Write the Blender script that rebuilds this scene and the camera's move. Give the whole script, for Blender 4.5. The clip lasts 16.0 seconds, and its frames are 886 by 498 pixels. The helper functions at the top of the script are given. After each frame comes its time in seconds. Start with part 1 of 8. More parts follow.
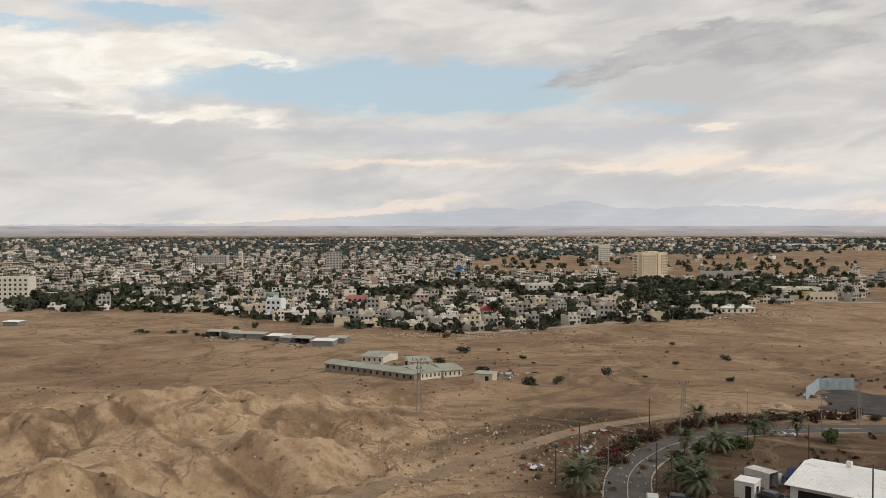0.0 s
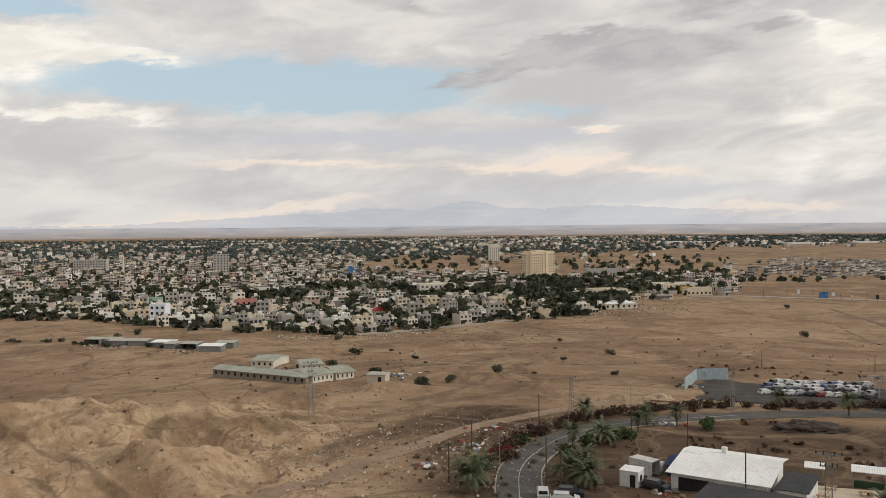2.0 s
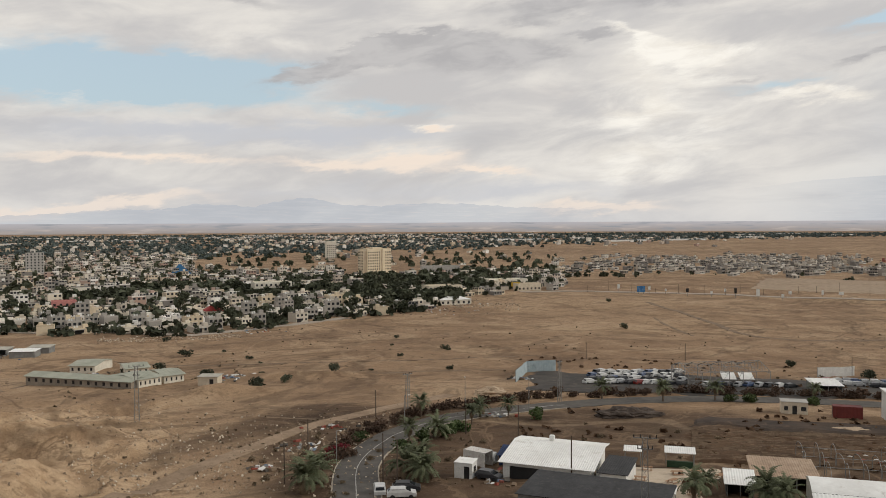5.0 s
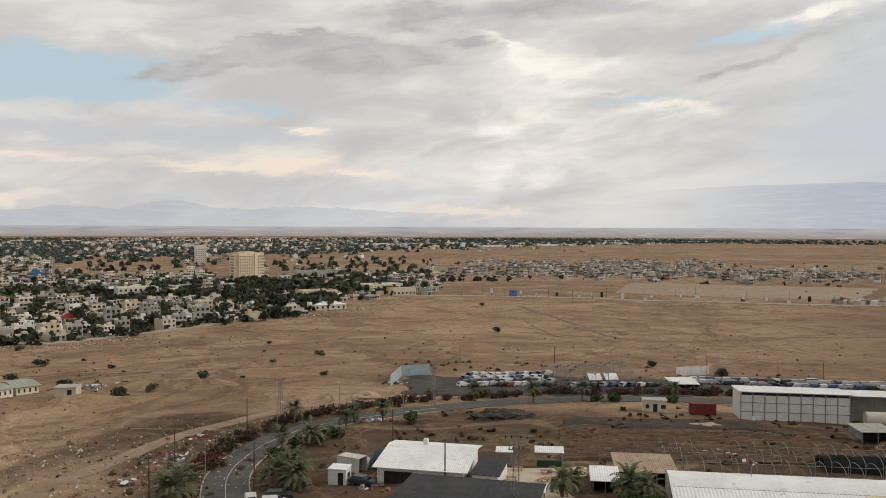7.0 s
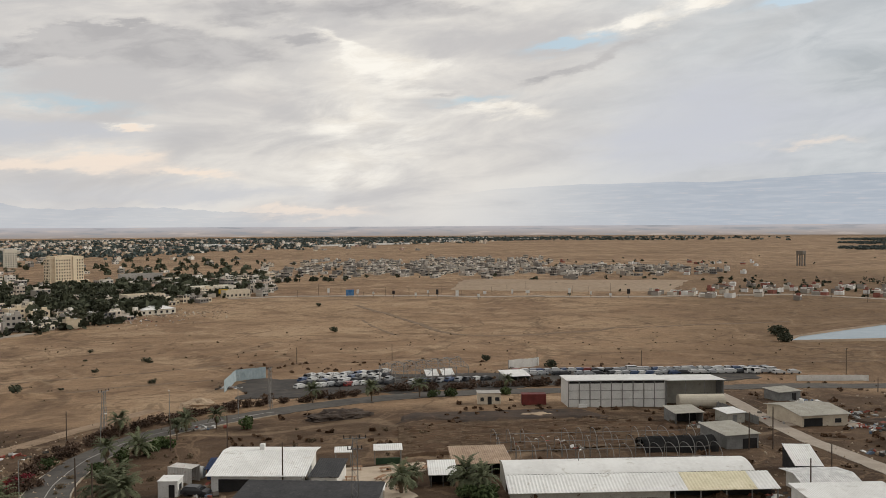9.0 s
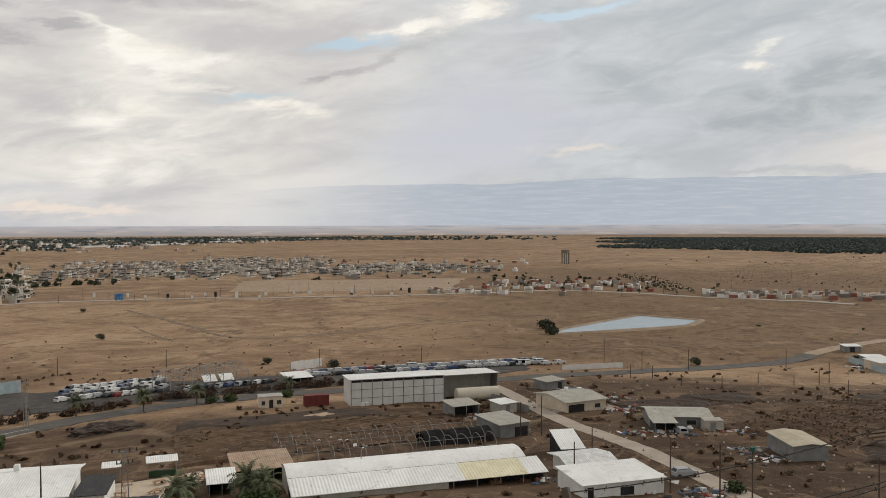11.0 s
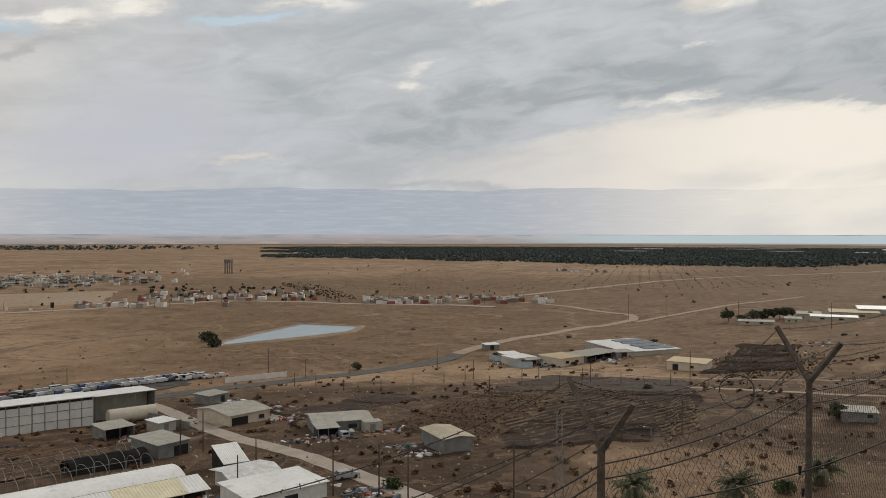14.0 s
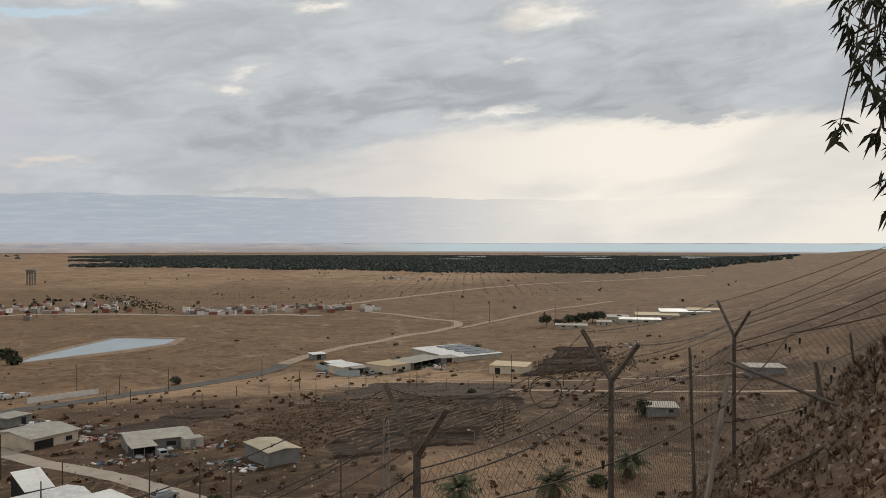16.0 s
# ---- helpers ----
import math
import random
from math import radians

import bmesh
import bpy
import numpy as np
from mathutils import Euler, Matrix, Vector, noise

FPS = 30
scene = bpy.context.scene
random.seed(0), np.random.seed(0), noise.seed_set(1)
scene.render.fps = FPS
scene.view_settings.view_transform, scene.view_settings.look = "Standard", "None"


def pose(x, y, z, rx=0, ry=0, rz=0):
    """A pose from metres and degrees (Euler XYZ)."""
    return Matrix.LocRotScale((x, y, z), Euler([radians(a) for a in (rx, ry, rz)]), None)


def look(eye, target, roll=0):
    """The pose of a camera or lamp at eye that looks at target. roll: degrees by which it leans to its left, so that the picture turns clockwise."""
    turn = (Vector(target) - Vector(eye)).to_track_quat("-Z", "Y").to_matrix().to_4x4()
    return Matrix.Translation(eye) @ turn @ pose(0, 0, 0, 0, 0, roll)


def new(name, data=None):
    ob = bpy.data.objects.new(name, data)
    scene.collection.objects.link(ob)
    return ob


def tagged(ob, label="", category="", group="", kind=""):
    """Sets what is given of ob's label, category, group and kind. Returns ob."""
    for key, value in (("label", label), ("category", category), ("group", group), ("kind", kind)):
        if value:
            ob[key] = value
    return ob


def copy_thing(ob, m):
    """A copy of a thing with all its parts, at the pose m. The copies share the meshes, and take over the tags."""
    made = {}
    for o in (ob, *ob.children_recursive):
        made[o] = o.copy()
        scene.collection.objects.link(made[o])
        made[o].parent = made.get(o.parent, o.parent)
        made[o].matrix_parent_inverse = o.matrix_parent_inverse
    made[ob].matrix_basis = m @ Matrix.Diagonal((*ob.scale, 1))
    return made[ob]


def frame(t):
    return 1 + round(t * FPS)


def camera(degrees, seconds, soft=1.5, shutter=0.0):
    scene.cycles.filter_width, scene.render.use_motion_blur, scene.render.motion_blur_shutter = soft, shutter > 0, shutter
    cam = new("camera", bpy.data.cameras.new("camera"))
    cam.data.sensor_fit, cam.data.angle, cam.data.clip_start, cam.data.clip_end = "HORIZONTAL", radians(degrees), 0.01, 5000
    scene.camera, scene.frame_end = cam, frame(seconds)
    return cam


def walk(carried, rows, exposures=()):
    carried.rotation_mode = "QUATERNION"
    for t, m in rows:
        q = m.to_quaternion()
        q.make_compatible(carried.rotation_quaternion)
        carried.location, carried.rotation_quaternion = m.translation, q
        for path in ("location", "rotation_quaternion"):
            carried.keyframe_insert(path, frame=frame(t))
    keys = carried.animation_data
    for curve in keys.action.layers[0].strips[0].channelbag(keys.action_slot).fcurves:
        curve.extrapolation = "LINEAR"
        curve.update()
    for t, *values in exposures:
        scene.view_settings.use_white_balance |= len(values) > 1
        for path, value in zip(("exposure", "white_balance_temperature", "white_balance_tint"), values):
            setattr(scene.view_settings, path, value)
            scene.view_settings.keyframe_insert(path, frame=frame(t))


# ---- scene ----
cam = camera(56.19, 16.0, soft=0.7)
EYE, ARM = 55.0, 0.35
# seconds, yaw, pitch, roll: the camera is held at arm's length and turned on the spot
ROWS = [
    (0.0, -0.00, -1.49, 0.01),
    (0.5, -2.07, -1.48, -0.09),
    (1.0, -4.22, -1.52, -0.28),
    (1.5, -6.17, -1.44, 0.07),
    (2.0, -7.50, -1.48, 0.47),
    (2.5, -8.93, -1.54, 0.51),
    (3.0, -10.93, -1.68, 0.40),
    (3.5, -13.39, -1.78, 0.14),
    (4.0, -15.49, -1.87, -0.02),
    (6.5, -24.40, -1.37, 0.23),
    (7.0, -27.29, -1.41, -0.24),
    (7.5, -30.39, -1.49, -0.19),
    (8.0, -33.19, -1.56, 0.04),
    (8.5, -35.81, -1.50, 0.17),
    (11.0, -53.51, -1.53, 0.19),
    (11.5, -58.38, -1.37, -0.17),
    (12.0, -62.36, -1.24, -0.44),
    (12.5, -65.92, -1.18, -0.25),
    (13.0, -69.01, -0.95, -0.30),
    (13.5, -72.45, -0.81, -0.41),
    (14.0, -76.39, -0.90, -0.08),
    (14.5, -79.74, -0.93, 0.07),
    (15.0, -82.99, -0.70, -0.00),
    (15.5, -85.98, -0.44, -0.02),
    (16.0, -88.29, -0.31, -0.07),
]
walk(cam, [(t, pose(-ARM * math.sin(radians(yaw)), ARM * math.cos(radians(yaw)), EYE, 90 + pitch, roll, yaw)) for t, yaw, pitch, roll in ROWS],
     exposures=[(0.0, 0.08), (8.5, 0.06), (11.0, 0.08), (11.7, -0.04), (12.5, -0.13), (13.5, -0.08), (14.5, -0.11), (16.0, -0.03)])


# ---- node helpers ----
class Nodes:
    def __init__(self, tree):
        self.t = tree
        tree.nodes.clear()

    def add(self, kind, **sets):
        n = self.t.nodes.new(kind)
        for k, v in sets.items():
            n.inputs[k.replace("_", " ")].default_value = v
        return n

    def put(self, value, socket):
        if isinstance(value, (int, float)):
            socket.default_value = value
        elif isinstance(value, tuple):
            socket.default_value = (*value, 1.0) if len(value) == 3 and len(socket.default_value) == 4 else value
        else:
            self.t.links.new(value, socket)

    def math(self, op, a, b=0.0, c=0.0, clamp=False):
        n = self.t.nodes.new("ShaderNodeMath")
        n.operation, n.use_clamp = op, clamp
        for k, v in enumerate((a, b, c)):
            self.put(v, n.inputs[k])
        return n.outputs[0]

    def vec(self, op, a, b=(0.0, 0.0, 0.0)):
        n = self.t.nodes.new("ShaderNodeVectorMath")
        n.operation = op
        self.put(a, n.inputs[0])
        self.put(b, n.inputs[1])
        return n.outputs[0]

    def noise(self, at, scale, detail=4.0, rough=0.55, distort=0.0):
        n = self.add("ShaderNodeTexNoise", Scale=scale, Detail=detail, Roughness=rough, Distortion=distort)
        self.t.links.new(at, n.inputs["Vector"])
        return n.outputs["Fac"]

    def mix(self, f, a, b, kind="MIX"):
        n = self.t.nodes.new("ShaderNodeMix")
        n.data_type, n.blend_type = "RGBA", kind
        self.put(f, n.inputs[0])
        self.put(a, n.inputs[6])
        self.put(b, n.inputs[7])
        return n.outputs[2]

    def ramp(self, f, lo, hi):
        n = self.t.nodes.new("ShaderNodeMapRange")
        n.interpolation_type = "SMOOTHSTEP"
        self.put(f, n.inputs[0])
        self.put(lo, n.inputs[1])
        self.put(hi, n.inputs[2])
        return n.outputs[0]


# ---- sky ----
SUN_AZ, SUN_EL = 112.0, 27.0
world = bpy.data.worlds.new("sky")
scene.world = world
world.use_nodes = True
N = Nodes(world.node_tree)
coord = N.add("ShaderNodeTexCoord").outputs["Generated"]
sep = N.t.nodes.new("ShaderNodeSeparateXYZ")
N.put(coord, sep.inputs[0])
X, Y, Z = sep.outputs
AZ = N.math("MULTIPLY", N.math("ARCTAN2", X, Y), 57.2958)
EL = N.math("MULTIPLY", N.math("ARCSINE", Z), 57.2958)
# clouds seen from below: the direction meets a flat layer high above
lift = N.math("ADD", N.math("MAXIMUM", Z, 0.0), 0.10)
comb = N.t.nodes.new("ShaderNodeCombineXYZ")
N.put(N.math("DIVIDE", X, lift), comb.inputs[0])
N.put(N.math("DIVIDE", Y, lift), comb.inputs[1])
layer = comb.outputs[0]
# long flat streaks that climb a little to the south
flat = N.t.nodes.new("ShaderNodeCombineXYZ")
N.put(N.math("MULTIPLY", AZ, 0.065), flat.inputs[0])
N.put(N.math("MULTIPLY", N.math("SUBTRACT", EL, N.math("MULTIPLY", AZ, 0.10)), 0.21), flat.inputs[1])
streak = flat.outputs[0]
big = N.noise(layer, 0.7, 5.0, 0.55, 0.4)
mid = N.noise(streak, 3.6, 9.0, 0.60, 0.6)
fine = N.noise(streak, 2.2, 10.0, 0.60, 0.5)
soft = N.noise(streak, 1.0, 5.0, 0.5, 0.4)
warp_a = N.math("MULTIPLY", N.math("SUBTRACT", N.noise(streak, 2.4, 8.0, 0.62), 0.5), 9.0)
warp_e = N.math("MULTIPLY", N.math("SUBTRACT", N.noise(N.vec("ADD", streak, (7.3, 2.1, 5.0)), 2.6, 8.0, 0.62), 0.5), 3.4)
AW, EW = N.math("ADD", AZ, warp_a), N.math("ADD", EL, warp_e)


def spot(items, crisp=0.9, rough=1.7):
    """A cloud mask: oval patches (azimuth, elevation, half widths, strength, slope) broken up by billows."""
    total = None
    for a, e, sa, se, k, *slope in items:
        du = N.math("SUBTRACT", AW, float(a))
        u = N.math("MULTIPLY", du, 1.0 / sa)
        dv = N.math("SUBTRACT", EW, float(e))
        if slope:
            dv = N.math("SUBTRACT", dv, N.math("MULTIPLY", du, float(slope[0])))
        v = N.math("MULTIPLY", dv, 1.0 / se)
        r = N.math("ADD", N.math("MULTIPLY", u, u), N.math("MULTIPLY", v, v))
        g = N.math("MULTIPLY", N.math("POWER", 2.718, N.math("MULTIPLY", r, -1.0)), float(k))
        total = g if total is None else N.math("ADD", total, g)
    total = N.math("MINIMUM", total, 1.0)
    billow = N.math("MULTIPLY", N.math("MULTIPLY", N.math("SUBTRACT", fine, 0.5), rough), total)
    body = N.ramp(N.math("ADD", total, billow), 0.08, crisp)
    return N.math("MULTIPLY", body, N.math("MULTIPLY", total, 1.4, clamp=True))


nishita = N.t.nodes.new("ShaderNodeTexSky")
nishita.sky_type, nishita.sun_disc = "NISHITA", False
nishita.sun_elevation, nishita.sun_rotation = radians(SUN_EL), radians(SUN_AZ)
nishita.dust_density = 2.5
clear = N.mix(0.62, N.mix(1.0, nishita.outputs[0], (0.12, 0.12, 0.12), "MULTIPLY"), (0.57, 0.69, 0.75))
# the general cover: warm and thin to the north, grey-blue and heavier to the east and south
warm = N.mix(N.ramp(N.math("ADD", N.math("MULTIPLY", soft, 0.55), N.math("MULTIPLY", fine, 0.45)), 0.38, 0.64), (0.545, 0.53, 0.525), (0.76, 0.725, 0.675))
cool = N.mix(N.ramp(N.math("ADD", N.math("MULTIPLY", soft, 0.5), N.math("MULTIPLY", mid, 0.5)), 0.36, 0.64), (0.455, 0.485, 0.51), (0.60, 0.62, 0.635))
cover = N.mix(N.ramp(N.math("ADD", AZ, N.math("MULTIPLY", N.math("SUBTRACT", soft, 0.5), 30.0)), 40.0, 66.0), warm, cool)
cover = N.mix(N.math("MULTIPLY", N.ramp(big, 0.54, 0.72), 0.20), cover, (0.42, 0.415, 0.42))
# low lavender air before the northern ridge and east of it
lavender = spot([(-2, 6.2, 13, 1.0, 0.75), (14, 6.0, 9, 1.1, 0.65), (-26, 5.0, 10, 2.6, 0.4), (10, 2.2, 16, 0.8, 0.5), (26, 2.6, 9, 1.0, 0.5), (54, 5.5, 9, 3.2, 0.8), (58, 9.5, 7, 2.2, 0.5), (69, 6.8, 8, 1.5, 0.55)], 1.0, 1.2)
cover = N.mix(lavender, cover, N.mix(N.ramp(AZ, 30.0, 55.0), (0.545, 0.555, 0.585), (0.56, 0.575, 0.625)))
blue = spot([(-9, 9.6, 14, 2.0, 1.0), (2, 9.5, 8, 1.6, 0.95), (-19.5, 13.5, 5, 0.9, 1.0), (-27, 12.4, 4, 0.5, 0.7), (15, 7.9, 5, 0.5, 0.55), (47, 12.1, 4, 0.55, 0.9, 0.08), (41, 8.8, 4, 0.45, 0.6), (62.3, 14.1, 4, 0.6, 0.9, 0.12)])
cover = N.mix(N.math("MULTIPLY", blue, 1.3, clamp=True), cover, clear)
white = spot([(-25, 10.0, 8, 2.5, 1.0), (-18.5, 11.4, 5.5, 1.0, 1.0), (-12, 11.1, 4, 0.4, 0.6), (-16, 7.25, 8, 0.45, 0.75), (6, 12.0, 10, 1.0, 0.45), (17.5, 6.6, 2, 0.4, 0.8), (35.3, 10.8, 3.4, 1.0, 1.0), (31, 12.6, 3, 0.7, 0.7, -0.5), (33, 7.0, 7, 3.4, 0.68), (31, 3.2, 6, 1.8, 0.40),
              (43, 8.0, 3.5, 0.5, 0.7), (51.5, 13.2, 4, 0.7, 0.8, 0.15), (44, 15.0, 5, 0.8, 0.5), (55.5, 14.6, 2.5, 0.7, 0.7), (73.9, 10.3, 1.5, 0.8, 0.65), (74.8, 11.8, 1.2, 0.6, 0.55), (67, 15.4, 5, 0.7, 0.7), (93.2, 9.4, 1.6, 0.35, 0.6), (93.4, 12.7, 0.9, 0.4, 0.55), (95, 15.4, 3, 1.1, 0.75), (111.5, 15.4, 3.5, 1.2, 0.85), (91, 9.0, 4, 0.4, 0.6, 0.12), (79.5, 15.6, 2.5, 0.5, 0.7)])
cover = N.mix(N.math("MULTIPLY", white, N.math("ADD", 0.75, N.math("MULTIPLY", N.ramp(fine, 0.36, 0.56), 0.45)), clamp=True), cover, N.mix(N.ramp(mid, 0.35, 0.62), (0.80, 0.755, 0.685), (0.93, 0.89, 0.815)))
dark = spot([(9.2, 9.9, 3, 0.55, 0.9, 0.22), (13.5, 11.2, 4, 0.75, 1.0, 0.24), (18, 12.2, 4, 0.7, 0.8, 0.2), (20, 11.2, 6, 1.4, 0.6), (25, 11.5, 6, 1.6, 0.55), (5, 14.8, 4, 0.7, 0.7, -0.15), (25.5, 14.3, 5, 0.8, 0.85), (34, 14.9, 4, 0.9, 0.85), (40, 14.4, 4, 0.8, 0.6), (28.5, 12.6, 1.6, 0.3, 0.7), (39, 9.6, 1.8, 0.4, 0.6), (47, 10.4, 4, 0.6, 0.75, 0.32), (52.5, 12.2, 3, 0.5, 0.5, 0.3), (-23.5, 7.5, 2.5, 0.45, 0.6), (-8, 6.3, 5, 0.6, 0.45), (6, 5.6, 6, 0.6, 0.4)])
cover = N.mix(N.math("MULTIPLY", dark, 0.9), cover, N.mix(N.ramp(mid, 0.36, 0.64), (0.415, 0.405, 0.41), (0.52, 0.505, 0.50)))
# heavy grey bank with a level underside
bank = spot([(66, 9.6, 5, 1.4, 0.55), (76, 8.0, 6, 1.4, 0.9, 0.12), (84, 9.6, 6, 1.2, 0.9, 0.06), (90, 10.6, 6, 1.2, 0.75), (99, 9.3, 5, 0.8, 0.95, -0.03), (104, 8.7, 4, 0.5, 0.9), (104, 11.0, 7, 1.6, 0.7), (97, 14.2, 5, 1.0, 0.5, -0.3), (76, 6.3, 5, 0.8, 0.5), (108, 13.2, 5, 1.0, 0.6)], 0.8)
cover = N.mix(N.math("MULTIPLY", bank, 0.85), cover, N.mix(N.ramp(mid, 0.38, 0.62), (0.385, 0.415, 0.435), (0.49, 0.515, 0.53)))
# the bright strip under that bank
under = N.math("MULTIPLY", N.ramp(AZ, 66.0, 90.0), N.ramp(N.math("ADD", EW, N.math("MULTIPLY", N.ramp(AZ, 93.0, 76.0), 2.9)), 8.9, 7.7))
cover = N.mix(N.math("MULTIPLY", under, N.math("ADD", 0.62, N.math("MULTIPLY", N.ramp(soft, 0.35, 0.60), 0.33))), cover, N.mix(N.ramp(AZ, 80.0, 100.0), (0.76, 0.71, 0.66), (0.97, 0.90, 0.79)))
cover = N.mix(spot([(102, 8.75, 4.5, 0.35, 0.9), (106.5, 8.4, 2.5, 0.5, 0.9), (79, 3.4, 5, 0.45, 0.6), (73, 3.7, 4, 0.35, 0.6)], 0.7), cover, (0.50, 0.515, 0.525))
peach = spot([(-6, 1.15, 10, 0.5, 1.0, 0.09), (-14, 0.35, 6, 0.25, 0.8), (-2, 4.4, 9, 0.4, 0.7), (12, 3.9, 8, 0.5, 0.75), (17.6, 4.6, 4, 0.5, 0.7), (18, 6.5, 1.6, 0.3, 0.9), (22, 3.6, 3, 0.35, 0.7), (29.5, 1.0, 6, 0.45, 0.9), (27, 8.6, 4, 0.6, 0.3), (62.5, 5.2, 4, 0.35, 0.6), (-17, 7.2, 7, 0.3, 0.4), (-24, -0.1, 8, 0.25, 0.7)], 0.8)
cover = N.mix(N.math("MULTIPLY", peach, 0.9), cover, (0.87, 0.745, 0.635))
# pale air low over the horizon
low = N.ramp(EL, 4.0, -0.4)
cover = N.mix(N.math("MULTIPLY", N.math("MULTIPLY", low, 0.30), N.ramp(AZ, 92.0, 70.0)), cover, (0.58, 0.585, 0.61))
bg = N.t.nodes.new("ShaderNodeBackground")
N.put(cover, bg.inputs[0])
bg.inputs[1].default_value = 1.0
N.put(bg.outputs[0], N.t.nodes.new("ShaderNodeOutputWorld").inputs[0])

lamp = bpy.data.lights.new("sun", "SUN")
lamp.energy, lamp.angle, lamp.color = 1.5, radians(12), (1.0, 0.92, 0.80)
sun = new("sun", lamp)
a, e = radians(SUN_AZ), radians(SUN_EL)
sun.matrix_world = look((900 * math.sin(a) * math.cos(e), 900 * math.cos(a) * math.cos(e), 55 + 900 * math.sin(e)), (0, 0, 55))


# ---- materials ----
def surface(name, c1, c2, scale=1.0, rough=0.85, metal=0.0, bump=0.25, vary=0.0, grain=8.0, world_space=False, spec=0.3, c3=None):
    """A worn surface: two tones at a large and a small scale, fine relief, and a lightness that differs from thing to thing."""
    m = bpy.data.materials.new(name)
    m.use_nodes = True
    n = Nodes(m.node_tree)
    at = n.add("ShaderNodeNewGeometry").outputs["Position"] if world_space else n.add("ShaderNodeTexCoord").outputs["Object"]
    coarse, small = n.noise(at, scale, 4.0, 0.6), n.noise(at, scale * grain, 5.0, 0.65)
    f = n.ramp(n.math("ADD", n.math("MULTIPLY", coarse, 0.6), n.math("MULTIPLY", small, 0.4)), 0.36, 0.64)
    col = n.mix(f, c1, c2)
    if c3:
        col = n.mix(n.ramp(n.noise(at, scale * 2.7, 5.0, 0.7, 0.6), 0.56, 0.70), col, c3)
    if vary:
        rnd = n.add("ShaderNodeObjectInfo").outputs["Random"]
        k = n.math("ADD", n.math("MULTIPLY", rnd, 2 * vary), 1.0 - vary)
        hsv = n.add("ShaderNodeHueSaturation")
        n.put(k, hsv.inputs["Value"])
        n.put(col, hsv.inputs["Color"])
        col = hsv.outputs[0]
    p = n.add("ShaderNodeBsdfPrincipled", Roughness=rough, Metallic=metal)
    p.inputs["Specular IOR Level"].default_value = spec
    n.put(col, p.inputs["Base Color"])
    if bump:
        b = n.add("ShaderNodeBump", Strength=bump, Distance=0.05)
        n.put(small, b.inputs["Height"])
        n.put(b.outputs[0], p.inputs["Normal"])
    n.put(p.outputs[0], n.t.nodes.new("ShaderNodeOutputMaterial").inputs[0])
    return m


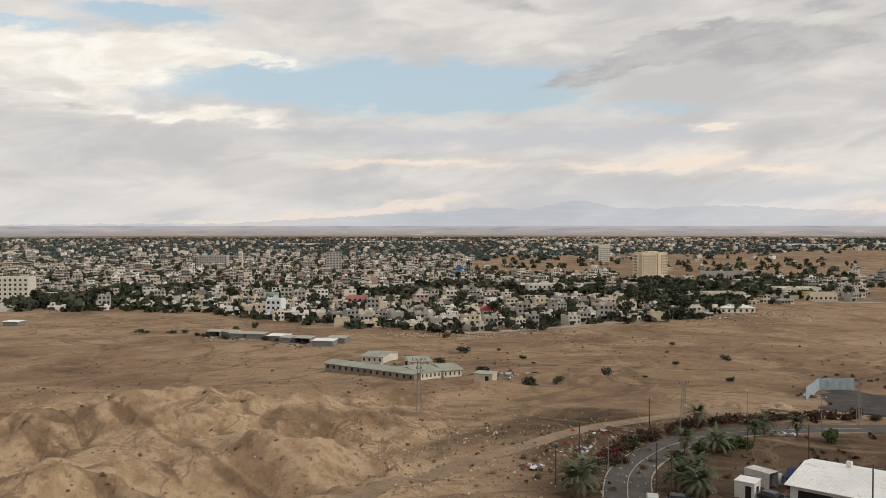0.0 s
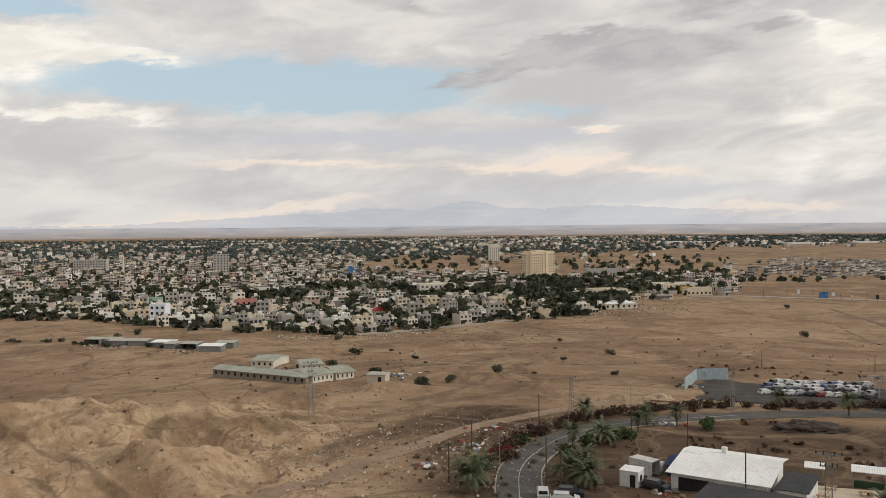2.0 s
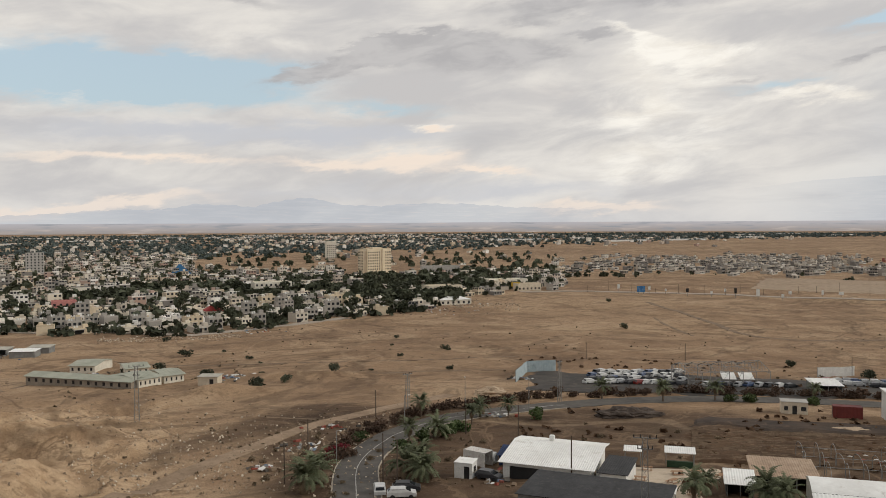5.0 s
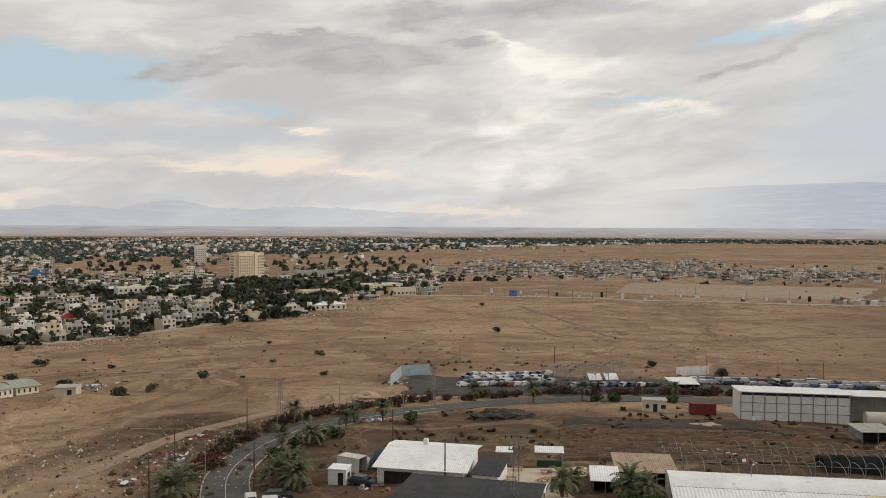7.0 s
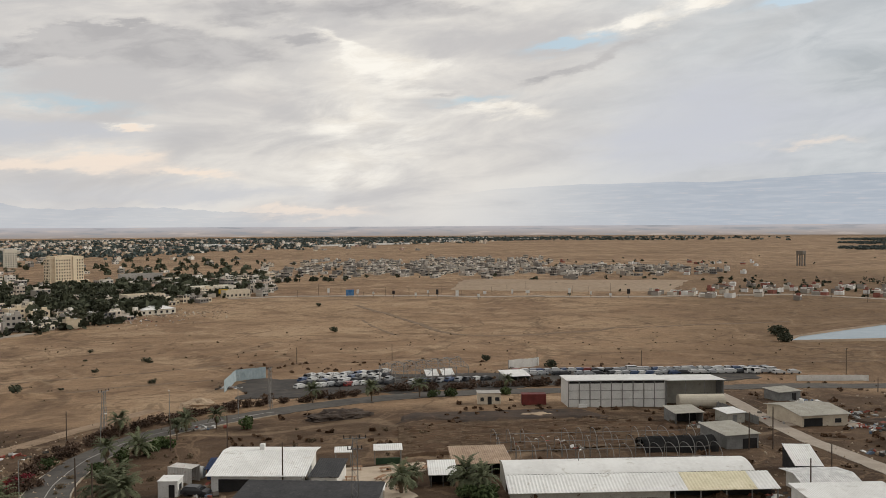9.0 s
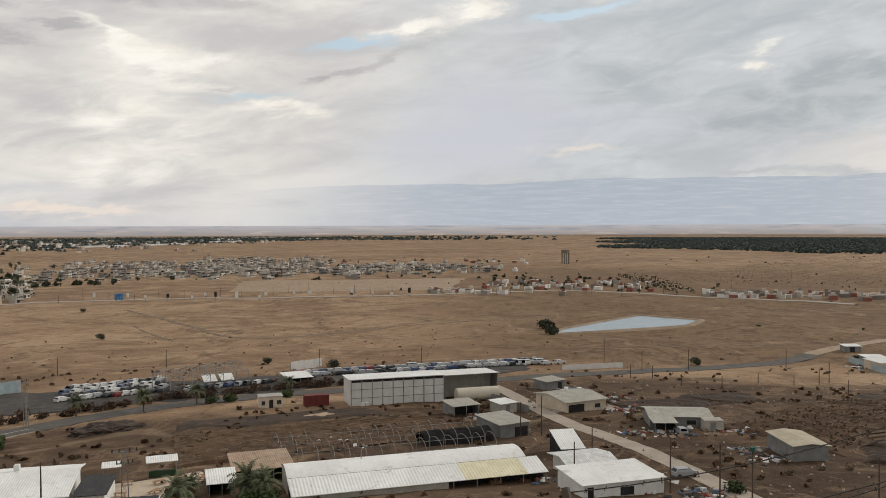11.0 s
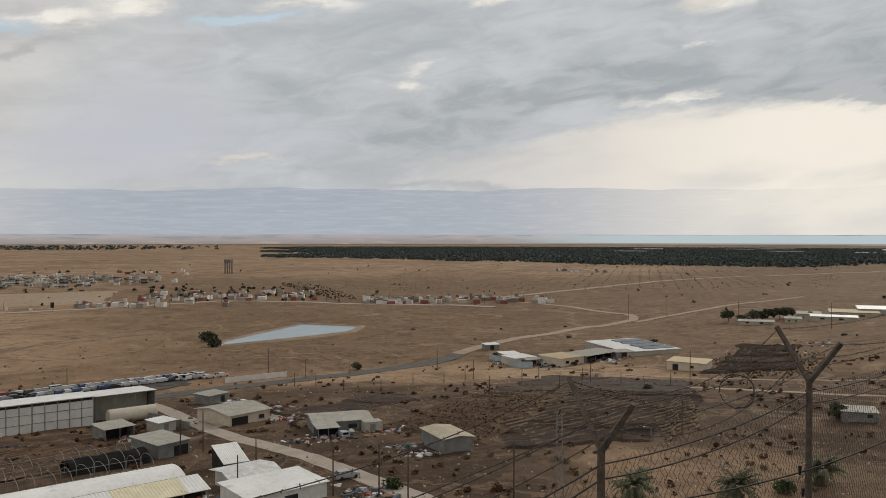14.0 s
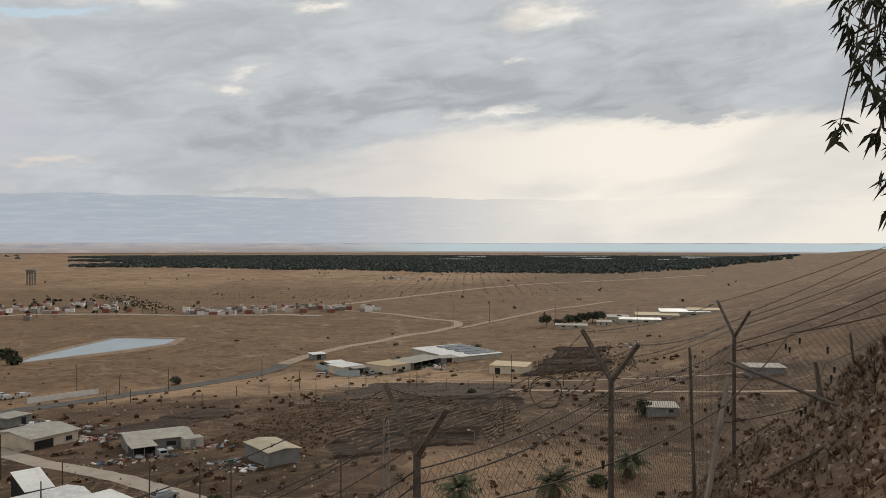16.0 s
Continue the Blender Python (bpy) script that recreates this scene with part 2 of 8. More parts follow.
def earth_material():
    m = bpy.data.materials.new("dry_earth")
    m.use_nodes = True
    n = Nodes(m.node_tree)
    at = n.add("ShaderNodeNewGeometry").outputs["Position"]
    soil = n.t.nodes.new("ShaderNodeVertexColor")
    soil.layer_name = "soil"
    rgb = n.t.nodes.new("ShaderNodeSeparateColor")
    n.put(soil.outputs[0], rgb.inputs[0])
    brown, pale, straw = rgb.outputs
    huge, large = n.noise(at, 0.006, 5.0, 0.6, 0.6), n.noise(at, 0.035, 6.0, 0.62, 0.5)
    mid, grit = n.noise(at, 0.22, 6.0, 0.68), n.noise(at, 1.6, 5.0, 0.7)
    clump, fleck = n.noise(at, 0.55, 5.0, 0.72), n.noise(at, 0.09, 6.0, 0.70, 0.8)
    tan = n.mix(n.ramp(huge, 0.38, 0.62), (0.263, 0.172, 0.108), (0.362, 0.250, 0.158))
    tan = n.mix(n.math("MULTIPLY", n.ramp(large, 0.50, 0.64), 0.60), tan, (0.452, 0.330, 0.216))
    tan = n.mix(n.math("MULTIPLY", n.ramp(large, 0.48, 0.36), 0.65), tan, (0.179, 0.116, 0.073))
    tan = n.mix(n.math("MULTIPLY", n.ramp(fleck, 0.55, 0.66), 0.55), tan, (0.163, 0.106, 0.067))
    dirt = n.mix(n.ramp(large, 0.38, 0.62), (0.050, 0.032, 0.021), (0.103, 0.067, 0.044))
    dirt = n.mix(n.math("MULTIPLY", n.ramp(fleck, 0.52, 0.66), 0.55), dirt, (0.200, 0.135, 0.084))
    marl = n.mix(n.ramp(mid, 0.38, 0.62), (0.365, 0.250, 0.155), (0.540, 0.395, 0.258))
    marl = n.mix(n.math("MULTIPLY", n.ramp(fleck, 0.52, 0.64), 0.5), marl, (0.200, 0.130, 0.081))
    grass = n.mix(n.ramp(mid, 0.38, 0.62), (0.142, 0.092, 0.056), (0.226, 0.150, 0.090))
    rill = n.math("ABSOLUTE", n.math("SUBTRACT", n.noise(at, 0.012, 5.0, 0.55, 1.2), 0.5))
    tan = n.mix(n.math("MULTIPLY", n.ramp(rill, 0.012, 0.002), 0.7), tan, (0.158, 0.103, 0.065))
    grass = n.mix(n.math("MULTIPLY", n.ramp(rill, 0.014, 0.003), 0.7), grass, (0.095, 0.062, 0.040))
    scour = n.math("ABSOLUTE", n.math("SUBTRACT", n.noise(at, 0.03, 6.0, 0.6, 1.5), 0.5))
    marl = n.mix(n.math("MULTIPLY", n.ramp(scour, 0.020, 0.004), 0.6), marl, (0.179, 0.118, 0.073))
    dirt = n.mix(n.math("MULTIPLY", n.ramp(scour, 0.024, 0.006), 0.5), dirt, (0.242, 0.168, 0.108))
    edge = n.math("MULTIPLY", n.math("SUBTRACT", large, 0.5), 1.6)
    col = n.mix(n.ramp(n.math("ADD", pale, edge), 0.25, 0.75), tan, marl)
    col = n.mix(n.ramp(n.math("ADD", straw, edge), 0.25, 0.75), col, grass)
    col = n.mix(n.ramp(n.math("ADD", brown, edge), 0.25, 0.75), col, dirt)
    # long dry washes and old wheel tracks, and patches of dead scrub
    wash = n.math("ABSOLUTE", n.math("SUBTRACT", n.noise(at, 0.0075, 6.0, 0.6, 0.9), 0.5))
    col = n.mix(n.math("MULTIPLY", n.ramp(wash, 0.016, 0.003), 0.55), col, (0.120, 0.080, 0.052))
    wheel = n.math("ABSOLUTE", n.math("SUBTRACT", n.noise(n.vec("ADD", at, (310.0, 90.0, 0.0)), 0.005, 3.0, 0.5, 0.5), 0.5))
    col = n.mix(n.math("MULTIPLY", n.ramp(wheel, 0.004, 0.001), 0.25), col, (0.46, 0.345, 0.235))
    dead = n.noise(at, 0.05, 7.0, 0.72, 1.0)
    col = n.mix(n.math("MULTIPLY", n.ramp(dead, 0.54, 0.64), n.math("ADD", 0.30, n.math("MULTIPLY", brown, 0.45))), col, (0.088, 0.062, 0.040))
    col = n.mix(n.math("MULTIPLY", n.ramp(dead, 0.44, 0.34), n.math("SUBTRACT", 0.45, n.math("MULTIPLY", brown, 0.25))), col, (0.43, 0.315, 0.205))
    # stones, scrub litter and worn spots
    col = n.mix(n.math("MULTIPLY", n.ramp(clump, 0.56, 0.66), 0.50), col, (0.100, 0.067, 0.044))
    col = n.mix(n.math("MULTIPLY", n.ramp(grit, 0.56, 0.70), 0.45), col, (0.105, 0.072, 0.048))
    col = n.mix(n.math("MULTIPLY", n.ramp(n.noise(at, 0.9, 6.0, 0.75), 0.60, 0.70), n.math("SUBTRACT", 0.55, n.math("MULTIPLY", brown, 0.40))), col, (0.483, 0.375, 0.259))
    col = n.mix(n.math("MULTIPLY", n.ramp(mid, 0.56, 0.68), 0.50), col, (0.131, 0.087, 0.056))
    # crumbs of soil and small pebbles
    crumb, pebble = n.noise(at, 7.0, 5.0, 0.72), n.noise(at, 24.0, 4.0, 0.65)
    col = n.mix(n.math("MULTIPLY", n.ramp(crumb, 0.50, 0.62), 0.55), col, (0.085, 0.054, 0.034))
    col = n.mix(n.math("MULTIPLY", n.ramp(pebble, 0.60, 0.68), 0.50), col, (0.36, 0.285, 0.21))
    col = n.mix(n.math("MULTIPLY", n.ramp(pebble, 0.44, 0.34), 0.55), col, (0.055, 0.037, 0.025))
    rich = n.add("ShaderNodeHueSaturation", Saturation=1.03, Value=1.0)
    n.put(col, rich.inputs["Color"])
    col = rich.outputs[0]
    p = n.add("ShaderNodeBsdfPrincipled", Roughness=0.95)
    p.inputs["Specular IOR Level"].default_value = 0.1
    n.put(col, p.inputs["Base Color"])
    b = n.add("ShaderNodeBump", Strength=0.7, Distance=0.5)
    n.put(n.math("ADD", n.math("MULTIPLY", mid, 0.8), n.math("MULTIPLY", grit, 0.25)), b.inputs["Height"])
    n.put(b.outputs[0], p.inputs["Normal"])
    n.put(p.outputs[0], n.t.nodes.new("ShaderNodeOutputMaterial").inputs[0])
    return m


def leaf_material(name, c1, c2, scale=2.0):
    m = surface(name, c1, c2, scale, rough=0.75, bump=0.0, vary=0.25, spec=0.15)
    return m


EARTH = earth_material()
ASPHALT = surface("asphalt", (0.068, 0.062, 0.056), (0.108, 0.097, 0.085), 0.4, 0.9, grain=20, world_space=True, c3=(0.12, 0.105, 0.09))
GRAVEL_DARK = surface("dark_gravel", (0.036, 0.033, 0.031), (0.070, 0.061, 0.053), 0.15, 0.95, grain=12, world_space=True, c3=(0.15, 0.12, 0.09))
DUST_ROAD = surface("dust_road", (0.27, 0.20, 0.138), (0.36, 0.275, 0.195), 0.3, 0.95, grain=10, world_space=True)
TRACK_EARTH = surface("rutted_earth", (0.20, 0.138, 0.088), (0.31, 0.222, 0.148), 0.25, 0.95, grain=12, world_space=True, c3=(0.15, 0.10, 0.064))
CONCRETE_ROAD = surface("concrete_road", (0.29, 0.245, 0.20), (0.38, 0.325, 0.265), 0.3, 0.9, grain=10, world_space=True, c3=(0.28, 0.23, 0.18))
LINE_PAINT = surface("line_paint", (0.30, 0.29, 0.27), (0.48, 0.46, 0.43), 1.5, 0.7)
KERB = surface("kerb_stone", (0.30, 0.255, 0.20), (0.42, 0.365, 0.295), 0.8, 0.9)
PLOUGHED = surface("ploughed_soil", (0.066, 0.040, 0.025), (0.125, 0.076, 0.045), 0.12, 0.95, grain=14, world_space=True, c3=(0.19, 0.122, 0.072))
PLOUGHED_DARK = surface("dark_ploughed_soil", (0.030, 0.021, 0.016), (0.070, 0.046, 0.031), 0.16, 0.95, grain=14, world_space=True, c3=(0.115, 0.074, 0.046))
PATIO = surface("sand_paving", (0.42, 0.34, 0.255), (0.52, 0.43, 0.33), 0.4, 0.9, world_space=True)
WHITE_SHEET = surface("white_roof_sheet", (0.68, 0.675, 0.65), (0.80, 0.80, 0.775), 0.2, 0.5, bump=0.05, grain=6, c3=(0.56, 0.54, 0.50))
WHITE_WALL = surface("white_wall_sheet", (0.60, 0.60, 0.58), (0.74, 0.74, 0.71), 0.6, 0.6, bump=0.05, c3=(0.52, 0.50, 0.46))
CREAM_SHEET = surface("cream_roof_sheet", (0.62, 0.56, 0.38), (0.74, 0.68, 0.50), 0.4, 0.55, bump=0.05, c3=(0.42, 0.34, 0.20))
GREY_SHEET = surface("grey_fibre_roof", (0.33, 0.315, 0.27), (0.43, 0.41, 0.355), 0.5, 0.85, c3=(0.26, 0.24, 0.20))
DARK_SHEET = surface("dark_roof_felt", (0.028, 0.028, 0.030), (0.050, 0.050, 0.052), 0.5, 0.8, c3=(0.075, 0.072, 0.07))
GREY_WALL = surface("grey_wall_sheet", (0.155, 0.155, 0.15), (0.24, 0.24, 0.23), 0.7, 0.75)
BLUE_SHEET = surface("blue_grey_sheet", (0.30, 0.37, 0.40), (0.42, 0.49, 0.51), 0.6, 0.55, bump=0.05, c3=(0.24, 0.27, 0.28))
BEIGE_PLASTER = surface("beige_plaster", (0.50, 0.43, 0.33), (0.62, 0.55, 0.44), 0.5, 0.9, c3=(0.42, 0.35, 0.27))
TOWER_STONE = surface("cream_stone", (0.60, 0.50, 0.36), (0.70, 0.60, 0.45), 0.3, 0.85)
CONCRETE = surface("raw_concrete", (0.34, 0.325, 0.30), (0.45, 0.43, 0.40), 0.6, 0.9, c3=(0.26, 0.25, 0.23))
RED_PAINT = surface("dark_red_paint", (0.120, 0.024, 0.022), (0.175, 0.036, 0.030), 0.9, 0.6, c3=(0.10, 0.04, 0.03))
# near-black: stands for the shade inside openings, also used for black fittings
DARK = surface("dark_opening", (0.012, 0.012, 0.013), (0.025, 0.024, 0.024), 0.8, 0.6)
STEEL = surface("weathered_steel", (0.20, 0.195, 0.185), (0.31, 0.30, 0.285), 1.5, 0.55, metal=0.4)
RUST = surface("rusted_iron", (0.055, 0.036, 0.026), (0.115, 0.075, 0.052), 6.0, 0.85, metal=0.2)
WOOD_POLE = surface("weathered_timber", (0.060, 0.044, 0.034), (0.115, 0.086, 0.066), 1.2, 0.9, grain=14)
WOOD_WARM = surface("warm_timber", (0.26, 0.15, 0.085), (0.38, 0.235, 0.14), 1.0, 0.85)
TIN_BROWN = surface("brown_tin", (0.28, 0.195, 0.13), (0.42, 0.31, 0.22), 0.5, 0.7, c3=(0.20, 0.12, 0.08))
BLACK_NET = surface("black_shade_net", (0.012, 0.012, 0.013), (0.028, 0.027, 0.027), 0.6, 0.9)
GLASS_DARK = surface("dark_window_glass", (0.018, 0.021, 0.025), (0.035, 0.04, 0.045), 0.5, 0.12, spec=0.5, bump=0.0)
RUBBER = surface("tyre_rubber", (0.018, 0.018, 0.018), (0.03, 0.03, 0.03), 3.0, 0.9)
LEAF_PALM = leaf_material("palm_leaf", (0.068, 0.080, 0.042), (0.135, 0.145, 0.085))
LEAF_DARK = leaf_material("dark_foliage", (0.036, 0.042, 0.026), (0.078, 0.084, 0.054))
# far leaves: distance haze put into a paler, bluer colour
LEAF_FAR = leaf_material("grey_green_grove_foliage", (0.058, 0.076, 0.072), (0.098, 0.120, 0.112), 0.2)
LEAF_GREEN = leaf_material("green_foliage", (0.040, 0.062, 0.022), (0.085, 0.110, 0.045))
LEAF_DRY = leaf_material("dry_scrub", (0.105, 0.078, 0.050), (0.185, 0.138, 0.088))
LEAF_RED = leaf_material("red_brown_scrub", (0.060, 0.040, 0.028), (0.105, 0.066, 0.046))
LEAF_CRIMSON = leaf_material("crimson_flowers", (0.12, 0.014, 0.022), (0.20, 0.026, 0.035))
BARK = surface("palm_bark", (0.095, 0.070, 0.050), (0.160, 0.122, 0.090), 2.0, 0.95, bump=0.5)
WATER = surface("pond_water", (0.19, 0.25, 0.28), (0.23, 0.29, 0.32), 0.02, 0.22, bump=0.0, spec=0.5, world_space=True)


# ---- mesh helpers ----
def link_mesh(name, bm, material, smooth=False):
    me = bpy.data.meshes.new(name)
    bm.to_mesh(me)
    bm.free()
    if smooth:
        me.shade_smooth()
    for m in material if isinstance(material, (list, tuple)) else [material]:
        me.materials.append(m)
    return new(name, me)


def part(name, bm, material, parent=None, label="", smooth=False):
    ob = link_mesh(name, bm, material, smooth)
    ob.parent = parent
    return tagged(ob, label)


def again(ob, m, parent=None):
    """Another part on the same mesh."""
    o = bpy.data.objects.new(ob.name, ob.data)
    scene.collection.objects.link(o)
    o.parent = parent or ob.parent
    o.matrix_basis = m
    return o


def from_arrays(name, verts, faces, material, smooth=False):
    me = bpy.data.meshes.new(name)
    me.from_pydata(verts if isinstance(verts, list) else verts.tolist(), [], faces if isinstance(faces, list) else faces.tolist())
    if smooth:
        me.shade_smooth()
    for m in material if isinstance(material, (list, tuple)) else [material]:
        me.materials.append(m)
    return new(name, me)


def box(bm, x0, x1, y0, y1, z0, z1, m=None, bevel=0.0):
    made = bmesh.ops.create_cube(bm, size=1.0)["verts"]
    bmesh.ops.scale(bm, vec=(x1 - x0, y1 - y0, z1 - z0), verts=made)
    bmesh.ops.translate(bm, vec=((x0 + x1) / 2, (y0 + y1) / 2, (z0 + z1) / 2), verts=made)
    if bevel:
        edges = list({e for v in made for e in v.link_edges})
        made = bmesh.ops.bevel(bm, geom=edges, offset=bevel, segments=1, affect="EDGES")["verts"]
    if m is not None:
        bmesh.ops.transform(bm, matrix=m, verts=made)
    return made


def rod(bm, p, q, r, r2=None, sides=6):
    p, q = Vector(p), Vector(q)
    d = q - p
    m = Matrix.Translation((p + q) / 2) @ d.to_track_quat("Z", "Y").to_matrix().to_4x4()
    bmesh.ops.create_cone(bm, cap_ends=True, segments=sides, radius1=r, radius2=r if r2 is None else r2, depth=d.length, matrix=m)


def tube(bm, pts, r, sides=4):
    """One bent rod through the points."""
    pts = [Vector(p) for p in pts]
    rings = []
    for k, p in enumerate(pts):
        t = (pts[min(k + 1, len(pts) - 1)] - pts[max(k - 1, 0)]).normalized()
        u = t.cross(Vector((0.31, 0.52, 0.79))).normalized()
        w = t.cross(u)
        rings.append([bm.verts.new(p + (u * math.cos(2 * math.pi * i / sides) + w * math.sin(2 * math.pi * i / sides)) * r) for i in range(sides)])
    for a, b in zip(rings, rings[1:]):
        for i in range(sides):
            bm.faces.new((a[i], a[(i + 1) % sides], b[(i + 1) % sides], b[i]))
    bm.faces.new(rings[0][::-1])
    bm.faces.new(rings[-1])


def corrugated(bm, w, z0, z1, waves=8, deep=0.05, thick=0.03):
    """One upright corrugated sheet along x, its back on y = 0."""
    rows = []
    for k in range(waves * 2 + 1):
        x, y = w * k / (2 * waves), -deep if k % 2 else 0.0
        rows.append([bm.verts.new(v) for v in ((x, y, z0), (x, y, z1), (x, y + thick, z1), (x, y + thick, z0))])
    for a, b in zip(rows, rows[1:]):
        for c in range(4):
            bm.faces.new((a[c], b[c], b[(c + 1) % 4], a[(c + 1) % 4]))
    bm.faces.new(rows[0])
    bm.faces.new(rows[-1][::-1])


def quad(bm, *pts):
    return bm.faces.new([bm.verts.new(p) for p in pts])


def solid(bm, lower, upper):
    """A closed solid between two rings of corners."""
    a, b = [bm.verts.new(p) for p in lower], [bm.verts.new(p) for p in upper]
    bm.faces.new(a[::-1])
    bm.faces.new(b)
    for k in range(len(a)):
        j = (k + 1) % len(a)
        bm.faces.new((a[k], a[j], b[j], b[k]))


def B():
    return bmesh.new()


def thing(name, m, label, category, group="", kind=""):
    ob = new(name)
    ob.empty_display_size = 0.5
    ob.matrix_world = m
    return tagged(ob, label, category, group, kind)


# ---- the ground: one sheet from the camera's hill to the horizon ----
DIST = [0, 2, 6, 12, 30, 60, 100, 125, 205, 270, 450, 940, 1500, 2800, 4700]
DROP = [1.65, 1.9, 3.4, 6.5, 16.5, 29, 37.2, 40, 44.5, 48, 52, 54, 54, 51, 45]


def smooth(a, b, v):
    u = np.clip((np.asarray(v, float) - a) / (b - a), 0, 1)
    return u * u * (3 - 2 * u)


def bump_at(x, y, az, d, sx, sy, h):
    a = radians(az)
    u, v = x * np.sin(a) + y * np.cos(a) - d, x * np.cos(a) - y * np.sin(a)
    return h * np.exp(-0.5 * ((u / sy) ** 2 + (v / sx) ** 2))


def value_noise(x, y, size, seed):
    """Smooth random heights between -1 and 1 on a lattice of that size."""
    rng = np.random.RandomState(seed)
    table = rng.rand(256, 256) * 2 - 1
    u, v = x / size, y / size
    i, j = np.floor(u).astype(int), np.floor(v).astype(int)
    fu, fv = u - i, v - j
    fu, fv = fu * fu * (3 - 2 * fu), fv * fv * (3 - 2 * fv)
    i0, j0, i1, j1 = i % 256, j % 256, (i + 1) % 256, (j + 1) % 256
    return (table[i0, j0] * (1 - fu) + table[i1, j0] * fu) * (1 - fv) + (table[i0, j1] * (1 - fu) + table[i1, j1] * fu) * fv


def fractal(x, y, size, seed, octaves=4):
    return sum(value_noise(x, y, size / 2 ** k, seed + k) / 2 ** k for k in range(octaves))


MOUNDS = [(-11.8, 150, 7.5, 6, 4.2), (-14, 188, 16, 8, 5.0), (-22.5, 192, 15, 10, 5.0), (-27, 136, 13, 7, 3.6), (-6.5, 178, 9, 6, 2.6), (-20, 142, 7, 6, 2.2),
          (3.7, 232, 9, 4, 2.4), (8.5, 262, 14, 4, 1.6), (-30, 230, 30, 16, 3.0)]


def plain_height(x, y):
    d, az = np.hypot(x, y), np.degrees(np.arctan2(x, y))
    z = EYE - np.interp(np.log1p(d), np.log1p(DIST), DROP) + bump_at(x, y, 131, 900, 185, 300, 60) + bump_at(x, y, 124, 2600, 380, 700, 62) + bump_at(x, y, 128, 420, 75, 110, 45) * smooth(150, 240, d)
    k = smooth(92, 100, az) * (1 - smooth(170, 200, az))
    s = np.interp(az, [92, 100, 104, 107.7, 111.1, 116.4, 125, 180], [0.34, 0.25, 0.16, 0.085, 0.04, -0.045, -0.06, -0.06])
    near = EYE - (1.6 + s * np.minimum(d, 12) + np.interp(d, [12, 14, 30, 90], [0, 0.6, 9.0, 38]))
    w = k * (1 - smooth(14, 90, d))
    return z * (1 - w) + near * w


def full_height(x, y):
    d, az = np.hypot(x, y), np.degrees(np.arctan2(x, y))
    z = plain_height(x, y)
    # marl hillocks cut by gullies
    bad = smooth(112, 135, d) * (1 - smooth(215, 260, d)) * (1 - smooth(-4, 3, az)) * smooth(-60, -40, az)
    hill = sum(bump_at(x, y, *m) for m in MOUNDS)
    gully = 1.0 - np.abs(fractal(x, y, 26, 5, 4))
    ridge = 1.0 - np.abs(fractal(x, y, 15, 61, 3))
    z = z + hill * (1.0 + 0.45 * ridge) + bad * (4.6 * (gully - 0.75) + 2.2 * (ridge - 0.7) + 0.4 * fractal(x, y, 4, 9, 3))
    step = 0.55
    ledge = np.clip(hill - 0.8, 0, 1) * bad
    level = np.floor(z / step) * step + step * smooth(0.55, 1.0, z / step - np.floor(z / step))
    z = z + (level - z) * 0.75 * ledge
    # broad swells and small roughness, none on the worked land by the road
    open_land = smooth(225, 330, d) + smooth(6, -2, az) * smooth(110, 130, d)
    open_land = np.clip(open_land, 0, 1) * (1 - smooth(500, 900, d) * 0.5)
    z = z + open_land * (0.8 * fractal(x, y, 60, 21, 4) + 0.18 * fractal(x, y, 7, 31, 3))
    z = z + 0.12 * fractal(x, y, 3.0, 41, 3) * smooth(3, 10, d) + 0.05 * fractal(x, y, 0.7, 51, 3) * (1 - smooth(20, 60, d))
    flat = 1 - smooth(0.8, 1.3, np.hypot((d - 452) / 62, (az - 66) / 7.5))
    z = z * (1 - flat) + (EYE - 52.2) * flat
    return z


FINE = np.arange(-34.0, 122.01, 0.3)
AZS = np.concatenate([FINE, np.arange(126.0, 325.9, 4.0)])
RAD = np.concatenate([np.geomspace(1.0, 100.0, 110)[:-1], np.geomspace(100.0, 270.0, 220)[:-1], np.geomspace(270.0, 600.0, 110)[:-1], np.geomspace(600.0, 4700.0, 100)])
_a, _r = np.meshgrid(np.radians(AZS), RAD, indexing="ij")
GX, GY = _r * np.sin(_a), _r * np.cos(_a)
GZ = full_height(GX, GY)


def gz(x, y):
    """Height of the ground sheet at a place."""
    d, az = math.hypot(x, y), math.degrees(math.atan2(x, y))
    i = (az + 34.0) / 0.3
    if i < 0 or i > len(FINE) - 2:
        return float(full_height(np.array(x), np.array(y)))
    i0, j0 = int(i), int(min(max(np.searchsorted(RAD, d) - 1, 0), len(RAD) - 2))
    fi, fj = i - i0, min(max((d - RAD[j0]) / (RAD[j0 + 1] - RAD[j0]), 0.0), 1.0)
    return float((GZ[i0, j0] * (1 - fi) + GZ[i0 + 1, j0] * fi) * (1 - fj) + (GZ[i0, j0 + 1] * (1 - fi) + GZ[i0 + 1, j0 + 1] * fi) * fj)


def polar(az, d):
    return d * math.sin(radians(az)), d * math.cos(radians(az))


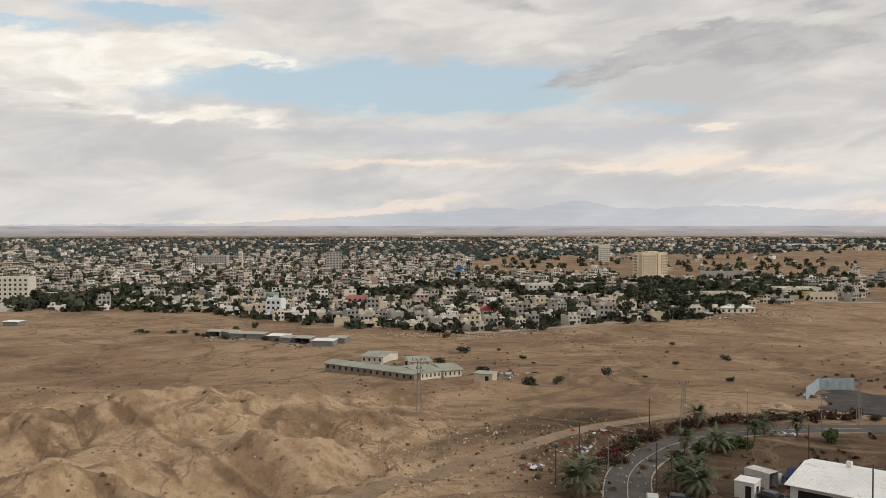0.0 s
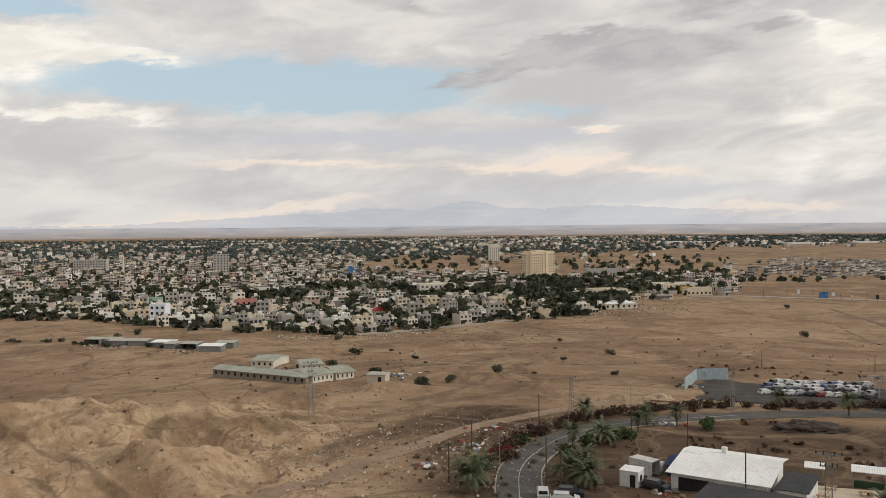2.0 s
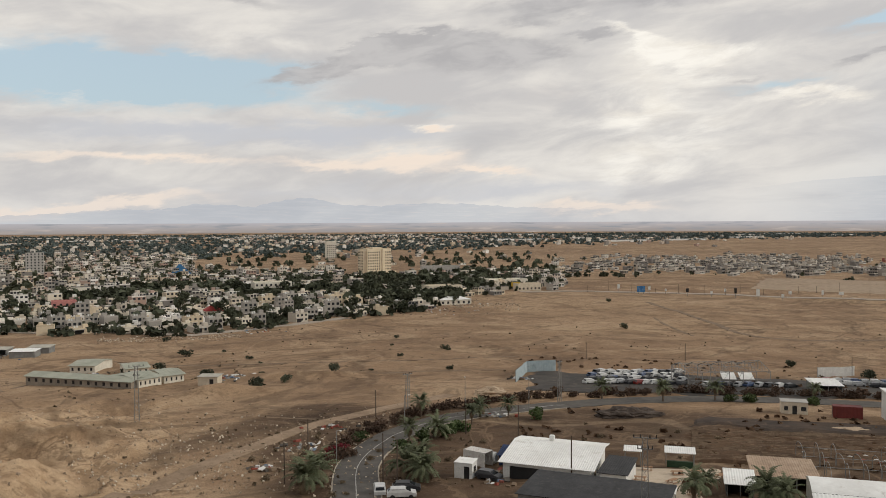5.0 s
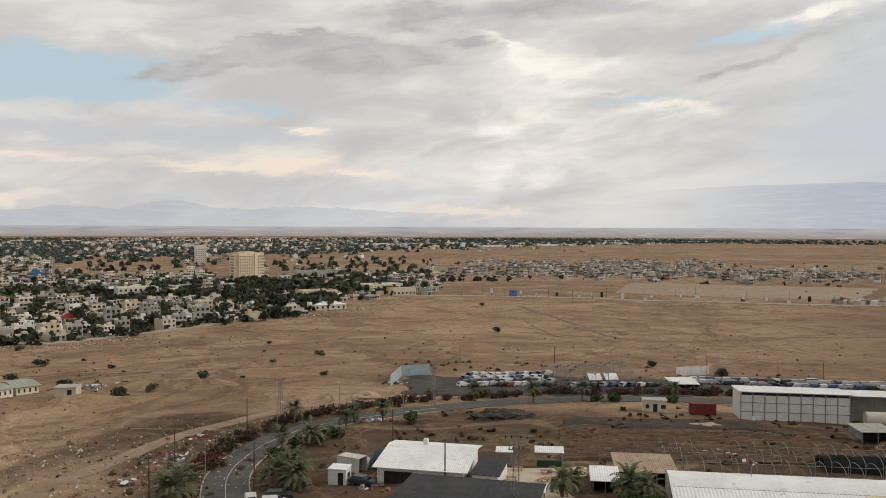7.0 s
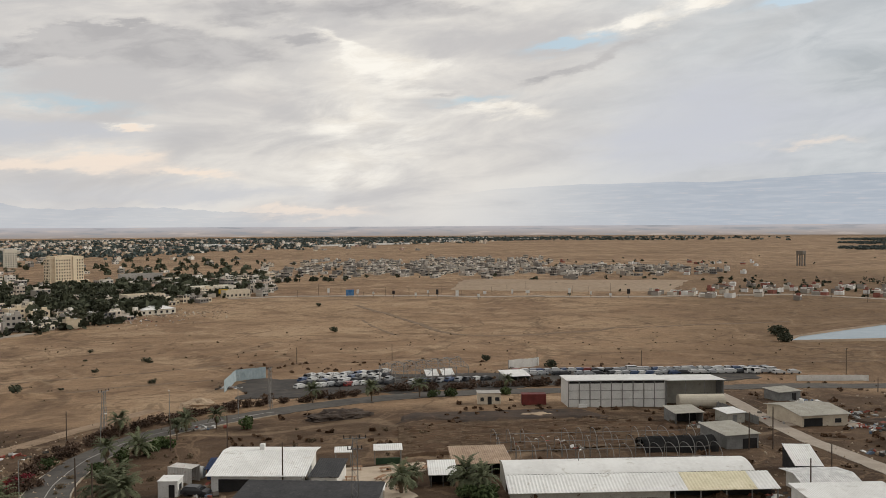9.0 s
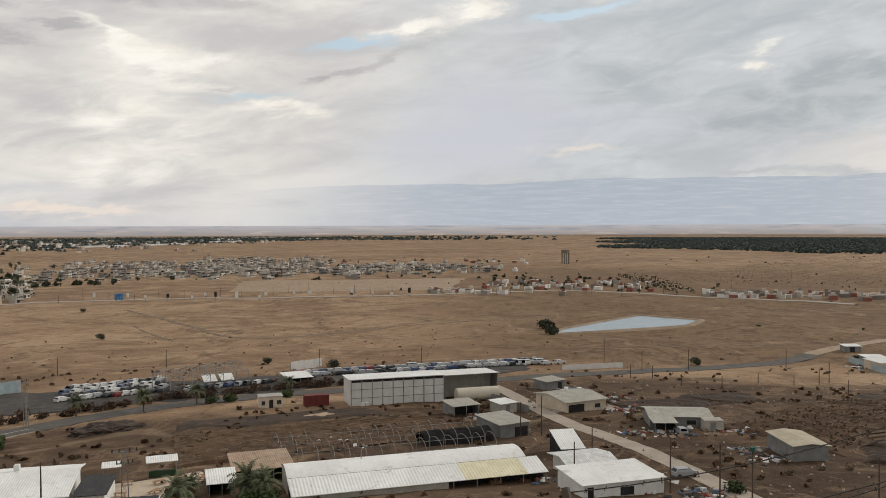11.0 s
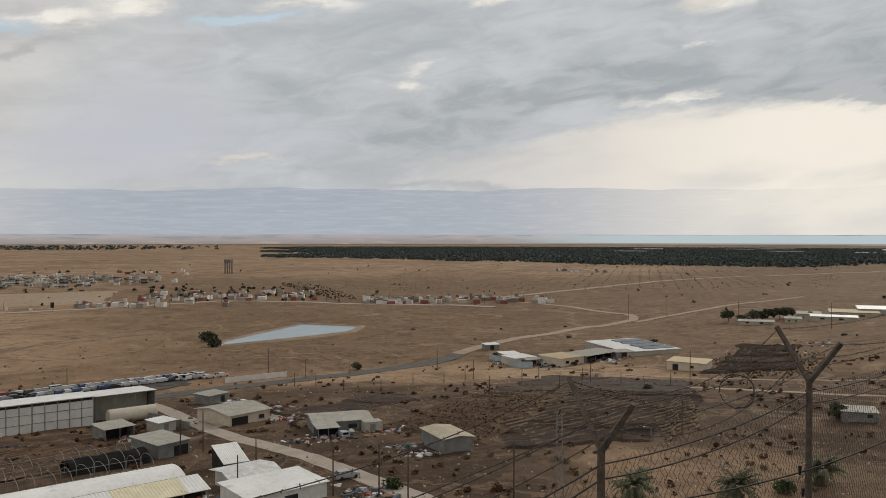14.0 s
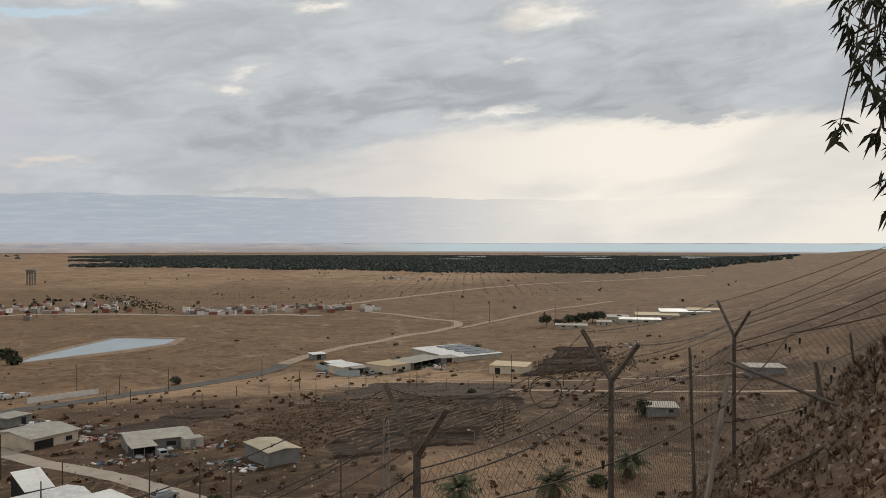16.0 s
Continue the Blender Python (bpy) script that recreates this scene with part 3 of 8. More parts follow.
def build_ground():
    na, nr = GX.shape
    verts = np.stack([GX, GY, GZ], -1).reshape(-1, 3)
    verts = np.concatenate([verts, [[0, 0, EYE - 1.65]]])
    i, j = np.meshgrid(np.arange(na), np.arange(nr - 1), indexing="ij")
    i2 = (i + 1) % na
    faces = np.stack([i * nr + j, i * nr + j + 1, i2 * nr + j + 1, i2 * nr + j], -1).reshape(-1, 4).tolist()
    hub = na * nr
    faces += [(hub, k * nr, ((k + 1) % na) * nr) for k in range(na)]
    ob = from_arrays("ground", verts, faces, EARTH, True)
    d, az = np.hypot(GX, GY), np.degrees(np.arctan2(GX, GY))
    brown = 0.7 * smooth(2, 12, az) * (1 - smooth(185, 225, d)) + smooth(45, 62, az) * (1 - smooth(225, 290, d)) * (1 - smooth(108, 116, az) * smooth(100, 150, d))
    brown = np.clip(brown * 1.15, 0, 1) * 0.95 * (1 - 0.65 * smooth(80, 90, az) * (1 - smooth(150, 185, d)) * smooth(60, 80, d)) + 1.0 * (1 - smooth(30, 60, d)) * smooth(80, 100, az)
    brown = brown + 0.5 * np.exp(-(((d - 168 - 3.2 * (az - 1)) / 12) ** 2)) * smooth(-9, -2, az) * (1 - smooth(10, 14, az))
    brown = brown + (0.25 + 0.3 * smooth(103, 110, az)) * smooth(96, 104, az) * smooth(60, 110, d) * (1 - smooth(420, 900, d) * 0.5)
    brown = brown + 0.15 * smooth(-6, 0, az - (d - 125) * 0.09) * smooth(108, 118, d) * (1 - smooth(158, 180, d)) * (1 - smooth(12, 20, az))
    pale = (1 - smooth(-3, 6, az)) * smooth(100, 130, d) * (1 - smooth(215, 250, d)) * 0.75 + 0.15 * smooth(280, 330, d) * (1 - smooth(480, 620, d))
    straw = 0.7 * smooth(40, 64, az) * smooth(270, 330, d) * (1 - smooth(900, 1400, d)) + 0.75 * smooth(85, 100, az) * smooth(150, 250, d)
    col = np.stack([brown, pale, straw, np.ones_like(d)], -1).reshape(-1, 4)
    col = np.concatenate([np.clip(col, 0, 1), [[0.3, 0, 0, 1]]]).astype(np.float32)
    layer = ob.data.color_attributes.new("soil", "FLOAT_COLOR", "POINT")
    layer.data.foreach_set("color", col.ravel())
    return tagged(ob, "dry tan desert earth with gullied marl hillocks", "ground", kind="structure")


build_ground()


def ribbon(name, path, width, material, lift, label, category, step=3.0, kind="structure", level=None):
    """A strip laid over the ground along a smooth path of (x, y) corners."""
    pts = smooth_path(path, step)
    verts, faces = [], []
    cross = 4
    for k, (x, y) in enumerate(pts):
        p, q = pts[max(k - 1, 0)], pts[min(k + 1, len(pts) - 1)]
        t = Vector((q[0] - p[0], q[1] - p[1])).normalized()
        z = max(gz(x + s * t.y * (level or width) / 2, y - s * t.x * (level or width) / 2) for s in (-1, -0.5, 0, 0.5, 1)) + lift
        for c in range(cross + 1):
            s = (c / cross - 0.5) * width
            verts.append((x + s * t.y, y - s * t.x, z))
        if k:
            a, b = (k - 1) * (cross + 1), k * (cross + 1)
            faces += [(a + c, a + c + 1, b + c + 1, b + c) for c in range(cross)]
    n = len(verts)
    # skirts on both sides close it to the ground
    for k in range(len(pts)):
        for c in (0, cross):
            v = verts[k * (cross + 1) + c]
            verts.append((v[0], v[1], v[2] - 0.8))
    for k in range(1, len(pts)):
        for s, c in ((0, 0), (1, cross)):
            a, b = (k - 1) * (cross + 1) + c, k * (cross + 1) + c
            faces.append((a, b, n + 2 * k + s, n + 2 * (k - 1) + s))
    ob = from_arrays(name, verts, faces, material, False)
    return tagged(ob, label, category, kind=kind)


def smooth_path(path, step):
    p = [Vector((*q, 0)) for q in path]
    out = []
    for k in range(len(p) - 1):
        a, b, c, d = p[max(k - 1, 0)], p[k], p[k + 1], p[min(k + 2, len(p) - 1)]
        n = max(1, int((c - b).length / step))
        for i in range(n):
            t = i / n
            v = 0.5 * (2 * b + (c - a) * t + (2 * a - 5 * b + 4 * c - d) * t * t + (3 * b - a - 3 * c + d) * t ** 3)
            out.append((v.x, v.y))
    out.append((p[-1].x, p[-1].y))
    return out


def drape(name, corners, material, lift, label, category, step=2.5, furrow=0.0, spacing=1.6, along=(1, 0), kind="structure"):
    """A sheet over a four-cornered plot, with ploughed ridges if asked."""
    a, b, c, d = [Vector((*p, 0)) for p in corners]
    nu, nv = max(2, int((b - a).length / step)), max(2, int((d - a).length / step))
    if furrow:
        nv = int((d - a).length / spacing) * 2
    verts, faces = [], []
    rng = random.Random(7)
    for j in range(nv + 1):
        for i in range(nu + 1):
            u, v = i / nu, j / nv
            p = (a * (1 - u) + b * u) * (1 - v) + (d * (1 - u) + c * u) * v
            p = p + Vector((value_noise(np.array(p.x), np.array(p.y), 7.0, 3), value_noise(np.array(p.x), np.array(p.y), 7.0, 4), 0)) * 3.2
            z = gz(p.x, p.y) + lift + (furrow * (j % 2) * rng.uniform(0.6, 1.2) if furrow else 0)
            if i in (0, nu) or j in (0, nv):
                z -= lift + 0.25
            verts.append((p.x, p.y, z))
    for j in range(nv):
        for i in range(nu):
            k = j * (nu + 1) + i
            faces.append((k, k + 1, k + nu + 2, k + nu + 1))
    return tagged(from_arrays(name, verts, faces, material), label, category, kind=kind)


# ---- the distance: hazy plain, sea and mountains beyond the valley ----
# air haze is put into the colours of these strips, which glow unlit
def distance_material(name, opacity):
    m = bpy.data.materials.new(name)
    m.use_nodes = True
    n = Nodes(m.node_tree)
    at = n.add("ShaderNodeNewGeometry").outputs["Position"]
    s = n.t.nodes.new("ShaderNodeSeparateXYZ")
    n.put(at, s.inputs[0])
    az = n.math("MULTIPLY", n.math("ARCTAN2", s.outputs[0], s.outputs[1]), 57.2958)
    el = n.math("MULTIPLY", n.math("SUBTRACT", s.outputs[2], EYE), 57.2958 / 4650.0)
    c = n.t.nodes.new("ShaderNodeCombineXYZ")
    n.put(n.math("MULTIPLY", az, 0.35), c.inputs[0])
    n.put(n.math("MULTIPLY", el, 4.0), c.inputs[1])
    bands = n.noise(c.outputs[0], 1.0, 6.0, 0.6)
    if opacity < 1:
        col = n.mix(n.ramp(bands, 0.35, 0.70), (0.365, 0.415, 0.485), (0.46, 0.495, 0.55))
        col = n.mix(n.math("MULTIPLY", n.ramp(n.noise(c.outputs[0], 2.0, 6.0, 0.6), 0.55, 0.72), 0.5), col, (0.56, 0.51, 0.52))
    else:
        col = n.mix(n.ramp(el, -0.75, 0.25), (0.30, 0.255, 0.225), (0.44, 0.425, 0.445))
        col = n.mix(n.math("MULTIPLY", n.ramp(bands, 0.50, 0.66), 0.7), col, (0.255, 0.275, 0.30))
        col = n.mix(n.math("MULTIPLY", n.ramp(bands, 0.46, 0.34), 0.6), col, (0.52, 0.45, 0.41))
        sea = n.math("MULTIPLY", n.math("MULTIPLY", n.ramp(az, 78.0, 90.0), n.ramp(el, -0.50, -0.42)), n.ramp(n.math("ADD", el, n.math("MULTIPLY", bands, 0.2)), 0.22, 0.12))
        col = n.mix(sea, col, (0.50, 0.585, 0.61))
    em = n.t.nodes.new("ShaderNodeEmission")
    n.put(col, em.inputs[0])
    out = n.t.nodes.new("ShaderNodeOutputMaterial")
    if opacity < 1:
        tr = n.t.nodes.new("ShaderNodeBsdfTransparent")
        mx = n.t.nodes.new("ShaderNodeMixShader")
        # the ridges thin out towards the sky, as haze would hide them
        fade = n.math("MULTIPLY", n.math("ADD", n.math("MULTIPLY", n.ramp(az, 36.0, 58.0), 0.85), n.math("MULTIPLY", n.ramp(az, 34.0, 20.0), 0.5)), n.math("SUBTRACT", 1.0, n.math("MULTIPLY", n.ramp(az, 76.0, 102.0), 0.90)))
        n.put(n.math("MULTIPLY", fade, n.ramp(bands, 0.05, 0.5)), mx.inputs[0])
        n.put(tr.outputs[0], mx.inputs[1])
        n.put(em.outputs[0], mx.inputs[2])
        n.put(mx.outputs[0], out.inputs[0])
    else:
        n.put(em.outputs[0], out.inputs[0])
    return m


def build_distance():
    ridge_az = [-60, -30, -14, -7, -4, 0, 2, 4, 6, 8, 10, 11.5, 14, 17, 20, 24, 28, 38, 46, 55, 62, 68, 80, 92, 105, 125, 150]
    ridge_el = [0.2, 0.2, 0.25, 0.75, 1.0, 1.0, 1.35, 1.3, 1.2, 1.65, 1.75, 1.4, 1.3, 1.5, 1.35, 1.1, 1.0, 2.2, 2.8, 3.0, 3.1, 3.2, 3.2, 3.15, 3.0, 2.6, 2.0]
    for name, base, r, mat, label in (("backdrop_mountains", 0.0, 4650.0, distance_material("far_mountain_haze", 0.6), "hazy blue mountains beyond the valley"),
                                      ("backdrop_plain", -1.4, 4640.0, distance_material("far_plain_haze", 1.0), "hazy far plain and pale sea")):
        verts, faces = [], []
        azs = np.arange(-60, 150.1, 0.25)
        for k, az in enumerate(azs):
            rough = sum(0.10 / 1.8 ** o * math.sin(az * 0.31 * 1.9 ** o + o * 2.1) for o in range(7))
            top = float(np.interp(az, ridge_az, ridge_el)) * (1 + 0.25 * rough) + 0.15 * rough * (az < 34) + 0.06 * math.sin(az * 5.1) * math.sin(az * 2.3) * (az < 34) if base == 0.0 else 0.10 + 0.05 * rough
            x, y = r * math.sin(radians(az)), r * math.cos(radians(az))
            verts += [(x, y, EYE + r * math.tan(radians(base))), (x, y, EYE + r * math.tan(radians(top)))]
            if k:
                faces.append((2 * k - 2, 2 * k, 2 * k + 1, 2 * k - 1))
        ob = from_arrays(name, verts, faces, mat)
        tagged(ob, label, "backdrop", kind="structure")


build_distance()


# ---- roads, plots and yards ----
ROAD = [(14, 82), (20, 98), (25, 112), (30.5, 135), (38, 151), (47, 163), (57, 171.5), (70, 176.5), (92, 180), (118, 180.5), (143, 174), (171, 158), (204, 140), (238, 121), (273, 96), (305, 78), (330, 72)]
ribbon("road", ROAD, 7.0, ASPHALT, 0.10, "grey asphalt country road with a faded centre line", "road")
ribbon("road_marking", ROAD[:9], 0.12, LINE_PAINT, 0.125, "faded white centre line on the asphalt", "road marking", level=7.0)


def kerb(side):
    pts = smooth_path(ROAD[:9], 3.0)
    out = []
    for k in range(len(pts)):
        p, q = pts[max(k - 1, 0)], pts[min(k + 1, len(pts) - 1)]
        t = Vector((q[0] - p[0], q[1] - p[1])).normalized()
        out.append((pts[k][0] + side * 3.6 * t.y, pts[k][1] - side * 3.6 * t.x))
    ribbon("kerb", out[::2], 0.22, KERB, 0.20, "pale dusty concrete kerb along the asphalt", "kerb")


kerb(1), kerb(-1)
LANE = [(206, 138), (190, 119), (175, 103), (160, 85.5), (145, 63), (132, 48), (120, 35), (100, 14)]
ribbon("lane", LANE, 4.2, CONCRETE_ROAD, 0.07, "pale worn concrete lane between the yards", "lane")
ribbon("lane", [(168, 96), (176, 90), (184, 84)], 3.4, CONCRETE_ROAD, 0.05, "short pale drive to a grey roofed house", "lane")
ribbon("track", [(-22, 108), (-11.9, 121), (-2.2, 136.4), (12.3, 154.5), (28.1, 174.3), (39.1, 183), (55, 194), (72, 206)], 4.0, TRACK_EARTH, 0.05, "rutted pale dirt track over the waste ground", "track")
ribbon("track", [(240, 30), (247, 10), (243, -18), (225, -50), (205, -90)], 2.6, DUST_ROAD, 0.06, "pale sandy farm track", "track")
ribbon("track", [(268, 44), (262, 25), (258, 2)], 2.6, DUST_ROAD, 0.06, "pale sandy farm track", "track")
HAIRPIN = [(327, 73), (383.5, 59.7), (442, 38.6), (492, 12.7), (520, 6), (548, 12), (577, 32.5), (627, 72), (654, 107), (680, 122)]
ribbon("dirt_road", HAIRPIN, 6, DUST_ROAD, 0.2, "pale dirt road bending across the plain", "road", step=6)
ribbon("dirt_road", [(497, 4), (536, -19), (575, -42), (614, -65), (690, -120)], 4, DUST_ROAD, 0.2, "pale dirt road across the plain", "road", step=8)
ribbon("dirt_road", [(640, 180), (680, 135), (810, 71), (1005, -15), (1138, -133), (1313, -374)], 9, DUST_ROAD, 0.25, "pale dirt road across the plain", "road", step=12)
ribbon("footpath", [(289, 47), (283, 25), (269, -6), (260, -30), (253, -48), (240, -80)], 1.8, DUST_ROAD, 0.08, "pale sandy path between the fields", "path", step=4)
ribbon("town_road", [polar(-14, 520), polar(-8, 455), polar(-3, 425), polar(2, 402), polar(6, 425), polar(12, 465)], 6, CONCRETE_ROAD, 0.25, "pale road along the edge of the town", "road", step=6)
ribbon("highway", [polar(24, 640), polar(32, 655), polar(40, 640), polar(52, 640), polar(62, 690), polar(72, 640), polar(80, 600)], 8, CONCRETE_ROAD, 0.3, "pale main road across the plain", "road", step=8)

drape("car_yard", [(92, 203), (238, 138), (262, 152), (112, 247)], GRAVEL_DARK, 0.25, "dark gravel yard full of parked cars", "yard", step=3.5)
drape("ploughed_field", [(84, 120), (137, 97), (150, 112), (104, 147)], PLOUGHED, 0.28, "brown ploughed field with fine furrows", "field", step=2.5, furrow=0.30, spacing=1.3)
drape("ploughed_field", [(104, 150), (148, 121), (151, 132), (118, 160)], PLOUGHED_DARK, 0.28, "dark brown bare plot", "field", step=2.5)
drape("ploughed_field", [(172, 57), (160, 30), (226, 22), (233, 44)], PLOUGHED, 0.28, "brown ploughed field with crop rows", "field", step=2.0, furrow=0.32, spacing=1.5)
drape("ploughed_field", [(188, 88), (182, 72), (215, 56), (228, 72)], PLOUGHED_DARK, 0.28, "dark brown bare plot", "field", step=2.5, furrow=0.2, spacing=1.6)
drape("ploughed_field", [(158, 28), (170, -4), (232, -16), (236, 20)], PLOUGHED_DARK, 0.28, "dark brown burnt field", "field", step=2.0, furrow=0.28, spacing=1.5)
drape("ploughed_field", [(234, 44), (272, 27), (262, -12), (236, -15)], PLOUGHED_DARK, 0.28, "dark brown burnt field", "field", step=2.5, furrow=0.2, spacing=2.2)
drape("ploughed_field", [(274, -17), (277, -46), (346, -59), (352, -38)], PLOUGHED_DARK, 0.3, "dark field of dried plants", "field", step=2.5, furrow=0.5, spacing=2.0)
drape("ploughed_field", [polar(39, 700), polar(54, 690), polar(55, 860), polar(40, 850)], DUST_ROAD, 0.25, "tan field of dry crop rows", "field", step=14, furrow=1.0, spacing=14)
ROW_SOIL = surface("pale_row_soil", (0.105, 0.071, 0.046), (0.20, 0.142, 0.095), 0.5, 0.95, grain=12, world_space=True, c3=(0.070, 0.047, 0.031))


def crop_ridges(first, last, run, count, seed):
    """Low broken ridges of pale soil, one beside the other over a field."""
    rng = random.Random(seed)
    verts, faces = [], []
    for k in range(count):
        s = Vector(first).lerp(Vector(last), k / (count - 1))
        side = Vector((-run[1], run[0])).normalized()
        steps = 46
        open_end = None
        for i in range(steps + 1):
            p = s + Vector(run) * (i / steps) + side * (0.5 * math.sin(i * 0.21 + k * 0.4) + rng.uniform(-0.12, 0.12))
            w = rng.uniform(0.16, 0.42)
            if rng.random() < 0.10:
                open_end = None
                continue
            z = gz(p.x, p.y)
            base = len(verts)
            for o, h in ((-w, 0.30), (0, 0.62), (w, 0.30)):
                q = p + side * o
                verts.append((q.x, q.y, z + h))
            if open_end is not None:
                faces += [(open_end + j, open_end + j + 1, base + j + 1, base + j) for j in (0, 1)]
            open_end = base
    tagged(from_arrays("crop_ridges", verts, faces, ROW_SOIL), "pale broken ridges of soil in a ploughed field", "furrows", kind="stuff")


crop_ridges((214, 47), (160, 20), (46, -28), 20, 31)
crop_ridges((86.5, 121.5), (103, 145), (48, -27), 18, 34)
crop_ridges((206, -2), (170, -4), (20, -9), 12, 32)
crop_ridges((276, -20), (280, -44), (66, -14), 11, 33)
drape("patio", [(61.5, 107), (70, 95), (88, 113.5), (73, 122.5)], PATIO, 0.22, "sandy paved yard of an eating place", "yard", step=2.0)


GULLY = surface("wash_gravel", (0.120, 0.082, 0.054), (0.21, 0.148, 0.098), 0.3, 0.95, grain=9, world_space=True, c3=(0.27, 0.20, 0.135))
for path, w in (([(302, 474), (274, 371), (256, 324), (267, 294), (309, 278), (357, 265), (403, 246), (430, 236)], 3.2), ([polar(33, 470), polar(34, 430), polar(35.5, 395)], 1.5), ([polar(-4, 330), polar(4, 300), polar(12, 292), polar(20, 298), polar(26, 310)], 1.4),
                ([polar(14, 262), polar(18, 268), polar(23, 272)], 1.6), ([polar(62, 330), polar(68, 345), polar(76, 370), polar(84, 380)], 1.8), ([polar(-30, 260), polar(-22, 250), polar(-12, 262), polar(-6, 300)], 1.3), ([polar(94, 330), polar(99, 350), polar(104, 345), polar(110, 360)], 3.0)):
    ribbon("dry_wash", path, w, GULLY, 0.03, "shallow dark dry wash across the plain", "wash", step=4)


# ---- the pond ----
def build_pond():
    az_d = [(61.2, 404), (61.9, 424), (66.8, 494), (70.6, 477), (69.7, 450), (65.5, 424)]
    corners = [Vector(polar(a, d)) for a, d in az_d]
    ring = [tuple(p.lerp(q, k / 8)) for p, q in zip(corners, corners[1:] + corners[:1]) for k in range(8)]
    top = EYE - 51.9
    bm = B()
    bm.faces.new([bm.verts.new((x, y, top)) for x, y in ring][::-1])
    bm.normal_update()
    ob = link_mesh("water", bm, WATER)
    tagged(ob, "still pale grey reservoir water in the plain", "pond", kind="structure")
    verts, faces = [], []
    cx, cy = sum(p[0] for p in ring) / len(ring), sum(p[1] for p in ring) / len(ring)
    for k, (x, y) in enumerate(ring):
        u = Vector((x - cx, y - cy)).normalized()
        for w, h in ((-1.0, top - 0.6), (1.2, top + 0.5), (3.0, top + 0.5), (7.0, None)):
            px, py = x + u.x * w, y + u.y * w
            verts.append((px, py, gz(px, py) - 0.3 if h is None else h))
    n = len(ring)
    for k in range(n):
        for c in range(3):
            a, b = 4 * k + c, 4 * ((k + 1) % n) + c
            faces.append((a, a + 1, b + 1, b))
    bank = from_arrays("embankment", verts, faces, surface("bank_soil", (0.20, 0.145, 0.098), (0.30, 0.22, 0.15), 0.2, world_space=True))
    tagged(bank, "low earth bank around the reservoir", "embankment", kind="structure")


build_pond()


# ---- sheds, houses and halls ----
def footprint(fl, fr):
    """Matrix whose x runs along the front and y to the back."""
    d = Vector((fr[0] - fl[0], fr[1] - fl[1]))
    a = math.degrees(math.atan2(d.y, d.x))
    return d.length, a


def sheet_roof(bm, x0, x1, y0, z0, y1, z1, rib=0.35, deep=0.05, thick=0.06):
    """A ribbed roof sheet from the edge (y0, z0) to (y1, z1)."""
    n = max(2, int((x1 - x0) / rib))
    rows = []
    for k in range(n * 2 + 1):
        x = x0 + (x1 - x0) * k / (2 * n)
        up = deep if k % 2 else 0.0
        rows.append([bm.verts.new((x, y0, z0 + up)), bm.verts.new((x, y1, z1 + up)), bm.verts.new((x, y1, z1 - thick)), bm.verts.new((x, y0, z0 - thick))])
    for a, b in zip(rows, rows[1:]):
        for c in range(4):
            bm.faces.new((a[c], b[c], b[(c + 1) % 4], a[(c + 1) % 4]))
    bm.faces.new(rows[0])
    bm.faces.new(rows[-1][::-1])


def prism(bm, x0, x1, profile):
    """A solid with that outline in (y, z), from x0 to x1."""
    solid(bm, [(x0, y, z) for y, z in profile], [(x1, y, z) for y, z in profile])


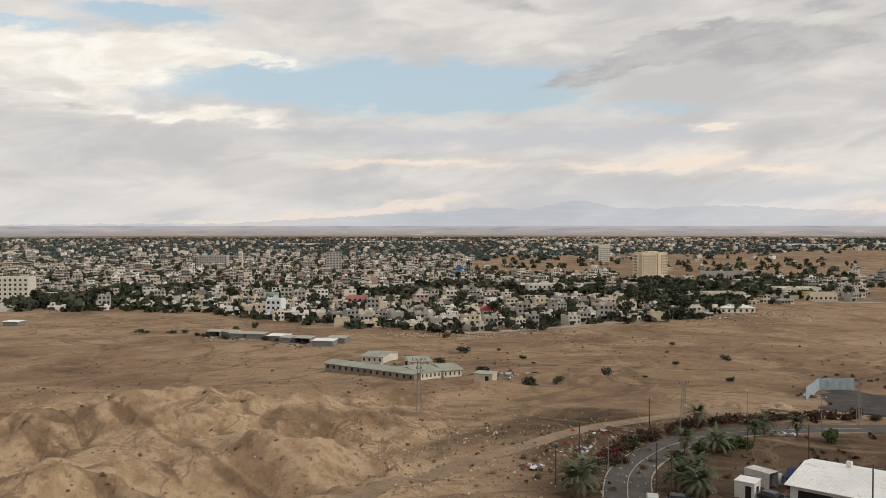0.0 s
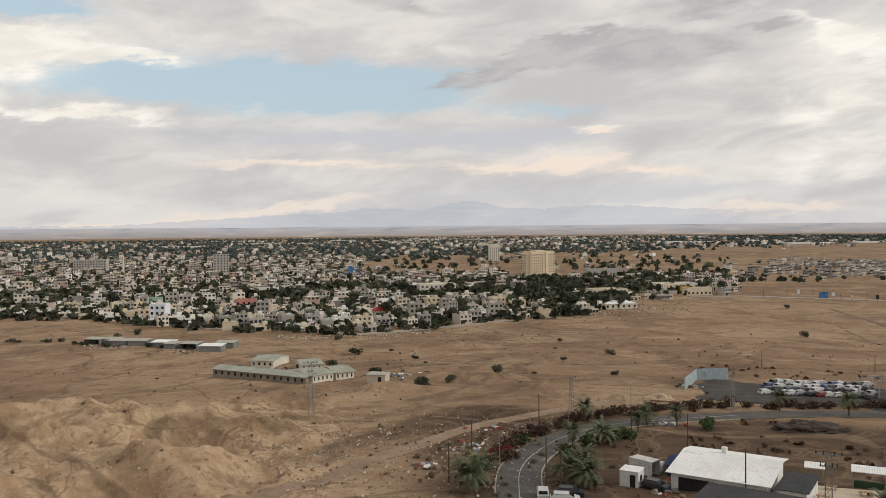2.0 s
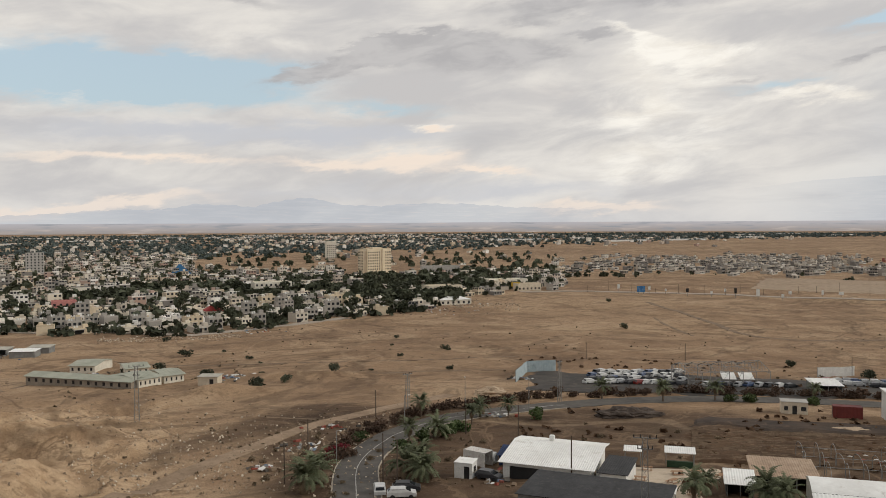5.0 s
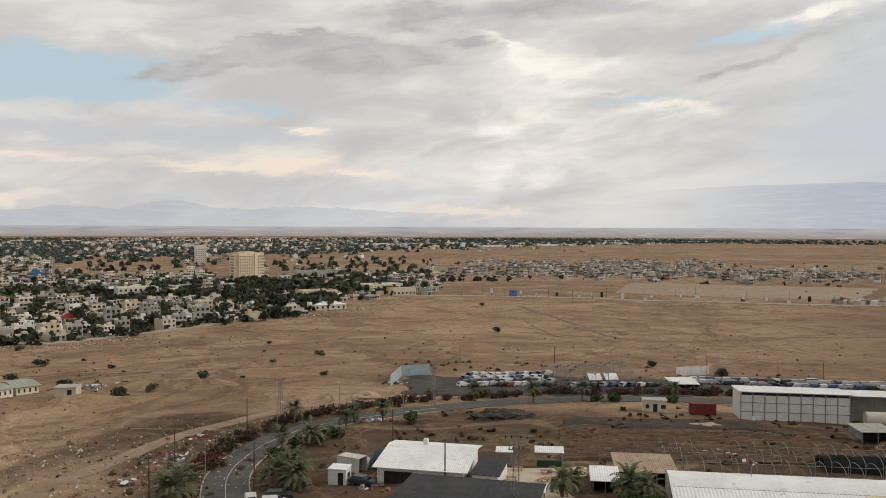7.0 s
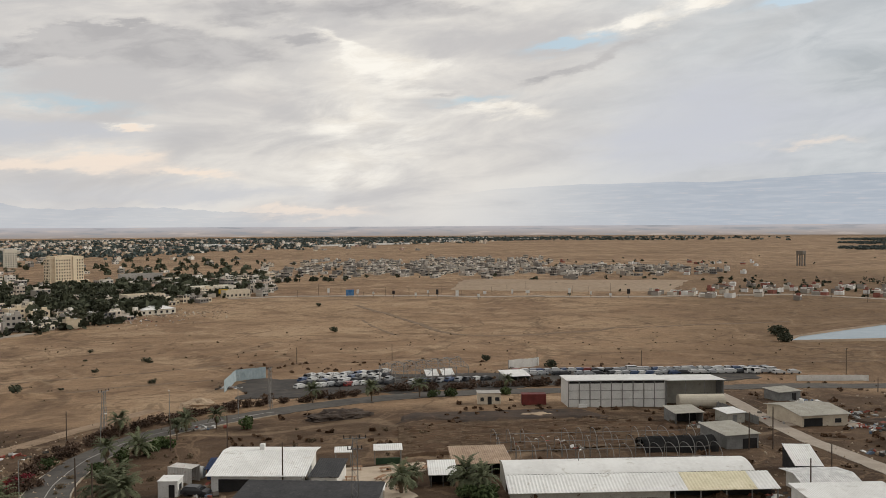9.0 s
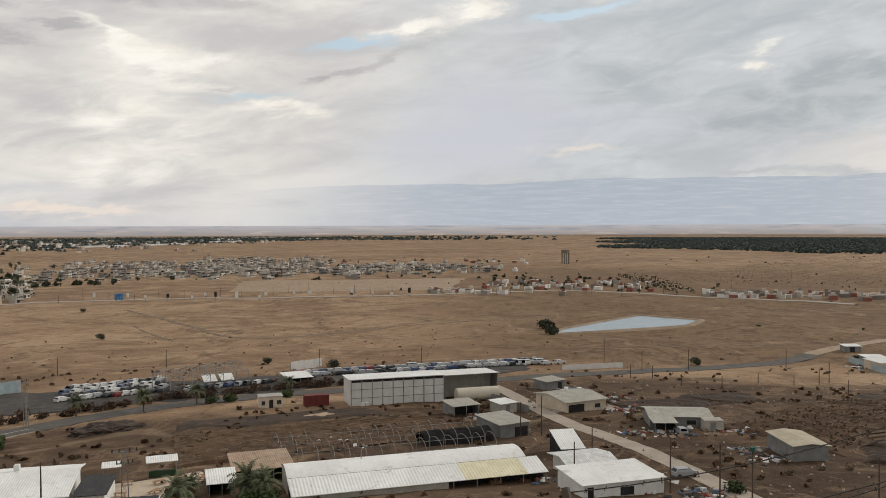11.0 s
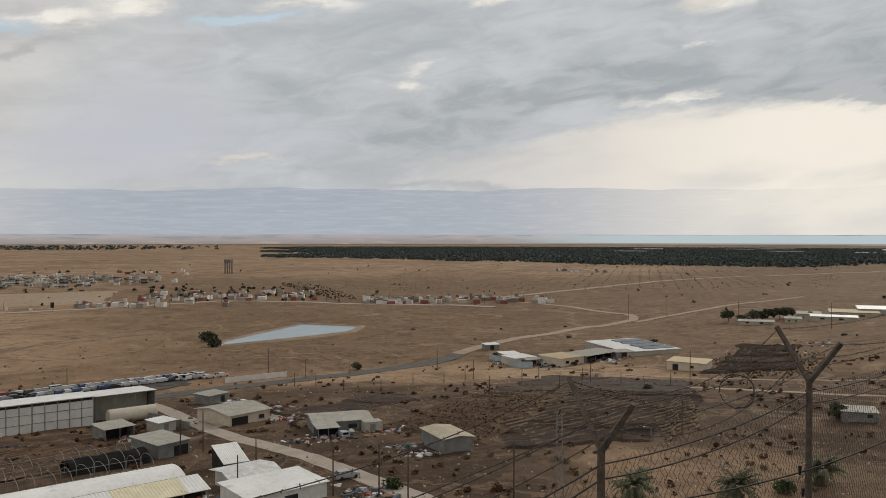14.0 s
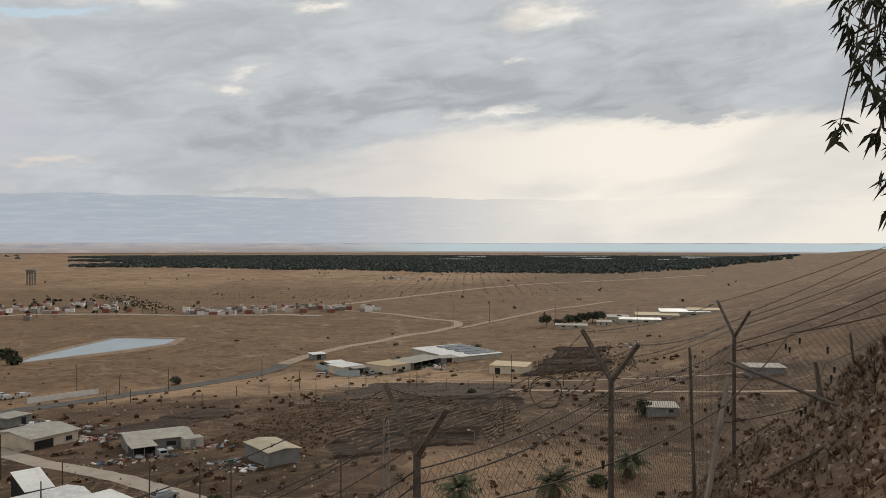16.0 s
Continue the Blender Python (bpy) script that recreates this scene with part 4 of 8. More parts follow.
def shed(name, fl, fr, depth, hf, hb, wall, roof, label, category="shed", openings=(), over=0.35, ridge=None, open_front=False, posts=0, rib=0.35, parapet=False, inner=None):
    """A small building. hf, hb: eaves at front and back; ridge: (share of depth, height); openings: (side, from, to, low, high, kind)."""
    length, ang = footprint(fl, fr)
    t = Matrix.Rotation(radians(ang), 4, "Z")
    corner = [t @ Vector(p) for p in ((0, 0, 0), (length, 0, 0), (length, depth, 0), (0, depth, 0))]
    heights = [gz(fl[0] + c.x, fl[1] + c.y) for c in corner]
    base, low = sum(heights) / 4, min(heights) - sum(heights) / 4 - 0.2
    top = thing(name, Matrix.Translation((fl[0], fl[1], base)) @ t, label, category)
    w = 0.2
    prof = [(0, hf), (depth, hb)] if ridge is None else [(0, hf), (ridge[0] * depth, ridge[1]), (depth, hb)]
    bm = B()
    if not open_front:
        box(bm, 0, length, 0, w, low, hf - 0.02)
    box(bm, 0, length, depth - w, depth, low, hb - 0.02)
    for x in (0, length - w):
        prism(bm, x, x + w, [(w, low), (depth - w, low)] + [(min(max(y, w), depth - w), z - 0.04) for y, z in prof[::-1]])
    part("wall", bm, wall, top)
    if open_front:
        # sheet halfway in, near-black for the shade inside unless inner is given
        bm = B()
        box(bm, w, length - w, depth * 0.5, depth * 0.5 + 0.1, low, min(hf, hb) - 0.1)
        part("back_wall", bm, inner or DARK, top)
        posts = posts or 3
    if posts:
        for k in range(posts):
            bm = B()
            x = 0.1 + (length - 0.2) * k / (posts - 1)
            box(bm, x - 0.07, x + 0.07, -0.05, 0.09, low, hf)
            part("post", bm, STEEL, top)
    for k in range(len(prof) - 1):
        (ya, za), (yb, zb) = prof[k], prof[k + 1]
        s = (zb - za) / (yb - ya)
        ea, eb = (over if k == 0 else 0), (over if k == len(prof) - 2 else 0)
        bm = B()
        sheet_roof(bm, -over, length + over, ya - ea, za - s * ea + 0.06, yb + eb, zb + s * eb + 0.06, rib)
        part("roof", bm, roof, top)
    if parapet:
        bm = B()
        for x0, x1, y0, y1 in ((0, length, 0, w), (0, length, depth - w, depth), (0, w, w, depth - w), (length - w, length, w, depth - w)):
            box(bm, x0, x1, y0, y1, max(hf, hb), max(hf, hb) + 0.6)
        part("parapet", bm, wall, top)
    for side, a, b, z0, z1, kind in openings:
        bm = B()
        if side == "front":
            box(bm, a * length, b * length, -0.03, 0.05, z0, z1, bevel=0.01)
        elif side == "right":
            box(bm, length - 0.05, length + 0.03, a * depth, b * depth, z0, z1, bevel=0.01)
        else:
            box(bm, -0.03, 0.05, a * depth, b * depth, z0, z1, bevel=0.01)
        part(kind, bm, GLASS_DARK if kind == "window" else DARK if kind == "doorway" else GREY_WALL, top, "dark " + kind if kind != "door" else "grey metal door")
        if kind == "window":
            bm = B()
            if side == "front":
                box(bm, a * length - 0.1, b * length + 0.1, -0.12, -0.03, z0 - 0.12, z0)
            elif side == "right":
                box(bm, length + 0.03, length + 0.12, a * depth - 0.1, b * depth + 0.1, z0 - 0.12, z0)
            else:
                box(bm, -0.12, -0.03, a * depth - 0.1, b * depth + 0.1, z0 - 0.12, z0)
            part("sill", bm, KERB, top)
    return top


GREY_WHITE = surface("patched_white_sheet", (0.50, 0.50, 0.49), (0.74, 0.74, 0.72), 0.8, 0.6, c3=(0.34, 0.33, 0.31))
# eating place with a big white roof
rest = shed("restaurant", (50.4, 119.9), (61.0, 111.0), 12, 3.0, 3.9, WHITE_WALL, WHITE_SHEET, "low white eating house with a broad ribbed white roof", "building",
            [("front", 0.08, 0.42, 0.1, 2.3, "doorway"), ("front", 0.72, 0.84, 0.9, 1.9, "window"), ("front", 0.5, 0.57, 0.0, 2.1, "door"), ("right", 0.2, 0.35, 0.9, 1.9, "window")], over=0.7, ridge=(0.75, 4.3))
bm = B()
box(bm, 5.2, 6.0, 9.0, 9.8, 4.2, 5.3, bevel=0.08)
part("chimney", bm, WHITE_WALL, rest)
shed("lean_to", (61.8, 109.8), (64.8, 107.2), 8.8, 2.5, 2.7, WHITE_WALL, DARK_SHEET, "small annexe with a dark felt roof beside the white eating house", "annexe", [("front", 0.1, 0.9, 0.1, 1.9, "doorway")])
shed("black_roof_hall", (43.5, 98.5), (57.2, 86.2), 10, 2.9, 3.1, GREY_WALL, DARK_SHEET, "low hall with a flat black felt roof", "building", rib=1.2)
shed("cabin", (43.1, 122.2), (45.4, 120.4), 2.8, 2.5, 2.55, WHITE_WALL, WHITE_SHEET, "small white site cabin with an open dark door", "cabin",
     [("front", 0.55, 0.85, 0.1, 2.0, "doorway"), ("right", 0.3, 0.7, 1.0, 1.8, "window")], over=0.1)

WARE_WALL = surface("grey_white_panel", (0.56, 0.555, 0.53), (0.66, 0.655, 0.625), 0.4, 0.6, bump=0.05, c3=(0.50, 0.485, 0.45))
# white hall with grey-framed panels
ware = shed("warehouse", (149.6, 139.0), (168.8, 124.6), 10, 6.9, 6.4, WARE_WALL, WHITE_SHEET, "tall pale warehouse with panelled front and white roof", "warehouse", over=0.4)
length = math.hypot(19.2, 14.4)
for k in range(10):
    bm = B()
    x = 0.1 + k * (length - 0.2) / 9
    box(bm, x - 0.1, x + 0.1, -0.14, -0.002, 0, 6.6)
    part("stanchion", bm, STEEL, ware)
for z in (2.3, 4.4):
    bm = B()
    box(bm, 0, length, -0.09, -0.003, z - 0.06, z + 0.06)
    part("rail", bm, STEEL, ware)
# near-black strip on the closed wall stands for the shaded slit
bm = B()
box(bm, 0.3, length - 0.3, -0.05, 0.02, 6.15, 6.72)
part("eaves_gap", bm, DARK, ware, "near-black strip for the shaded slit under the eaves")
for k in (0, 1):
    bm = B()
    box(bm, 2.4 + k * 1.1, 3.4 + k * 1.1, -1.1, -0.4, 0, 1.3, bevel=0.04)
    part("fan_unit", bm, WHITE_WALL, ware, "white fan unit")
shed("open_shed", (168.9, 124.5), (180.5, 116.0), 10, 6.85, 6.35, GREY_WALL, WHITE_SHEET, "open-sided store under a long white roof", "shed", open_front=True, posts=4, inner=GREY_SHEET)


def tank(fl, fr, r, label, mat):
    length, ang = footprint(fl, fr)
    top = thing("storage_tank", Matrix.Translation((*fl, gz(*fl))) @ Matrix.Rotation(radians(ang), 4, "Z"), label, "tank")
    bm = B()
    rod(bm, (0, 0, r), (length, 0, r), r, sides=20)
    bmesh.ops.bevel(bm, geom=[e for e in bm.edges if abs(e.verts[0].co.x - e.verts[1].co.x) < 0.01], offset=0.12, segments=2, affect="EDGES")
    part("shell", bm, mat, top, smooth=False)
    for x in (length * 0.2, length * 0.8):
        bm = B()
        box(bm, x - 0.2, x + 0.2, -r * 0.8, r * 0.8, -0.2, r * 0.6)
        part("saddle", bm, CONCRETE, top)


tank((169.5, 121.5), (178.5, 114.8), 1.7, "long cream storage tank lying on saddles", surface("cream_tank", (0.50, 0.45, 0.36), (0.60, 0.55, 0.45), 0.4))


def container(fl, fr, mat, label, w=2.44, h=2.6):
    length, ang = footprint(fl, fr)
    top = thing("shipping_container", Matrix.Translation((*fl, gz(*fl) + 0.05)) @ Matrix.Rotation(radians(ang), 4, "Z"), label, "container")
    n = int(length / 0.28)
    for y0, out in ((0.0, -1), (w, 1)):
        bm = B()
        corrugated(bm, length, 0.1, h - 0.1, n)
        bmesh.ops.translate(bm, vec=(0, y0 - out * 0.02 + (0.0 if out > 0 else 0.03), 0), verts=bm.verts[:])
        part("side_panel", bm, mat, top)
    bm = B()
    box(bm, 0, length, 0.02, w - 0.02, h - 0.1, h - 0.02)
    part("roof", bm, mat, top)
    bm = B()
    for x in (0, length - 0.12):
        for y in (0, w - 0.12):
            box(bm, x, x + 0.12, y, y + 0.12, 0, h)
    for y in (0, w - 0.12):
        box(bm, 0.12, length - 0.12, y, y + 0.12, -0.1, 0.1)
        box(bm, 0.12, length - 0.12, y, y + 0.12, h - 0.12, h + 0.005)
    part("frame", bm, mat, top)
    for y0, y1 in ((0.13, w / 2 - 0.01), (w / 2 + 0.01, w - 0.13)):
        bm = B()
        box(bm, -0.02, 0.06, y0, y1, 0.12, h - 0.13)
        part("door", bm, mat, top)
        bm = B()
        rod(bm, (-0.05, (y0 + y1) / 2, 0.15), (-0.05, (y0 + y1) / 2, h - 0.2), 0.03)
        part("lock_bar", bm, STEEL, top)


container((143.3, 148.6), (148.2, 145.0), RED_PAINT, "dark red steel shipping container")
container((47.8, 131.0), (50.3, 127.4), surface("faded_white_steel", (0.50, 0.48, 0.45), (0.62, 0.60, 0.57), 0.7, c3=(0.30, 0.15, 0.10)), "faded white steel container with red rust streaks")
tank((51.4, 131.5), (53.4, 129.8), 1.0, "white plastic water tank on its side", WHITE_WALL)
shed("tarp_store", (53.2, 128.2), (55.4, 126.6), 4, 1.9, 2.4, surface("blue_tarp", (0.020, 0.035, 0.085), (0.035, 0.055, 0.12), 1.0), surface("blue_cover", (0.020, 0.035, 0.085), (0.04, 0.06, 0.13), 1.0), "small store covered with dark blue tarpaulin", "store")
shed("gatehouse", (135.0, 155.6), (139.6, 152.4), 3.6, 2.9, 2.9, BEIGE_PLASTER, CONCRETE, "small beige plastered gatehouse with a dark door", "gatehouse", [("front", 0.42, 0.6, 0, 2.1, "doorway"), ("front", 0.75, 0.95, 1.0, 1.9, "window"), ("front", 0.1, 0.25, 1.0, 1.9, "window")], over=0.15)
shed("farm_shed", (151.4, 109.1), (157.0, 106.0), 6.0, 2.5, 2.8, GREY_WALL, GREY_SHEET, "weathered open shed with grey roof sheets", "shed", open_front=True)
shed("farm_shed", (137.2, 87.6), (143.4, 84.8), 9, 2.9, 3.2, GREY_WALL, GREY_SHEET, "dark grey shed with a weathered fibre roof", "shed", [("front", 0.5, 0.95, 0, 2.1, "doorway")])
shed("store_shed", (161.0, 102.6), (165.2, 101.0), 4.4, 2.3, 2.5, GREY_SHEET, WHITE_SHEET, "small pale store with a white roof", "shed", [("front", 0.3, 0.55, 0, 1.9, "door")])
hb_ = shed("farmhouse", (170.0, 90.5), (179.8, 85.4), 13, 2.9, 2.8, BEIGE_PLASTER, GREY_SHEET, "low farmhouse with grey fibre roof and beige walls", "house",
           [("front", 0.05, 0.45, 0, 2.2, "doorway"), ("front", 0.72, 0.86, 1.0, 1.9, "window"), ("right", 0.2, 0.3, 1.0, 1.9, "window")], ridge=(0.55, 3.7), over=0.6)
bm = B()
rod(bm, (6, 9, 3.2), (6, 9, 4.4), 0.55, sides=14)
part("water_tank", bm, WHITE_WALL, hb_, "white roof tank")
shed("farm_shed", (200.8, 113.0), (207.4, 110.8), 5.5, 2.5, 2.7, GREY_WALL, GREY_SHEET, "small grey metal shed with a pale roof", "shed", [("front", 0.6, 0.8, 0, 2.0, "doorway")])
cp = shed("cottage", (165.0, 68.2), (171.6, 57.6), 9, 2.6, 2.6, GREY_WALL, GREY_SHEET, "ramshackle cottage of grey sheets with mixed roofs", "house", [("front", 0.05, 0.3, 0, 2.1, "doorway"), ("front", 0.6, 0.75, 0.9, 1.8, "window")], ridge=(0.5, 3.3), over=0.5)
shed("cottage_annexe", (159.5, 65.0), (162.0, 61.4), 4, 2.2, 2.4, DARK_SHEET, GREY_SHEET, "dark lean-to hut beside a cottage", "hut", open_front=True)
shed("box_store", (167.6, 57.6), (169.8, 54.4), 3.0, 2.2, 2.2, GREY_SHEET, GREY_SHEET, "pale metal box store beside a cottage", "hut", [("front", 0.3, 0.6, 0, 1.9, "door")], over=0.05)
shed("farm_shed", (158.6, 42.8), (150.4, 36.2), 6.2, 2.9, 2.9, GREY_WALL, surface("sand_roof", (0.40, 0.35, 0.26), (0.50, 0.45, 0.34), 0.4), "grey metal shed with a sand-coloured roof", "shed", [("front", 0.45, 0.6, 0, 2.1, "door")], ridge=(0.5, 3.3))
shed("white_shed", (105.4, 53.4), (115.9, 45.8), 8.5, 2.4, 2.7, WHITE_WALL, WHITE_SHEET, "white ribbed metal workshop with a bright roof", "workshop", [("front", 0.45, 0.62, 0.4, 1.6, "window"), ("front", 0.05, 0.12, 0, 2.0, "doorway")])
shed("white_hut", (116.8, 61.5), (123.0, 57.0), 6.5, 2.2, 2.4, WHITE_WALL, GREY_WHITE, "white hut under a patched and crumpled white roof", "hut", [("front", 0.3, 0.6, 0.2, 1.9, "doorway")], ridge=(0.4, 2.9), over=0.8)
shed("steep_roof_hut", (128.0, 69.2), (131.2, 66.2), 6.5, 1.8, 3.6, BLACK_NET, WHITE_SHEET, "dark hut with one steep white roof panel", "hut", over=0.1)


# long vaulted hall
def hall():
    length, ang = footprint((83.1, 89.9), (113.6, 67.8))
    base = 15.2
    top = thing("vaulted_hall", Matrix.Translation((83.1, 89.9, base)) @ Matrix.Rotation(radians(ang), 4, "Z"), "long hall with a curved white sheet roof and lower front roofs", "hall")
    n, w, rise, eave = 24, 7.4, 0.85, 3.2
    arc = [(w * k / n, eave + rise * math.sin(math.pi * k / n) ** 0.8) for k in range(n + 1)]
    bm = B()
    cols = int(length / 0.5)
    grid = [[bm.verts.new((length * i / cols, y, z + (0.012 if i % 2 else 0))) for y, z in arc] for i in range(cols + 1)]
    for i in range(cols):
        for k in range(n):
            bm.faces.new((grid[i][k], grid[i + 1][k], grid[i + 1][k + 1], grid[i][k + 1]))
    part("roof", bm, WHITE_SHEET, top)
    for x in (0.15, length - 0.25):
        bm = B()
        prism(bm, x, x + 0.1, [(0, -2)] + [(y, z - 0.05) for y, z in arc] + [(w, -2)])
        part("end_wall", bm, GREY_SHEET, top)
    bm = B()
    box(bm, 0.3, length - 0.3, w - 0.25, w - 0.05, -2, eave)
    part("back_wall", bm, GREY_WALL, top)
    for x0, x1, mat, lab in ((0, length * 0.69, WHITE_SHEET, ""), (length * 0.69 + 0.02, length * 0.96, CREAM_SHEET, "stained cream roof sheets"), (length * 0.96 + 0.02, length * 1.05, WHITE_SHEET, "")):
        bm = B()
        sheet_roof(bm, x0, x1, -4.7, 1.9, -0.02, eave - 0.05, 0.5)
        part("front_roof", bm, mat, top, lab)
    bm = B()
    box(bm, 0.2, length * 0.62, -4.4, -4.25, -2, 1.8)
    part("front_wall", bm, GREY_SHEET, top)
    # near-black sheet stands for the shade under the open front roof
    bm = B()
    box(bm, length * 0.62, length * 1.04, -2.4, -2.25, -2, 2.3)
    part("inner_wall", bm, DARK, top)
    for k in range(5):
        bm = B()
        x = length * (0.64 + 0.10 * k)
        box(bm, x - 0.08, x + 0.08, -4.5, -4.34, -2, 1.85)
        part("post", bm, STEEL, top)


hall()


# ---- greenhouse skeletons beside the hall ----
def greenhouse():
    m = Matrix.Translation((95.5, 103.0, 0)) @ Matrix.Rotation(radians(-34.5), 4, "Z")
    top = thing("greenhouse_frame", Matrix.Translation((95.5, 103.0, gz(112, 95))) @ Matrix.Rotation(radians(-34.5), 4, "Z"), "bare steel hoops of an uncovered greenhouse", "greenhouse")
    bm = B()
    r = 3.0
    pts = [(0, -r * math.cos(math.pi * k / 10), 1.2 + 1.5 * math.sin(math.pi * k / 10)) for k in range(11)]
    pts = [(0, -r, -1.0)] + pts + [(0, r, -1.0)]
    tube(bm, pts, 0.055)
    first = part("hoop", bm, STEEL, top)
    for row in range(3):
        for k in range(15):
            at = Matrix.Translation((k * 2.7, 3.0 + 6.0 * row, 0)) @ Matrix.Rotation(radians(random.Random(k * 7 + row).uniform(-5, 5)), 4, "Z")
            if row == k == 0:
                first.matrix_basis = at
            elif not (row == 2 and k in (3, 4, 9, 13)):
                again(first, at, top)
    bm = B()
    rod(bm, (0, 0, 1.2), (37.8, 0, 1.2), 0.05, sides=4)
    rail = part("rail", bm, STEEL, top)
    for row in range(4):
        at = Matrix.Translation((0, 6.0 * row, 0))
        if row:
            again(rail, at, top)
    # dark shade cloth over one end
    net = thing("shade_net", Matrix.Translation((122.5, 95.0, gz(128, 90))) @ Matrix.Rotation(radians(-34.5), 4, "Z"), "black shade net over greenhouse hoops", "shade net")
    bm = B()
    grid = [[bm.verts.new((x * 1.4, y, 1.2 + 1.1 * math.sin(math.pi * y / 6.0) + 0.12 * math.sin(x * 1.7 + y))) for y in np.linspace(0, 6, 9)] for x in range(11)]
    for a, b in zip(grid, grid[1:]):
        for k in range(8):
            bm.faces.new((a[k], b[k], b[k + 1], a[k + 1]))
    bmesh.ops.solidify(bm, geom=bm.faces[:], thickness=0.06)
    part("cloth", bm, BLACK_NET, net)
    bm = B()
    box(bm, 0.1, 13.9, 5.9, 6.0, -0.8, 1.2)
    box(bm, 0.1, 13.9, 0.0, 0.1, -0.8, 1.2)
    part("side_cloth", bm, BLACK_NET, net)


greenhouse()


# ---- yard of the eating place ----
def picnic_table():
    top = thing("picnic_table", Matrix.Identity(4), "worn brown timber picnic table with two benches", "picnic table", "tables in the sandy yard")
    bm = B()
    for k in range(4):
        box(bm, -0.9, 0.9, -0.38 + k * 0.19, -0.21 + k * 0.19, 0.72, 0.76)
    part("tabletop", bm, WOOD_WARM, top)
    for y in (-0.75, 0.75):
        bm = B()
        box(bm, -0.9, 0.9, y - 0.13, y + 0.13, 0.42, 0.46)
        part("bench", bm, WOOD_WARM, top)
    for x in (-0.65, 0.65):
        bm = B()
        rod(bm, (x, -0.75, 0), (x, -0.25, 0.72), 0.05, sides=4)
        rod(bm, (x, 0.75, 0), (x, 0.25, 0.72), 0.05, sides=4)
        rod(bm, (x, -0.8, 0.40), (x, 0.8, 0.40), 0.045, sides=4)
        part("leg_frame", bm, WOOD_WARM, top)
    return top


spots = [(73.5, 108, 20), (76, 104.5, -30), (70.5, 104, 60), (80.5, 112.0, -35), (77.3, 112.5, -20), (74.3, 116.5, -35), (79.2, 107.8, 10), (82.5, 108.5, 40), (69.3, 110.5, -35), (72.0, 100.5, -50), (67.5, 106, 15)]
seat = None
for x, y, r in spots:
    m = Matrix.Translation((x, y, gz(x, y) + 0.12)) @ Matrix.Rotation(radians(r), 4, "Z")
    if seat is None:
        seat = picnic_table()
        seat.matrix_world = m
    else:
        copy_thing(seat, m)


def canopy(x, y, ang, w, d, h, mat, label, counter=False):
    top = thing("canopy", Matrix.Translation((x, y, gz(x, y) + 0.1)) @ Matrix.Rotation(radians(ang), 4, "Z"), label, "canopy")
    for px in (0.05, w - 0.05):
        for py in (0.05, d - 0.05):
            bm = B()
            rod(bm, (px, py, -0.3), (px, py, h), 0.06)
            part("post", bm, STEEL, top)
    bm = B()
    sheet_roof(bm, -0.2, w + 0.2, -0.2, h, d + 0.2, h + 0.35)
    part("roof", bm, mat, top)
    if counter:
        bm = B()
        box(bm, 0.2, w - 0.2, 0.3, 0.9, -0.2, 0.95, bevel=0.03)
        part("counter", bm, surface("green_cloth", (0.020, 0.045, 0.022), (0.035, 0.065, 0.035), 1.0), top, "dark green counter")


canopy(79.0, 118.2, -33, 4.6, 2.6, 2.5, WHITE_SHEET, "white roofed stall canopy with a green counter", True)
canopy(73.2, 121.5, -33, 2.6, 2.0, 2.5, WHITE_SHEET, "small white roofed stall canopy")
canopy(62.3, 95.5, -40, 2.4, 1.8, 2.2, WHITE_SHEET, "small white canopy at the yard's edge")
shed("dark_tent", (76.9, 99.8), (80.0, 97.6), 6, 2.1, 2.5, BLACK_NET, WHITE_SHEET, "dark tent-like hut with a white awning roof", "hut", open_front=True)
shed("tin_shelter", (83.5, 102.0), (91.0, 97.0), 9, 2.5, 2.9, TIN_BROWN, TIN_BROWN, "shelter with a patched brown tin roof", "shelter", open_front=True, posts=4)


# ---- metal fences and hoardings ----
def panel_fence(name, pts, h, mat, label, width=2.0):
    top = thing(name, Matrix.Translation((*pts[0], 0)), label, "fence")
    ox, oy = pts[0]
    for (x0, y0), (x1, y1) in zip(pts, pts[1:]):
        n = max(1, round(math.hypot(x1 - x0, y1 - y0) / width))
        for k in range(n):
            ax, ay = x0 + (x1 - x0) * k / n, y0 + (y1 - y0) * k / n
            bx, by = x0 + (x1 - x0) * (k + 1) / n, y0 + (y1 - y0) * (k + 1) / n
            z = min(gz(ax, ay), gz(bx, by))
            ang = math.atan2(by - ay, bx - ax)
            w = math.hypot(bx - ax, by - ay)
            m = Matrix.Translation((ax - ox, ay - oy, z)) @ Matrix.Rotation(ang, 4, "Z")
            bm = B()
            corrugated(bm, w - 0.01, -0.3, h)
            bmesh.ops.transform(bm, matrix=m, verts=bm.verts[:])
            part("panel", bm, mat, top)
            bm = B()
            box(bm, -0.05, 0.05, 0.03, 0.13, -0.3, h + 0.1, m)
            part("post", bm, STEEL, top)
    return top


panel_fence("panel_fence", [(97.9, 223.0), (110.4, 242.7), (120.2, 241.8)], 3.6, BLUE_SHEET, "tall blue-grey corrugated metal hoarding")
panel_fence("panel_fence", [(179.5, 121.0), (164.9, 97.5)], 1.9, GREY_WALL, "grey metal panel fence along the lane")
panel_fence("panel_fence", [(192.0, 205.5), (206.0, 205.0)], 3.0, WHITE_WALL, "white metal hoarding at the back of the yard")
panel_fence("panel_fence", [(243, 131), (262, 118)], 1.8, WHITE_WALL, "white board fence beside the road")
panel_fence("panel_fence", [(316, 58), (293, 44), (292, 38)], 2.2, BLUE_SHEET, "pale blue-grey metal fence round a farm yard")
